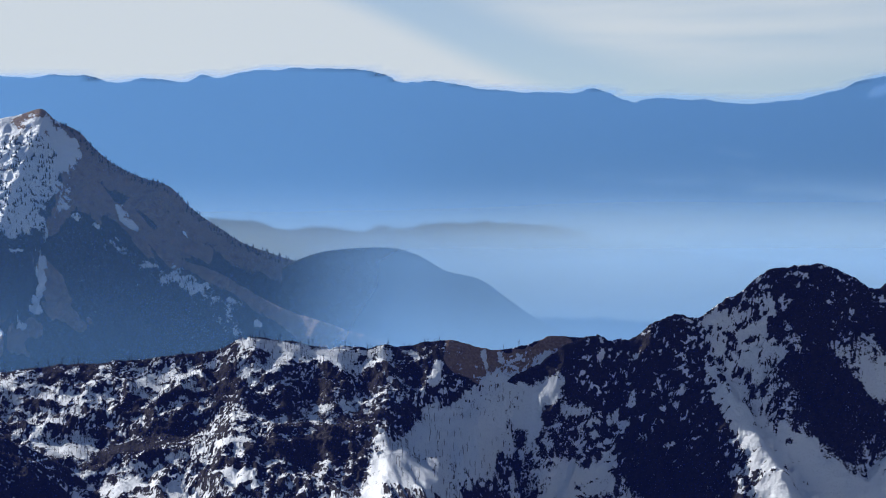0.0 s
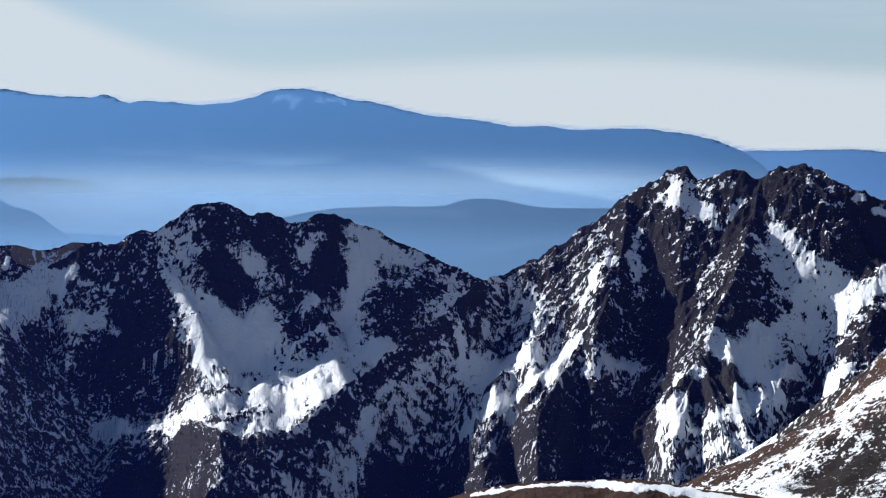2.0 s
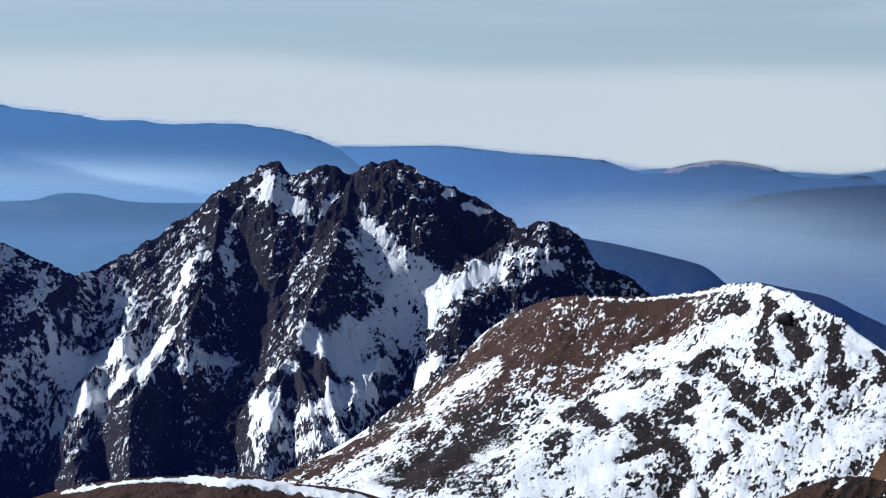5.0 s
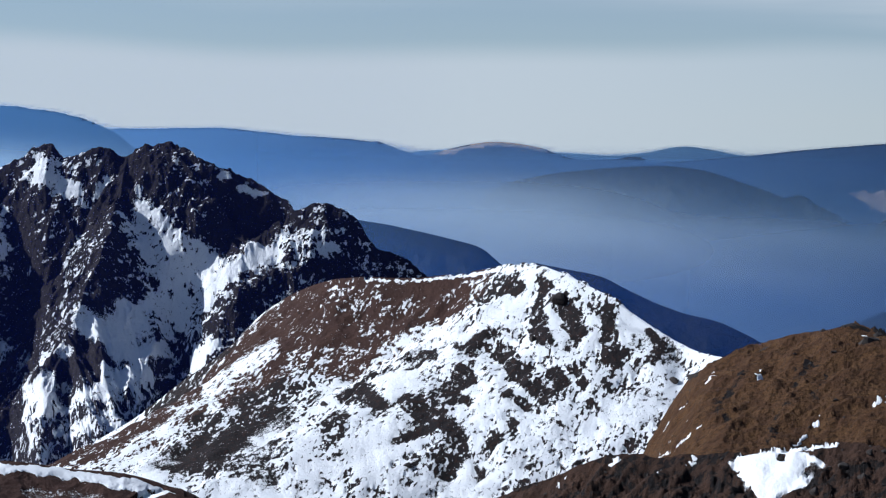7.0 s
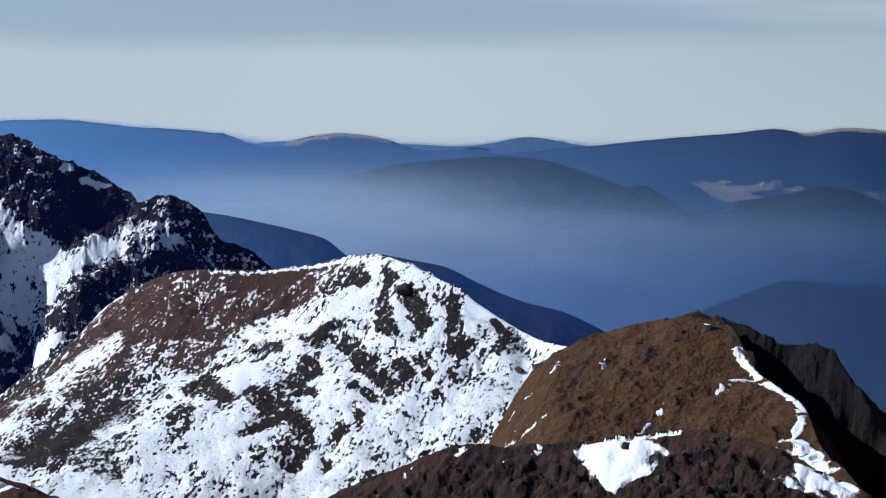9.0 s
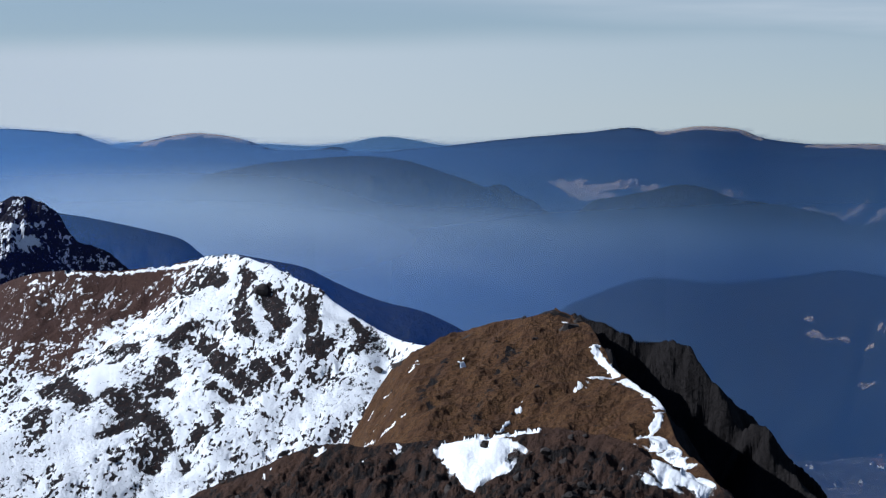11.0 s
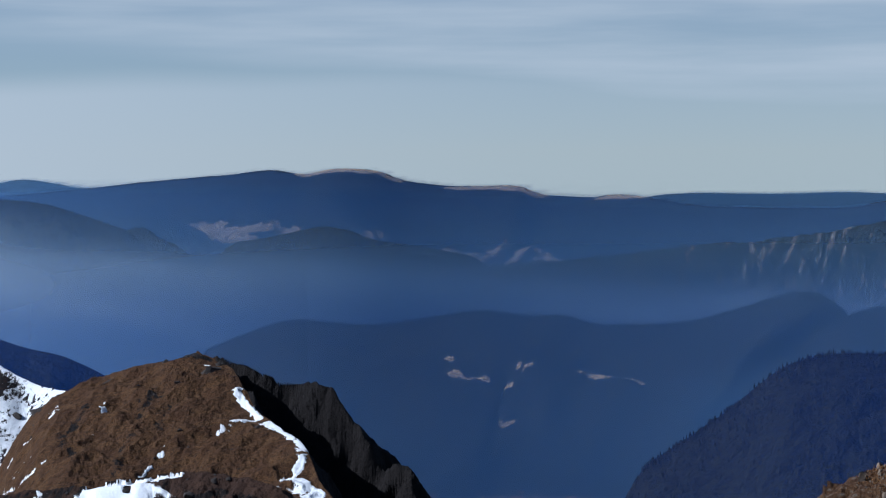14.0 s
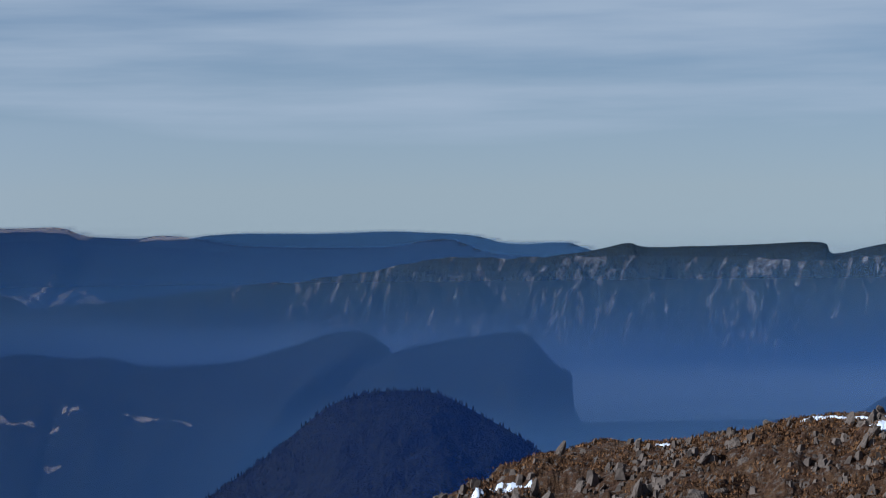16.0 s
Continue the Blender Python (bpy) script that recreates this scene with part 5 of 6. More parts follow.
m.mark("lit_shelf", 0.45, 1, [(37.97, 92.30, 56.01), (38.55, 91.71, 56.30), (39.16, 91.33, 56.58)])
m.mark("lit_shelf", 0.45, 1, [(17.50, 98.46, 50.14), (17.27, 97.95, 49.47), (17.06, 97.45, 48.70)])
m.terrace()
m.snow = 0.1 + 0.8 * rock_snow(m, 0.25, grain=0.3)
m.mark("snow", 1.5, -0.4, [(29.57, 100.93, 58.82), (29.07, 100.99, 58.05), (28.52, 100.19, 57.20), (29.38, 100.04, 57.03), (29.86, 99.20, 56.89)])
m.mark("snow", 1.4, -0.4, [(34.77, 96.52, 59.77), (34.37, 96.22, 59.18), (34.06, 96.25, 58.54), (33.79, 96.19, 57.95), (33.37, 96.09, 57.27)])
m.mark("snow", 0.98, -0.8, [(34.55, 96.44, 59.53), (35.52, 95.51, 59.10), (36.68, 94.84, 58.75)])
m.mark("snow", 0.99, -0.8, [(33.29, 97.90, 59.30), (33.84, 97.16, 59.19)])
m.mark("snow", 1, -1.2, [(35.12, 94.78, 57.38), (35.81, 94.23, 57.00), (36.58, 93.83, 56.72), (37.56, 93.80, 57.00), (38.28, 93.45, 57.20)])
m.mark("snow", 1, -1.2, [(34.98, 95.17, 57.98), (35.65, 94.66, 57.74), (36.33, 94.19, 57.56)])
m.mark("snow", 1.3, -0.7, [(31.15, 97.93, 57.07), (30.36, 98.03, 56.36), (29.89, 98.46, 55.77), (29.87, 98.06, 55.18), (29.80, 97.33, 54.29), (29.67, 96.19, 53.75)])
m.mark("snow", 1.2, -0.7, [(31.18, 94.23, 55.65), (30.68, 93.65, 54.71), (30.47, 93.03, 53.87)])
m.mark("snow", 1.3, -0.7, [(28.90, 98.30, 53.58), (29.03, 96.76, 52.98), (29.03, 95.31, 52.41)])
m.mark("snow", 1.3, -0.7, [(32.24, 95.37, 56.88), (32.09, 96.31, 57.10), (31.67, 97.74, 57.22)])
m.mark("snow", 0.97, -1, [(27.89, 98.62, 55.46), (27.40, 97.98, 54.75), (26.89, 97.29, 54.00), (26.20, 97.21, 53.39)])
m.mark("snow", 0.91, -1, [(28.68, 91.07, 51.98), (29.09, 89.96, 51.79), (29.76, 88.97, 51.55), (29.75, 90.19, 51.97), (29.39, 91.26, 52.29)])
m.mark("snow", 1.5, -1.2, [(23.13, 91.50, 50.05), (24.00, 92.44, 50.24), (25.12, 93.35, 50.52), (25.53, 93.11, 50.72), (26.16, 93.24, 49.98), (26.31, 91.09, 49.62), (25.76, 92.01, 49.16), (24.98, 92.17, 48.89), (24.15, 92.23, 48.69), (23.03, 90.77, 49.02), (22.41, 90.44, 49.06), (22.35, 93.52, 48.78), (21.47, 93.22, 48.81)])
m.mark("snow", 1.6, -1.2, [(20.87, 96.29, 47.86), (20.30, 98.88, 47.19), (19.18, 98.13, 47.01)])
m.mark("snow", 0.72, -0.8, [(35.08, 90.39, 53.41), (35.72, 90.37, 53.80), (36.66, 90.63, 54.19), (37.42, 90.88, 54.67), (37.98, 90.56, 54.93), (38.84, 90.45, 55.15), (39.43, 90.50, 55.30)])
m.mark("snow", 0.73, -0.8, [(39.21, 91.83, 56.92), (39.78, 91.36, 57.16), (40.51, 91.27, 57.35)])
m.mark("snow", 0.51, -0.5, [(23.06, 102.91, 54.72), (22.27, 102.33, 54.31), (21.55, 101.78, 53.75), (20.76, 101.27, 53.39), (20.08, 100.82, 52.88), (19.40, 100.33, 52.43), (18.72, 99.84, 51.95), (18.06, 99.38, 51.45), (17.41, 98.92, 51.11), (16.74, 98.38, 50.65), (16.10, 97.93, 50.25), (15.46, 97.43, 49.87), (14.83, 96.94, 49.55), (14.15, 96.31, 49.20), (13.56, 95.80, 48.79), (12.93, 95.24, 48.43)])
m.snow = np.maximum(m.snow, 0.05)
m.mark("snow", 0.87, 1, [(22.38, 100.28, 51.12), (23.64, 100.89, 51.98), (24.01, 99.02, 52.43), (24.44, 98.64, 52.59), (25.88, 98.23, 52.87)])
m.mark("snow", 0.85, 1, [(22.62, 97.94, 50.93), (23.66, 97.32, 51.30), (24.70, 97.22, 51.87)])
m.mark("snow", 0.51, 0.9, [(21.28, 98.21, 49.30), (21.77, 97.95, 50.07)])
m.mark("snow", 0.5, 0.9, [(25.50, 94.87, 52.08), (26.39, 95.37, 52.49), (27.65, 96.48, 52.14)])
m.mark("snow", 0.38, 0.75, [(30.66, 100.23, 59.57), (31.03, 99.15, 58.59), (31.76, 98.41, 58.39)])
m.mark("snow", 0.38, 0.75, [(32.28, 97.86, 58.05), (32.82, 97.83, 58.64)])
m.mark("snow", 0.38, 0.75, [(27.39, 99.99, 55.94), (27.97, 99.60, 56.28)])
m.mark("snow", 0.38, 0.75, [(26.61, 99.69, 54.38), (27.18, 99.93, 55.58)])
m.mark("snow", 0.38, 0.75, [(30.43, 99.27, 58.50), (30.08, 100.36, 58.87)])
m.mark("snow", 0.32, 0.6, [(29.24, 100.34, 57.56), (28.89, 99.81, 56.55), (28.81, 99.30, 55.69)])
m.mark("snow", 0.29, 0.6, [(27.57, 91.59, 51.22), (27.26, 90.76, 50.61), (26.63, 88.84, 50.08), (26.00, 85.63, 49.43)])
m.mark("snow", 0.32, 0.6, [(21.85, 101.85, 53.55), (21.93, 101.65, 52.85), (22.00, 101.40, 52.15), (22.20, 100.88, 51.44)])
m.mark("snow", 1, 0.3, [(24.96, 103.76, 55.04), (25.24, 103.19, 54.42), (25.23, 101.59, 53.90), (24.74, 102.82, 53.63), (23.51, 102.79, 53.46)])
m.mark("snow", 0.99, 0.3, [(27.51, 100.45, 56.29), (27.18, 100.03, 55.61), (26.85, 99.75, 54.91)])
m.mark("snow", 0.29, 0.7, [(33.60, 96.56, 58.39), (33.69, 95.91, 57.38)])
m.mark("snow", 1.3, 0.75, [(33.67, 95.39, 56.62), (33.85, 94.75, 56.05), (34.16, 94.14, 55.55), (34.22, 93.62, 54.46), (33.07, 93.45, 53.78), (32.17, 93.09, 53.45), (31.28, 92.34, 52.99)])
m.mark("snow", 1.3, 0.75, [(35.15, 93.66, 55.30), (35.29, 92.78, 54.89)])
m.mark("snow", 0.56, 1.2, [(34.97, 92.19, 54.17), (35.78, 92.04, 55.02), (36.47, 92.19, 55.45), (37.31, 92.39, 55.87)])
m.mark("snow", 0.6, 0.9, [(30.90, 91.05, 52.10), (32.03, 91.61, 52.14), (33.15, 92.19, 52.18)])
m.mark("snow", 0.6, 0.9, [(33.88, 90.20, 51.82), (34.37, 89.90, 52.49)])
m.mark("snow", 0.61, 0.9, [(33.62, 93.07, 52.90), (34.44, 92.85, 53.69)])
m.mark("snow", 0.69, 0.9, [(27.64, 90.47, 51.28), (27.02, 87.61, 50.55), (28.41, 88.05, 50.98), (29.08, 87.89, 51.21), (30.21, 89.11, 51.33), (31.69, 90.22, 51.53)])
m.mark("snow", 0.57, 0.6, [(27.28, 86.54, 49.78), (27.76, 85.77, 50.08), (28.07, 84.86, 50.37), (29.06, 85.62, 50.45)])
m.mark("snow", 0.57, 0.6, [(30.97, 88.66, 50.89)])
m.mark("snow", 0.6, 0.6, [(28.67, 93.05, 51.80), (28.98, 91.57, 52.24)])
m.mark("snow", 0.23, 0.8, [(37.27, 94.45, 58.39), (38.13, 93.86, 58.16)])
m.mark("snow", 0.22, 0.8, [(38.77, 90.79, 55.86), (39.75, 90.87, 56.11)])
m.mark("snow", 0.23, 0.8, [(36.59, 94.95, 58.87), (36.87, 94.83, 58.96)])
m.mark("snow", 0.67, 0.4, [(37.90, 92.22, 56.00), (38.35, 91.70, 56.30), (39.16, 91.35, 56.58)])
m.mark("snow", 0.23, 0.7, [(19.24, 100.12, 51.93), (18.63, 99.65, 51.38), (18.03, 99.19, 50.91)])
m.mark("snow", 0.22, 0.7, [(15.54, 97.76, 50.70), (14.76, 97.10, 50.10), (14.08, 96.44, 49.63)])
m.mark("snow", 0.78, 0.35, [(17.46, 98.56, 50.17), (17.26, 97.93, 49.47), (17.11, 97.25, 48.68), (16.60, 97.20, 48.16), (16.04, 97.00, 47.75)])
m.mark("snow", 0.81, 0.35, [(20.18, 100.54, 51.50), (19.57, 99.94, 50.83), (18.97, 99.38, 50.11)])
m.snow = np.clip(m.snow, 0.02, 1.05) + flecks(m, 0.5, 0.16, 0.26, 83, 0.4)
m.settle(7, 0.75)
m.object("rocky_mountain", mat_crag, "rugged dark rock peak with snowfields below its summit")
m = hill = Relief([(20.90, 68.90, 50.37), (22.00, 67.62, 51.59), (23.20, 66.28, 52.63), (24.07, 65.02, 53.65), (24.76, 63.81, 54.50), (25.42, 62.59, 55.64), (25.92, 61.42, 56.22), (26.25, 60.31, 56.54), (26.70, 59.14, 56.69), (27.64, 57.72, 56.72), (28.66, 56.23, 56.97), (29.00, 55.05, 57.20), (29.25, 53.91, 57.20), (29.49, 52.76, 56.95), (29.75, 51.59, 56.60), (30.11, 50.35, 56.00), (30.43, 49.12, 55.55), (30.50, 48.02, 55.42), (30.81, 46.76, 55.51), (30.53, 44.54, 55.47), (30.94, 43.03, 54.36), (31.30, 41.52, 53.53)], [[(28.96, 55.13, 57.16), (28.25, 54.82, 56.32), (27.55, 54.66, 55.51), (26.68, 53.81, 54.78), (25.73, 52.48, 53.99), (24.89, 50.46, 53.20)],
    [(29.25, 53.90, 57.18), (28.93, 52.31, 56.31), (29.36, 50.90, 55.98), (29.99, 49.63, 55.66)],
    [(27.65, 57.75, 56.72), (26.58, 57.14, 55.65), (25.31, 56.74, 54.73), (24.15, 55.80, 53.74), (23.24, 54.04, 52.88)],
    [(28.65, 56.23, 56.94), (27.23, 55.88, 55.58), (25.72, 54.97, 54.44), (24.77, 53.54, 53.66)]], slope=0.25, steep=0.733, reach=3.0, front=20, back=5, cols=1000, rows=(360, 20), rough=0.07, size=0.9, octaves=6, ridged=False, seed=25, crest_rough=0.1, calm=0.8, rib_slope=0.5, rib_steep=0.2)
lively = np.clip(0.8 + 1.5 * fbm(m.x, m.y, 2.8, 3, 47), 0.25, 1.3)
m.snow = 0.78 + lively * (0.45 * np.clip(m.streaks(0.28, 2.0, 5, 44, 0.3), -0.8, 0.2) + 0.6 * m.streaks(0.1, 2.0, 4, 46, 0.3)) + 0.35 * fbm(m.x, m.y, 3.0, 3, 45) + 0.06 * m.tilt / m.tilt.std()
m.grass += 0.42
m.mark("grass", 2.2, 1.2, [(19.0, 58.2, 52.6), (20.5, 58.9, 53.1), (22.1, 60.0, 53.7), (23.8, 61.2, 54.4), (25.0, 61.1, 55.3), (25.7, 59.8, 56.1), (26.5, 58.7, 56.4), (27.5, 57.5, 56.5)])
m.mark("snow", 1.7, -1, [(19.0, 58.2, 52.6), (20.5, 58.9, 53.1), (23.8, 64.6, 53.3), (23.8, 61.2, 54.4), (24.9, 61.3, 55.3), (25.7, 60.3, 56.0), (26.4, 59.2, 56.4), (27.2, 58.1, 56.6)])
m.mark("snow", 1.1, -0.42, [(22.7, 57.5, 53.9), (24.5, 58.4, 54.9), (25.9, 58.1, 55.6), (27.1, 57.2, 56.1)])
m.mark("snow", 1, -0.42, [(20.7, 54.8, 52.9), (22.9, 56.0, 53.8)])
m.mark("snow", 1.1, -0.42, [(27.6, 57.0, 56.3), (28.4, 55.4, 56.7)])
m.mark("snow", 0.35, -0.75, [(24.80, 56.47, 54.52), (25.19, 56.35, 54.73), (25.60, 56.29, 54.94)], 1.8)
m.mark("snow", 0.33, -0.75, [(24.41, 54.86, 54.13)], 1.8)
m.mark("snow", 0.33, -0.75, [(23.28, 52.86, 53.82), (22.69, 51.97, 53.42)], 1.8)
m.mark("snow", 0.33, -0.75, [(24.28, 53.75, 54.22), (24.21, 52.60, 54.02)], 1.8)
m.mark("snow", 0.33, -0.75, [(24.88, 52.21, 54.21), (24.99, 51.60, 53.99)], 1.8)
m.mark("snow", 0.34, -0.75, [(26.90, 53.23, 55.38), (27.29, 53.24, 55.59)], 1.8)
m.mark("snow", 0.33, -0.75, [(26.25, 52.40, 54.79), (25.66, 52.13, 54.38), (26.25, 52.07, 54.62)], 1.8)
m.mark("snow", 0.33, -0.75, [(27.17, 52.60, 55.21), (27.04, 51.67, 54.99), (27.05, 50.95, 54.78), (27.10, 50.11, 54.45)], 1.8)
m.mark("snow", 0.32, -0.75, [(25.07, 50.88, 53.81), (24.82, 49.72, 53.31), (24.34, 49.36, 52.99)], 1.8)
m.mark("snow", 0.22, -0.7, [(25.58, 53.98, 54.77), (26.16, 53.97, 55.08)], 1.8)
m.mark("snow", 0.21, -0.7, [(23.85, 50.91, 53.43), (24.28, 50.94, 53.56), (24.70, 50.90, 53.70)], 1.8)
m.mark("snow", 0.21, -0.7, [(26.50, 50.66, 54.42), (26.70, 49.96, 54.18)], 1.8)
m.mark("snow", 0.2, -0.7, [(25.37, 49.42, 53.44), (25.35, 49.34, 53.40)], 1.8)
m.mark("snow", 0.2, -0.7, [(24.90, 48.75, 52.92), (24.87, 48.70, 52.89)], 1.8)
m.mark("snow", 0.21, -0.7, [(27.66, 50.51, 54.91), (27.52, 49.71, 54.52)], 1.8)
m.mark("snow", 0.22, -0.7, [(28.88, 53.36, 56.68), (28.29, 52.54, 55.99), (28.02, 51.69, 55.61)], 1.8)
m.mark("snow", 0.21, -0.7, [(29.11, 50.22, 55.52), (28.75, 49.71, 55.12), (28.35, 49.22, 54.73)], 1.8)
m.mark("snow", 0.21, -0.7, [(29.97, 50.12, 55.77), (29.84, 49.46, 55.49)], 1.8)
m.mark("snow", 0.21, -0.7, [(25.78, 51.69, 54.29), (25.91, 51.31, 54.24)], 1.8)
m.mark("snow", 0.2, -0.7, [(24.21, 49.76, 53.21), (24.89, 50.16, 53.51)], 1.8)
m.mark("snow", 0.14, -0.7, [(23.84, 50.07, 53.19), (23.85, 49.96, 53.16)], 1.8)
m.mark("snow", 0.14, -0.7, [(27.74, 48.84, 54.21), (27.76, 48.75, 54.20)], 1.8)
m.mark("snow", 0.15, -0.7, [(29.70, 51.71, 56.63)], 1.8)
m.mark("snow", 0.15, -0.7, [(28.04, 50.28, 55.03), (27.94, 49.65, 54.71)], 1.8)
m.mark("snow", 0.14, -0.7, [(26.88, 48.84, 53.93), (26.89, 48.81, 53.91)], 1.8)
m.mark("snow", 0.14, -0.7, [(26.14, 49.67, 53.87), (26.15, 49.60, 53.86)], 1.8)
m.mark("snow", 0.28, -0.9, [(27.96, 54.85, 56.28), (28.29, 54.63, 56.52), (28.57, 54.28, 56.66)], 1.8)
m.mark("snow", 0.27, -0.9, [(28.92, 52.59, 56.45), (28.88, 51.91, 56.12), (28.78, 51.21, 55.79)], 1.8)
m.mark("snow", 0.27, -0.9, [(29.50, 51.31, 56.23), (29.16, 50.56, 55.69)], 1.8)
m.mark("snow", 0.31, -0.7, [(23.87, 58.04, 54.57), (23.55, 56.97, 54.22), (23.24, 56.10, 53.86)], 1.8)
m.mark("snow", 0.32, -0.7, [(24.60, 59.03, 55.04), (25.02, 58.83, 55.28)], 1.8)
m.mark("snow", 0.46, -0.35, [(27.70, 55.49, 56.06), (27.19, 56.14, 55.73)], 1.8)
m.mark("snow", 0.46, -0.35, [(25.68, 57.16, 55.15), (26.06, 57.05, 55.34), (26.47, 56.88, 55.57), (26.85, 56.70, 55.77)], 1.8)
m.mark("snow", 0.42, -0.35, [(29.31, 50.04, 55.53), (29.72, 49.41, 55.43)], 1.8)
m.mark("snow", 0.79, -0.3, [(21.41, 56.36, 53.30), (21.95, 56.50, 53.53), (22.52, 56.85, 53.76), (23.04, 57.10, 53.97)], 1.8)
m.mark("snow", 0.75, -0.3, [(20.16, 54.02, 52.56), (20.67, 54.06, 52.73), (21.18, 54.19, 52.87), (21.13, 52.69, 53.12), (21.55, 52.30, 53.20)], 1.8)
m.mark("snow", 0.82, -0.3, [(24.95, 58.32, 55.09), (25.40, 57.90, 55.32), (25.92, 57.75, 55.52)], 1.8)
m.mark("snow", 0.82, -0.3, [(27.19, 57.43, 56.23), (27.63, 56.95, 56.34), (27.96, 56.35, 56.41)], 1.8)
m.mark("snow", 0.39, 0.4, [(22.84, 53.50, 53.66), (22.22, 52.34, 53.41), (21.79, 51.64, 53.12)])
m.mark("snow", 0.38, 0.4, [(23.07, 51.36, 53.35), (23.73, 51.38, 53.56)])
m.mark("snow", 0.4, 0.4, [(25.55, 53.62, 54.73), (24.66, 52.84, 54.29)])
m.mark("snow", 0.089, 1.4, [(26.72, 58.98, 56.63), (27.01, 58.47, 56.62), (27.34, 58.00, 56.61), (27.82, 57.34, 56.69), (28.14, 56.91, 56.76), (28.47, 56.42, 56.85), (28.70, 55.82, 56.94), (28.83, 55.01, 57.04)])
m.snow = np.clip(m.snow, 0.16, 0.93) + flecks(m, 0.3, 0.08, 0.23, 85, 0.3, 3.0)
m.settle()
m.object("snowy_hill", mat_hill, "grassy brown hill with a bright snow slope and dark rocks", "hill")
m = brown = Relief([(21.80, 39.37, 52.37), (22.74, 39.99, 53.13), (23.61, 40.64, 53.72), (24.48, 41.29, 54.30), (25.38, 41.92, 55.01), (26.28, 42.54, 55.58), (26.14, 40.85, 55.99), (25.87, 39.24, 56.22), (25.55, 37.65, 56.67), (25.49, 36.48, 56.82), (25.57, 35.81, 56.98), (25.61, 35.28, 56.88), (25.46, 34.66, 56.79), (24.85, 33.36, 56.33), (24.51, 32.37, 56.14), (24.08, 30.93, 55.84), (23.33, 29.48, 55.41), (22.81, 28.11, 55.14), (22.36, 26.92, 54.87), (22.25, 25.71, 54.26), (22.25, 24.37, 53.56)], [[(26.00, 34.50, 56.72), (26.27, 34.05, 56.52), (26.40, 33.44, 56.49), (26.45, 32.89, 56.19), (26.45, 32.37, 55.90), (26.30, 31.97, 55.47), (26.33, 31.69, 55.29), (26.37, 31.40, 55.43), (26.40, 31.11, 55.27), (26.22, 30.73, 54.91), (26.17, 29.99, 54.54), (26.10, 29.25, 54.28)],
    [(25.80, 36.14, 57.01), (25.93, 35.55, 56.91), (26.12, 34.66, 56.71)]], slope=0.33, steep=0.12, reach=1.5, front=12, back=10, cols=900, rows=(260, 120), rough=0.15, size=1.1, octaves=7, gain=0.56, jag=0.06, seed=26, crest_rough=0.15, calm=0.5, joined=True, taper=(0.27, 0.0), drop=5.0, back_k=4.0, rib_slope=0.9, rib_steep=0.5, stretch=1.0)
m.z -= 0.14 * step(m.v[:, None], 0.1, 0.6) * (0.5 - fbm(m.x, m.y, 0.7, 6, 95, 0.55, True))
m.grass += 0.95 + 0.25 * m.streaks(0.22, 4.0, 5, 87, -0.5)
m.mark("snow", 0.1, 1, [(24.99, 33.96, 56.52), (24.82, 33.39, 56.31), (24.52, 32.67, 56.15)])
m.mark("snow", 0.097, 1, [(24.43, 32.34, 56.12), (24.25, 31.57, 55.97), (24.05, 30.94, 55.84), (23.70, 30.52, 55.67), (23.10, 30.09, 55.38)])
m.mark("snow", 0.1, 1, [(24.45, 32.72, 56.14), (24.20, 32.86, 56.10), (23.94, 32.82, 55.94), (23.79, 32.92, 55.89)])
m.mark("snow", 0.2, 0.9, [(23.32, 30.10, 55.50), (23.13, 29.43, 55.33), (22.83, 28.74, 55.21)])
m.mark("snow", 0.055, 0.9, [(23.45, 33.30, 55.87), (23.10, 33.23, 55.76), (22.75, 32.98, 55.65)])
m.mark("snow", 0.054, 0.9, [(22.52, 32.90, 55.49), (22.17, 32.59, 55.41)])
m.mark("snow", 0.056, 0.9, [(22.68, 34.78, 55.90), (22.63, 34.79, 55.88)])
m.mark("snow", 0.059, 0.9, [(25.32, 35.21, 56.81), (25.26, 35.70, 56.85)])
m.mark("snow", 0.059, 0.9, [(25.11, 35.94, 56.82), (24.93, 35.89, 56.73)])
m.mark("snow", 0.059, 0.9, [(23.77, 37.46, 56.06), (23.08, 36.75, 55.99)])
m.mark("snow", 0.058, 0.9, [(23.57, 35.75, 56.25), (23.26, 35.37, 56.10)])
m.mark("snow", 0.048, 0.8, [(22.51, 35.52, 55.81), (21.99, 35.56, 55.43), (22.01, 36.13, 55.05)])
m.mark("snow", 0.047, 0.8, [(21.85, 34.91, 55.48), (21.61, 35.39, 55.04), (21.89, 36.32, 54.77)])
m.mark("snow", 0.049, 0.8, [(22.80, 36.86, 55.66), (22.86, 37.73, 55.08)])
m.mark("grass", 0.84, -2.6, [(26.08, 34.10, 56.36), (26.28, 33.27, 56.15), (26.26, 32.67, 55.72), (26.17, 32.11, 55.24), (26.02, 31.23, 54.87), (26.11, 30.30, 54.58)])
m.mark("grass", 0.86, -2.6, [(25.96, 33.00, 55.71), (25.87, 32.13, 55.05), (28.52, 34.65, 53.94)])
m.mark("grass", 0.13, -0.5, [(23.07, 34.15, 55.88), (22.57, 33.74, 55.66), (21.91, 32.99, 55.41)])
m.mark("grass", 0.13, -0.5, [(22.51, 35.52, 55.81), (22.09, 34.51, 55.62)])
m.mark("grass", 0.13, -0.5, [(23.41, 36.01, 56.20), (22.66, 35.38, 55.90)])
m.mark("grass", 0.13, -0.5, [(24.11, 35.16, 56.40), (23.46, 34.56, 56.10)])
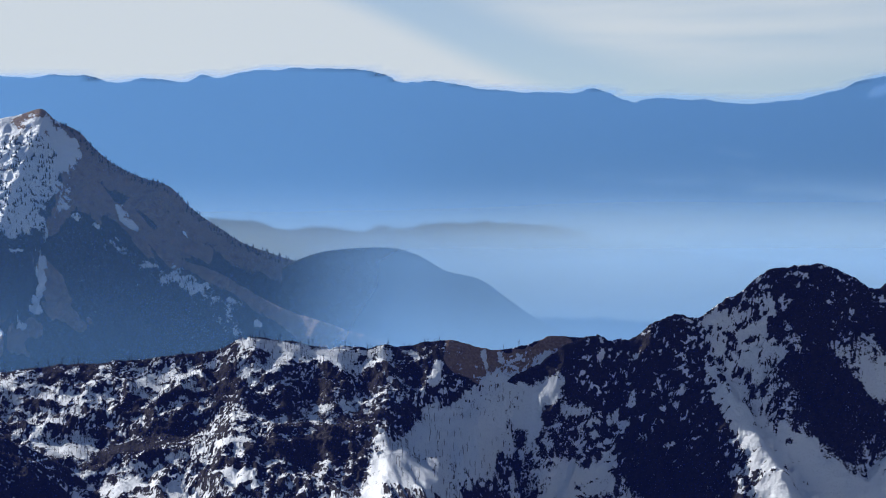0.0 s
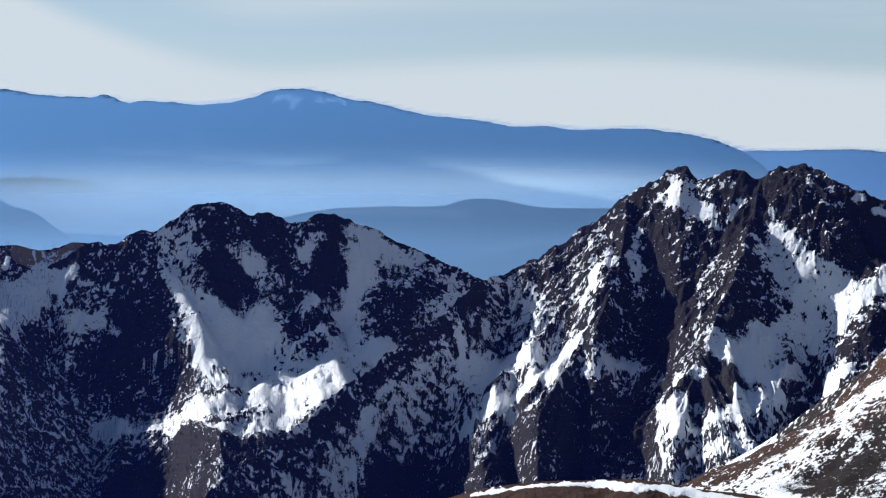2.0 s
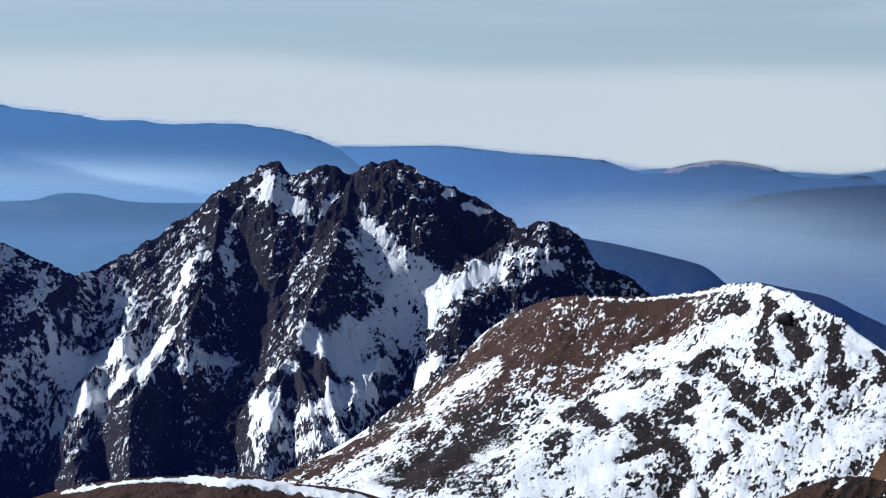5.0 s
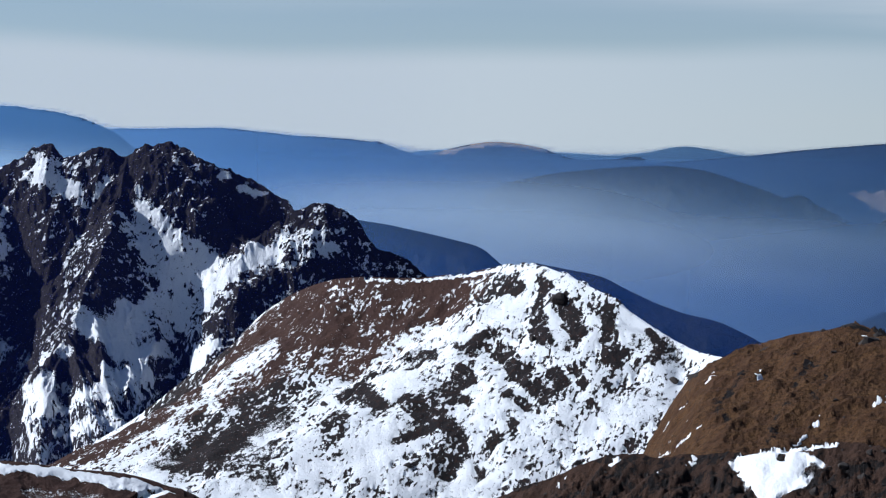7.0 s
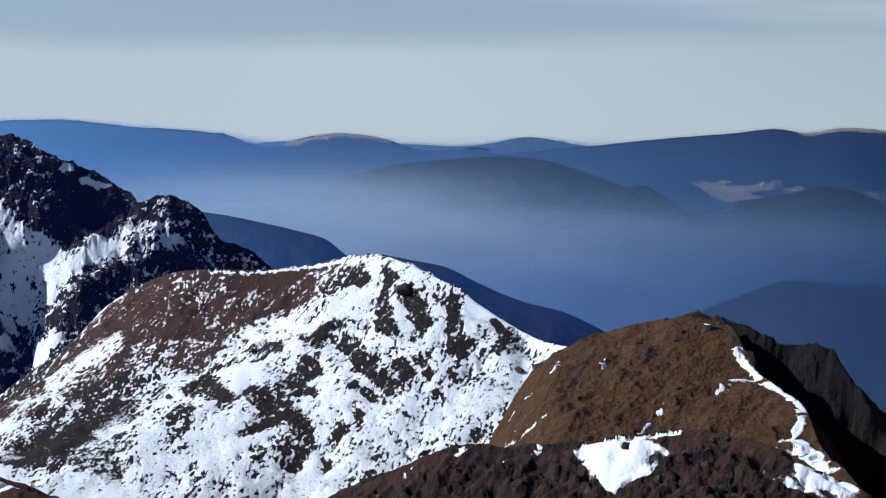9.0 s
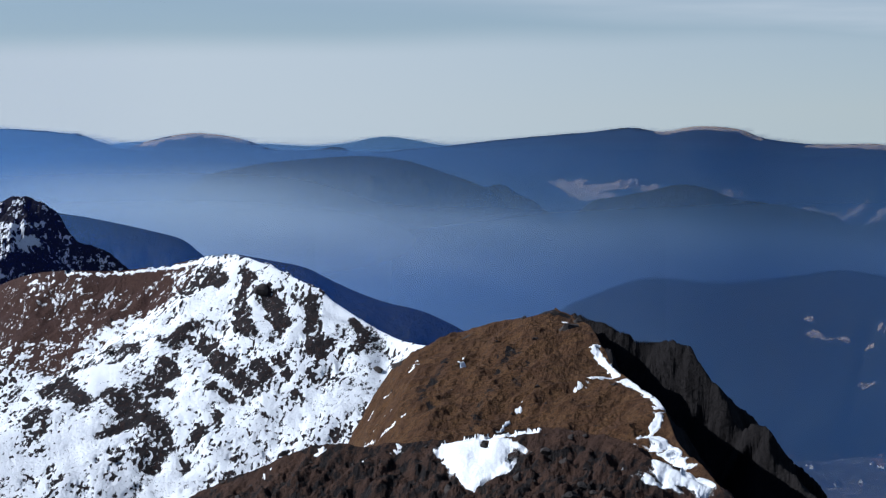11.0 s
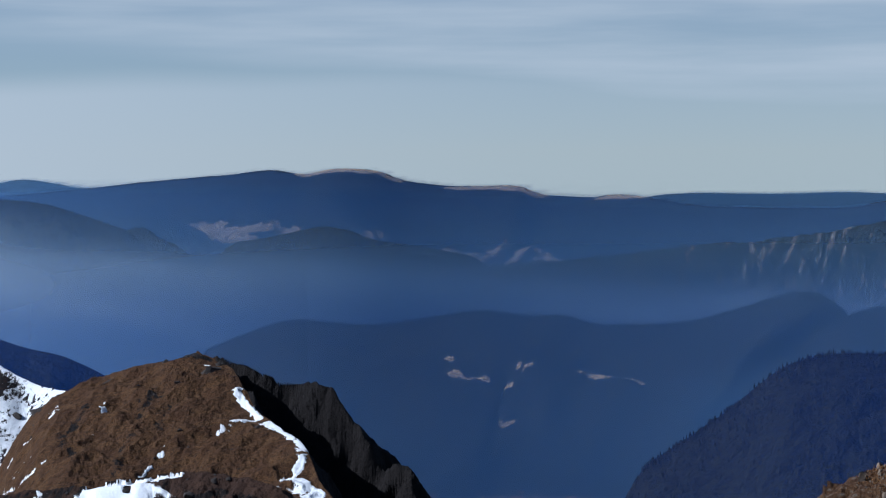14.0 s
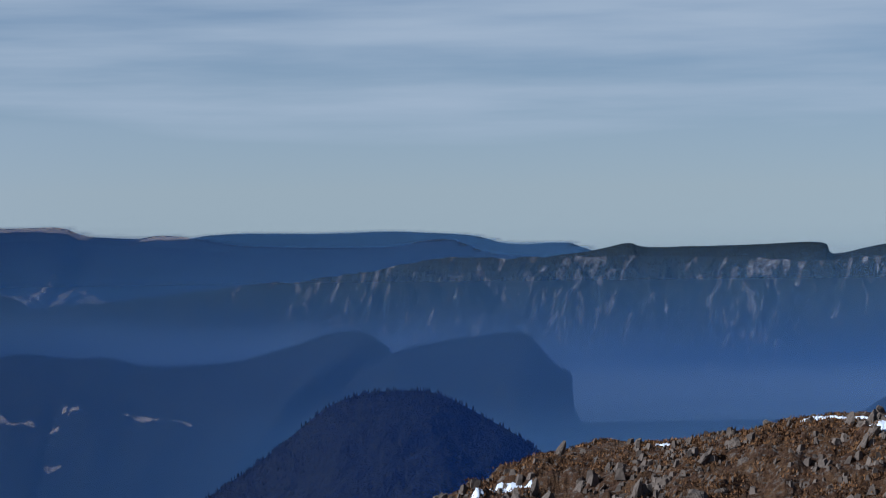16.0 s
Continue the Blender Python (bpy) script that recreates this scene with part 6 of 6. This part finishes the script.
m.mark("grass", 0.13, -0.5, [(23.98, 34.46, 56.26), (23.41, 33.91, 55.97)])
m.mark("grass", 0.14, -1, [(25.30, 35.85, 56.91), (25.60, 35.49, 56.94)])
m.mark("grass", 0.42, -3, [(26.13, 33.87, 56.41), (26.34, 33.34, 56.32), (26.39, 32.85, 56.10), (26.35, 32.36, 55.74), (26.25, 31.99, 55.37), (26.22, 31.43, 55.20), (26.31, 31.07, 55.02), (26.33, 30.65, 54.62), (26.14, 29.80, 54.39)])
# Bare rock on the knoll's right side, blackened in place of shade
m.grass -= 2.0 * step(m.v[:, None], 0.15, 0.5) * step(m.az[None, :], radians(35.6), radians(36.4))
m.close()
knoll = m.object("grassy_knoll", mat_near, "tawny grass knoll with a rock cliff coloured shade-dark and a snow strip", "hill")
m = lip = Relief([(8.49, 47.24, 53.25), (9.38, 46.82, 53.57), (10.26, 46.38, 53.88), (11.24, 45.89, 54.09), (12.41, 45.33, 54.17), (13.15, 44.86, 54.22), (14.09, 44.32, 54.09), (15.00, 43.75, 54.02), (15.71, 43.24, 53.80), (15.51, 42.77, 53.78), (16.28, 41.95, 53.54)], slope=0.35, steep=0.1, reach=1.0, front=10, back=2, cols=800, rows=(220, 12), rough=0.06, size=0.8, octaves=5, seed=27, crest_rough=0.1, calm=0.5)
m.grass += 0.9
m.snow += 0.1
m.mark("snow", 0.095, 1.3, [(10.22, 46.20, 53.83), (11.20, 45.73, 54.03), (12.38, 45.22, 54.12), (13.05, 44.52, 54.13), (14.03, 44.14, 54.02), (14.92, 43.53, 53.94), (15.47, 43.20, 53.77)])
m.mark("snow", 0.16, 1.3, [(12.45, 45.29, 54.17), (12.91, 44.61, 54.13), (13.86, 44.30, 54.08), (14.69, 43.54, 53.91), (15.35, 42.88, 53.73)])
m.mark("snow", 0.41, 0.3, [(13.27, 43.73, 53.76), (14.16, 43.20, 53.68)])
m.close()
lip_ridge = m.object("snow_lipped_ridge", mat_hill, "low brown ridge edged with a snow cornice", "ridge")
m = near = Relief([(13.16, 26.96, 55.41), (13.52, 26.46, 55.77), (13.80, 25.99, 56.02), (14.07, 25.52, 56.21), (14.44, 24.99, 56.48), (14.74, 24.48, 56.51), (15.24, 23.83, 56.60), (15.57, 23.27, 56.70), (15.98, 22.65, 56.82), (16.21, 22.12, 56.80), (16.34, 21.67, 56.74), (16.41, 21.26, 56.60), (16.70, 20.67, 56.40), (16.75, 20.26, 56.24), (17.01, 19.66, 55.85)], slope=0.42, steep=0.45, reach=0.6, front=9, back=2, cols=900, rows=(240, 16), rough=0.1, size=0.35, octaves=6, ridged=False, gain=0.6, jag=0.05, seed=28, crest_rough=0.3, calm=0.3)
m.grass += 0.52 + 0.4 * m.streaks(0.12, 2.0, 4, 88, 0.4)
m.snow += 0.1
m.mark("snow", 0.3, 1.2, [(15.32, 23.47, 56.50), (15.39, 23.28, 56.48), (15.43, 23.08, 56.34), (15.41, 22.70, 56.07)])
m.mark("snow", 0.044, 1.2, [(15.35, 23.63, 56.62), (15.63, 23.14, 56.70), (15.94, 22.65, 56.79)])
m.mark("snow", 0.18, 0.55, [(16.40, 21.16, 56.52), (16.51, 20.90, 56.42), (16.64, 20.60, 56.28)])
m.mark("snow", 0.058, 0.8, [(14.44, 24.86, 56.41), (14.40, 24.90, 56.37)])
m.mark("snow", 0.058, 0.8, [(14.66, 24.35, 56.33), (14.68, 24.26, 56.28)])
m.mark("snow", 0.058, 0.8, [(14.96, 24.10, 56.47), (15.00, 24.01, 56.44)])
m.mark("snow", 0.059, 0.8, [(14.07, 25.37, 56.16), (14.03, 25.44, 56.10)])
m.mark("snow", 0.058, 0.8, [(14.12, 24.69, 56.09), (14.18, 24.55, 56.01)])
m.mark("snow", 0.054, 0.8, [(16.60, 20.88, 56.49), (16.71, 20.58, 56.37)])
m.mark("grass", 0.19, 0.6, [(15.94, 22.61, 56.76), (16.19, 22.08, 56.75), (16.30, 21.52, 56.64)])
m.mark("grass", 0.2, 0.6, [(13.80, 25.72, 55.97), (14.24, 25.16, 56.28)])
m.settle(7, 0.5)
m.close()
near_thing = m.object("near_ridge", mat_ridge, "dark stony ridge with a snow patch", "ridge")
m = stony = Relief([(9.88, 8.44, 58.33), (10.03, 8.03, 58.57), (10.07, 7.73, 58.67), (10.10, 7.43, 58.77), (10.04, 7.25, 58.84), (10.01, 7.03, 58.90), (9.99, 6.78, 58.91), (9.97, 6.54, 58.93), (9.98, 6.23, 58.99), (9.99, 5.93, 59.05), (9.96, 5.68, 59.09), (9.93, 5.41, 59.11), (9.94, 5.05, 59.17), (10.01, 4.56, 59.22)], slope=0.25, steep=0.05, reach=1.0, front=9, back=2, cols=900, rows=(260, 30), rough=0.06, size=0.3, octaves=6, seed=29, crest_rough=0.3, calm=0.3)
m.grass += 0.6
m.mark("snow", 0.034, 1.4, [(9.13, 7.11, 58.72), (9.38, 7.14, 58.73), (9.40, 7.00, 58.75)])
m.mark("snow", 0.018, 1.4, [(9.91, 5.83, 59.07), (9.86, 5.62, 59.09), (9.78, 5.32, 59.11)])
m.mark("snow", 0.019, 1.4, [(9.89, 6.60, 58.92), (9.89, 6.55, 58.92)])
m.mark("snow", 0.039, 1.4, [(9.69, 5.34, 59.09), (9.44, 5.11, 59.09)])
m.close()
stony_thing = m.object("stony_slope", mat_stony, "stony turf slope with weathered rocks and snow remnants", "slope")
snow_parts(brown, knoll, 0.01)
snow_parts(lip, lip_ridge, 0.008)
snow_parts(near, near_thing, 0.008)
snow_parts(stony, stony_thing, 0.006)


# ---------------------------------------------------------------- rocks, trees and houses
def rock_mesh(name, seed, material, flat=0.7, cuts=2, sharp=0.35):
    """A broken, angular rock, about 1 m across, with its base at z = 0."""
    bm = bmesh.new()
    bmesh.ops.create_icosphere(bm, subdivisions=cuts, radius=0.5)
    rng = random.Random(seed)
    planes = [(Vector((rng.uniform(-1, 1), rng.uniform(-1, 1), rng.uniform(-0.4, 1))).normalized(), rng.uniform(0.22, 0.42)) for _ in range(7)]
    for v in bm.verts:
        for n, d in planes:
            k = v.co.dot(n) - d
            if k > 0:
                v.co -= n * k
        v.co += Vector((rng.uniform(-1, 1), rng.uniform(-1, 1), rng.uniform(-1, 1))) * 0.05 * sharp * 2
        v.co.z = v.co.z * flat + 0.12
    me = bpy.data.meshes.new(name)
    bm.to_mesh(me)
    bm.free()
    me.materials.append(material)
    return me


def on(m, i, j):
    return Vector((m.x[i, j], m.y[i, j], m.z[i, j]))


def scatter(m, meshes, count, name, label, category, group, sizes, seed, rows, cols, test=lambda i, j: True, stretch=(0.7, 1.6), sink=0.1, slab=0.0):
    """Single rocks set on a relief."""
    rng = random.Random(seed)
    made = tries = 0
    while made < count and tries < count * 30:
        tries += 1
        i, j = int(rng.uniform(*rows)), int(rng.uniform(*cols))
        if not test(i, j):
            continue
        s = sizes[0] * (sizes[1] / sizes[0]) ** (rng.random() ** 2.2)
        ob = new(name, rng.choice(meshes))
        ob.location = on(m, i, j) - Vector((0, 0, s * sink))
        ob.rotation_euler = (rng.uniform(-0.3, 0.3), rng.uniform(-0.3, 0.3), rng.uniform(0, 6.28))
        ob.scale = (s * rng.uniform(*stretch), s, s * rng.uniform(0.6, 1.3))
        if rng.random() < slab:
            ob.rotation_euler = (rng.uniform(-0.2, 0.2), rng.uniform(0.1, 0.7), rng.gauss(-0.9, 0.3))
            ob.scale = (s * rng.uniform(0.35, 0.6), s * rng.uniform(0.7, 1.2), s * rng.uniform(1.0, 1.9))
        tagged(ob, label, category, group)
        made += 1


stones = [rock_mesh("rock", k, mat_stone, 0.95, 2, 0.6) for k in range(9)]
boulders = [rock_mesh("boulder", 20 + k, mat_boulder, 0.8) for k in range(6)]


def front_rows(m, far, near=0.0):
    """The grid rows between two distances in front of the crest."""
    r = np.nonzero((m.v >= -far) & (m.v <= -near))[0]
    return r[0], r[-1]


def span(m, lo, hi):
    """The grid columns between two bearings, in degrees to the right of the y axis."""
    c = np.nonzero((m.az >= radians(lo)) & (m.az <= radians(hi)))[0]
    return c[0], c[-1]


scatter(stony, stones, 170, "rock", "weathered grey stone lying in dry turf", "rock", "stones on the turf slope", (0.025, 0.13), 3, front_rows(stony, 1.9), span(stony, 50.5, 62), lambda i, j: fbm(stony.x[i:i + 1, j], stony.y[i:i + 1, j], 0.7, 3, 63)[0] > -0.02, slab=0.6)
scatter(stony, stones, 60, "rock", "grey stone on the skyline of the turf slope", "rock", "stones on the turf slope", (0.015, 0.075), 4, front_rows(stony, 0.2), span(stony, 51, 62), slab=0.5)
scatter(near, boulders, 190, "boulder", "dark boulder on the stony ridge", "rock", "boulders on the near ridge", (0.03, 0.2), 5, front_rows(near, 2.6), span(near, 25, 40), lambda i, j: near.snow[i, j] < 0.45)
scatter(brown, boulders, 46, "boulder", "dark rock in tawny grass", "rock", "rocks on the grass knoll", (0.06, 0.34), 6, front_rows(brown, 6.5), span(brown, 31, 42), lambda i, j: brown.snow[i, j] < 0.4)
scatter(brown, boulders, 14, "boulder", "dark outcrop rock on the knoll's top", "rock", "rocks on the grass knoll", (0.12, 0.4), 7, (258, 270), span(brown, 34.4, 36.2))
scatter(hill, boulders, 45, "boulder", "dark rock sticking out of the snow", "rock", "rocks on the snowy hill", (0.06, 0.4), 8, front_rows(hill, 13, 0.8), span(hill, 22, 31.5), lambda i, j: fbm(np.array([hill.x[i, j] * 1.0]), np.array([hill.y[i, j] * 0.6]), 1.6, 3, 61)[0] > 0.05)


def stuff_mesh(name, verts, faces, material, label, category):
    me = bpy.data.meshes.new(name)
    me.from_pydata(verts, [], faces)
    me.materials.append(material)
    return tagged(new(name, me), label, category, "", "stuff")


def turf():
    rng = random.Random(11)
    verts, faces = [], []
    (r0, r1), (c0, c1) = front_rows(stony, 2.2), span(stony, 50.5, 62)
    for _ in range(7000):
        i, j = rng.randint(r0, r1), rng.randint(c0, c1)
        p = on(stony, i, j)
        if fbm(np.array([p.x]), np.array([p.y]), 0.5, 3, 71)[0] < -0.12:
            continue
        for _ in range(6):
            a, h, s = rng.uniform(0, 6.28), rng.uniform(0.006, 0.018), rng.uniform(0.003, 0.006)
            lean = rng.uniform(0.2, 0.9) * h
            d, e = Vector((math.cos(a), math.sin(a), 0)), Vector((-math.sin(a), math.cos(a), 0))
            q = p + Vector((rng.uniform(-0.03, 0.03), rng.uniform(-0.03, 0.03), -0.004))
            k = len(verts)
            verts.extend([q - e * s, q + e * s, q + d * lean + Vector((0, 0, h))])
            faces.append((k, k + 1, k + 2))
    stuff_mesh("turf", [tuple(v) for v in verts], faces, mat_tuft, "tawny dry grass tufts between stones", "grass")


turf()


def rubble():
    """Small broken stones between the tufts, too many to count."""
    rng = random.Random(12)
    verts, faces = [], []
    (r0, r1), (c0, c1) = front_rows(stony, 2.2), span(stony, 50.5, 62)
    for _ in range(1900):
        i, j = rng.randint(r0, r1), rng.randint(c0, c1)
        p = on(stony, i, j)
        if fbm(np.array([p.x]), np.array([p.y]), 0.6, 3, 72)[0] < rng.uniform(-0.25, 0.25):
            continue
        s = 0.008 + 0.026 * rng.random() ** 2
        a, k = rng.uniform(0, 6.28), len(verts)
        lean = Vector((rng.uniform(-0.2, 0.6), rng.uniform(-0.3, 0.3), 1.0)) * s * rng.uniform(0.8, 1.5)
        side = [Vector((math.cos(a + t), math.sin(a + t), 0)) * s * rng.uniform(0.5, 1.2) for t in (0, 1.6, 3.1, 4.7)]
        verts.extend([p + e - Vector((0, 0, 0.3 * s)) for e in side] + [p + e * 0.55 + lean * rng.uniform(0.7, 1.0) for e in side])
        faces.extend([(k, k + 1, k + 5, k + 4), (k + 1, k + 2, k + 6, k + 5), (k + 2, k + 3, k + 7, k + 6), (k + 3, k, k + 4, k + 7), (k + 4, k + 5, k + 6, k + 7)])
    stuff_mesh("rubble", [tuple(v) for v in verts], faces, mat_stone, "broken grey-brown stones among dry turf", "stones")


rubble()


def conifers(name, m, count, rows, cols, height, seed, label, test=lambda i, j: True):
    rng = random.Random(seed)
    verts, faces = [], []
    made = tries = 0
    while made < count and tries < count * 12:
        tries += 1
        i, j = rng.randint(*rows), rng.randint(*cols)
        if not test(i, j):
            continue
        p, h = on(m, i, j), height * rng.uniform(0.6, 1.4)
        for z0, z1, r in ((0.05, 0.55, 0.22), (0.3, 0.8, 0.16), (0.55, 1.0, 0.1)):
            k, n = len(verts), 5
            a0 = rng.uniform(0, 6.28)
            for s in range(n):
                a = a0 + 6.283 * s / n
                rr = r * h * rng.uniform(0.8, 1.2)
                verts.append((p.x + rr * math.cos(a), p.y + rr * math.sin(a), p.z + (z0 + rng.uniform(-0.03, 0.03)) * h))
            verts.append((p.x, p.y, p.z + z1 * h))
            faces.extend((k + s, k + (s + 1) % n, k + n) for s in range(n))
        made += 1
    stuff_mesh(name, verts, faces, mat_conifer, label, "trees")


def bare_trees(name, m, count, rows, cols, height, seed, label, test=lambda i, j: True):
    rng = random.Random(seed)
    verts, faces = [], []

    def stick(a, b, w):
        k = len(verts)
        for e in (Vector((w, 0, 0)), Vector((-0.5 * w, 0.87 * w, 0)), Vector((-0.5 * w, -0.87 * w, 0))):
            verts.append(tuple(a + e))
        verts.append(tuple(b))
        faces.extend(((k, k + 1, k + 3), (k + 1, k + 2, k + 3), (k + 2, k, k + 3)))

    made = tries = 0
    while made < count and tries < count * 12:
        tries += 1
        i, j = rng.randint(*rows), rng.randint(*cols)
        if not test(i, j):
            continue
        p, h = on(m, i, j), height * rng.uniform(0.5, 1.4)
        stick(p, p + Vector((rng.uniform(-0.05, 0.05) * h, 0, h)), 0.045 * h)
        for _ in range(6):
            z, a, g = rng.uniform(0.25, 0.8), rng.uniform(0, 6.28), rng.uniform(0.2, 0.38)
            b = p + Vector((0, 0, z * h))
            stick(b, b + Vector((math.cos(a) * g * 0.7, math.sin(a) * g * 0.7, g)) * h, 0.022 * h)
        made += 1
    stuff_mesh(name, verts, faces, mat_bare, label, "trees")


conifers("conifer_wood", left_peak, 2600, front_rows(left_peak, 4.0), span(left_peak, -8, 3), 0.11, 21, "dark conifer wood on the mountain's lower slopes", lambda i, j: left_peak.wood[i, j] > 0.6)
conifers("conifer_wood", left_peak, 500, front_rows(left_peak, 0.2), span(left_peak, -3.2, 2), 0.09, 22, "conifers along the mountain's ridge")
bare_trees("bare_wood", wooded, 2600, front_rows(wooded, 5.0), span(wooded, -5.5, 3.6), 0.16, 23, "leafless trees on the snowy ridge", lambda i, j: wooded.grass[i, j] < 0.3)
bare_trees("bare_wood", crag, 800, front_rows(crag, 16.0, 6.5), span(crag, 1.5, 8.5), 0.24, 24, "leafless trees in snow at the mountain's foot")
bare_trees("bare_wood", peak, 600, front_rows(peak, 18.0, 7.0), span(peak, 10.8, 16), 0.2, 25, "scattered leafless trees on the rock peak's flank")
for m, n, hgt, sd, text in ((dome, 900, 0.32, 31, "woods over the round summit"), (headland, 900, 0.36, 32, "woods along the headland"),
                            (wooded_side, 1400, 0.38, 33, "woods along the mountainside's crest")):
    conifers("conifer_wood", m, n, front_rows(m, 6.0), (2, len(m.az) - 3), hgt, sd, text)
    conifers("conifer_wood", m, n // 2, front_rows(m, 0.4), (2, len(m.az) - 3), hgt, sd + 10, text)


def house():
    top = new("house")
    for name, mat, verts, faces in (
            ("wall", mat_wall, [(-1, -0.7, 0), (1, -0.7, 0), (1, 0.7, 0), (-1, 0.7, 0), (-1, -0.7, 1), (1, -0.7, 1), (1, 0.7, 1), (-1, 0.7, 1), (-1, 0, 1.5), (1, 0, 1.5)],
             [(0, 1, 5, 4), (1, 2, 6, 9, 5), (2, 3, 7, 6), (3, 0, 4, 8, 7)]),
            ("roof", mat_roof, [(-1.15, -0.9, 0.9), (1.15, -0.9, 0.9), (1.15, 0, 1.58), (-1.15, 0, 1.58), (1.15, 0.9, 0.9), (-1.15, 0.9, 0.9)], [(0, 1, 2, 3), (3, 2, 4, 5)])):
        me = bpy.data.meshes.new(name)
        me.from_pydata(verts, [], faces)
        me.materials.append(mat)
        ob = new(name, me)
        ob.parent = top
        if name == "roof":
            ob.modifiers.new("thickness", "SOLIDIFY").thickness = 0.08
    return tagged(top, "pale village house with a pitched brown roof", "house", "houses in the valley village")


first = house()
rng = random.Random(5)
for k in range(85):
    a, r = radians(rng.gauss(41.0, 1.5)), rng.uniform(236, 300)
    x, y = r * math.sin(a), r * math.cos(a)
    z = 27.35 + 0.6 * float(fbm(np.array([x]), np.array([y]), 60, 4, 5)[0])
    s = rng.uniform(0.16, 0.42)
    m4 = pose(x, y, z, 0, 0, rng.uniform(0, 180)) @ Matrix.Diagonal((s * rng.uniform(0.8, 1.8), s, s, 1))
    if k == 0:
        first.matrix_basis = m4
    else:
        copy_thing(first, m4 @ Matrix.Diagonal((*first.scale, 1)).inverted())
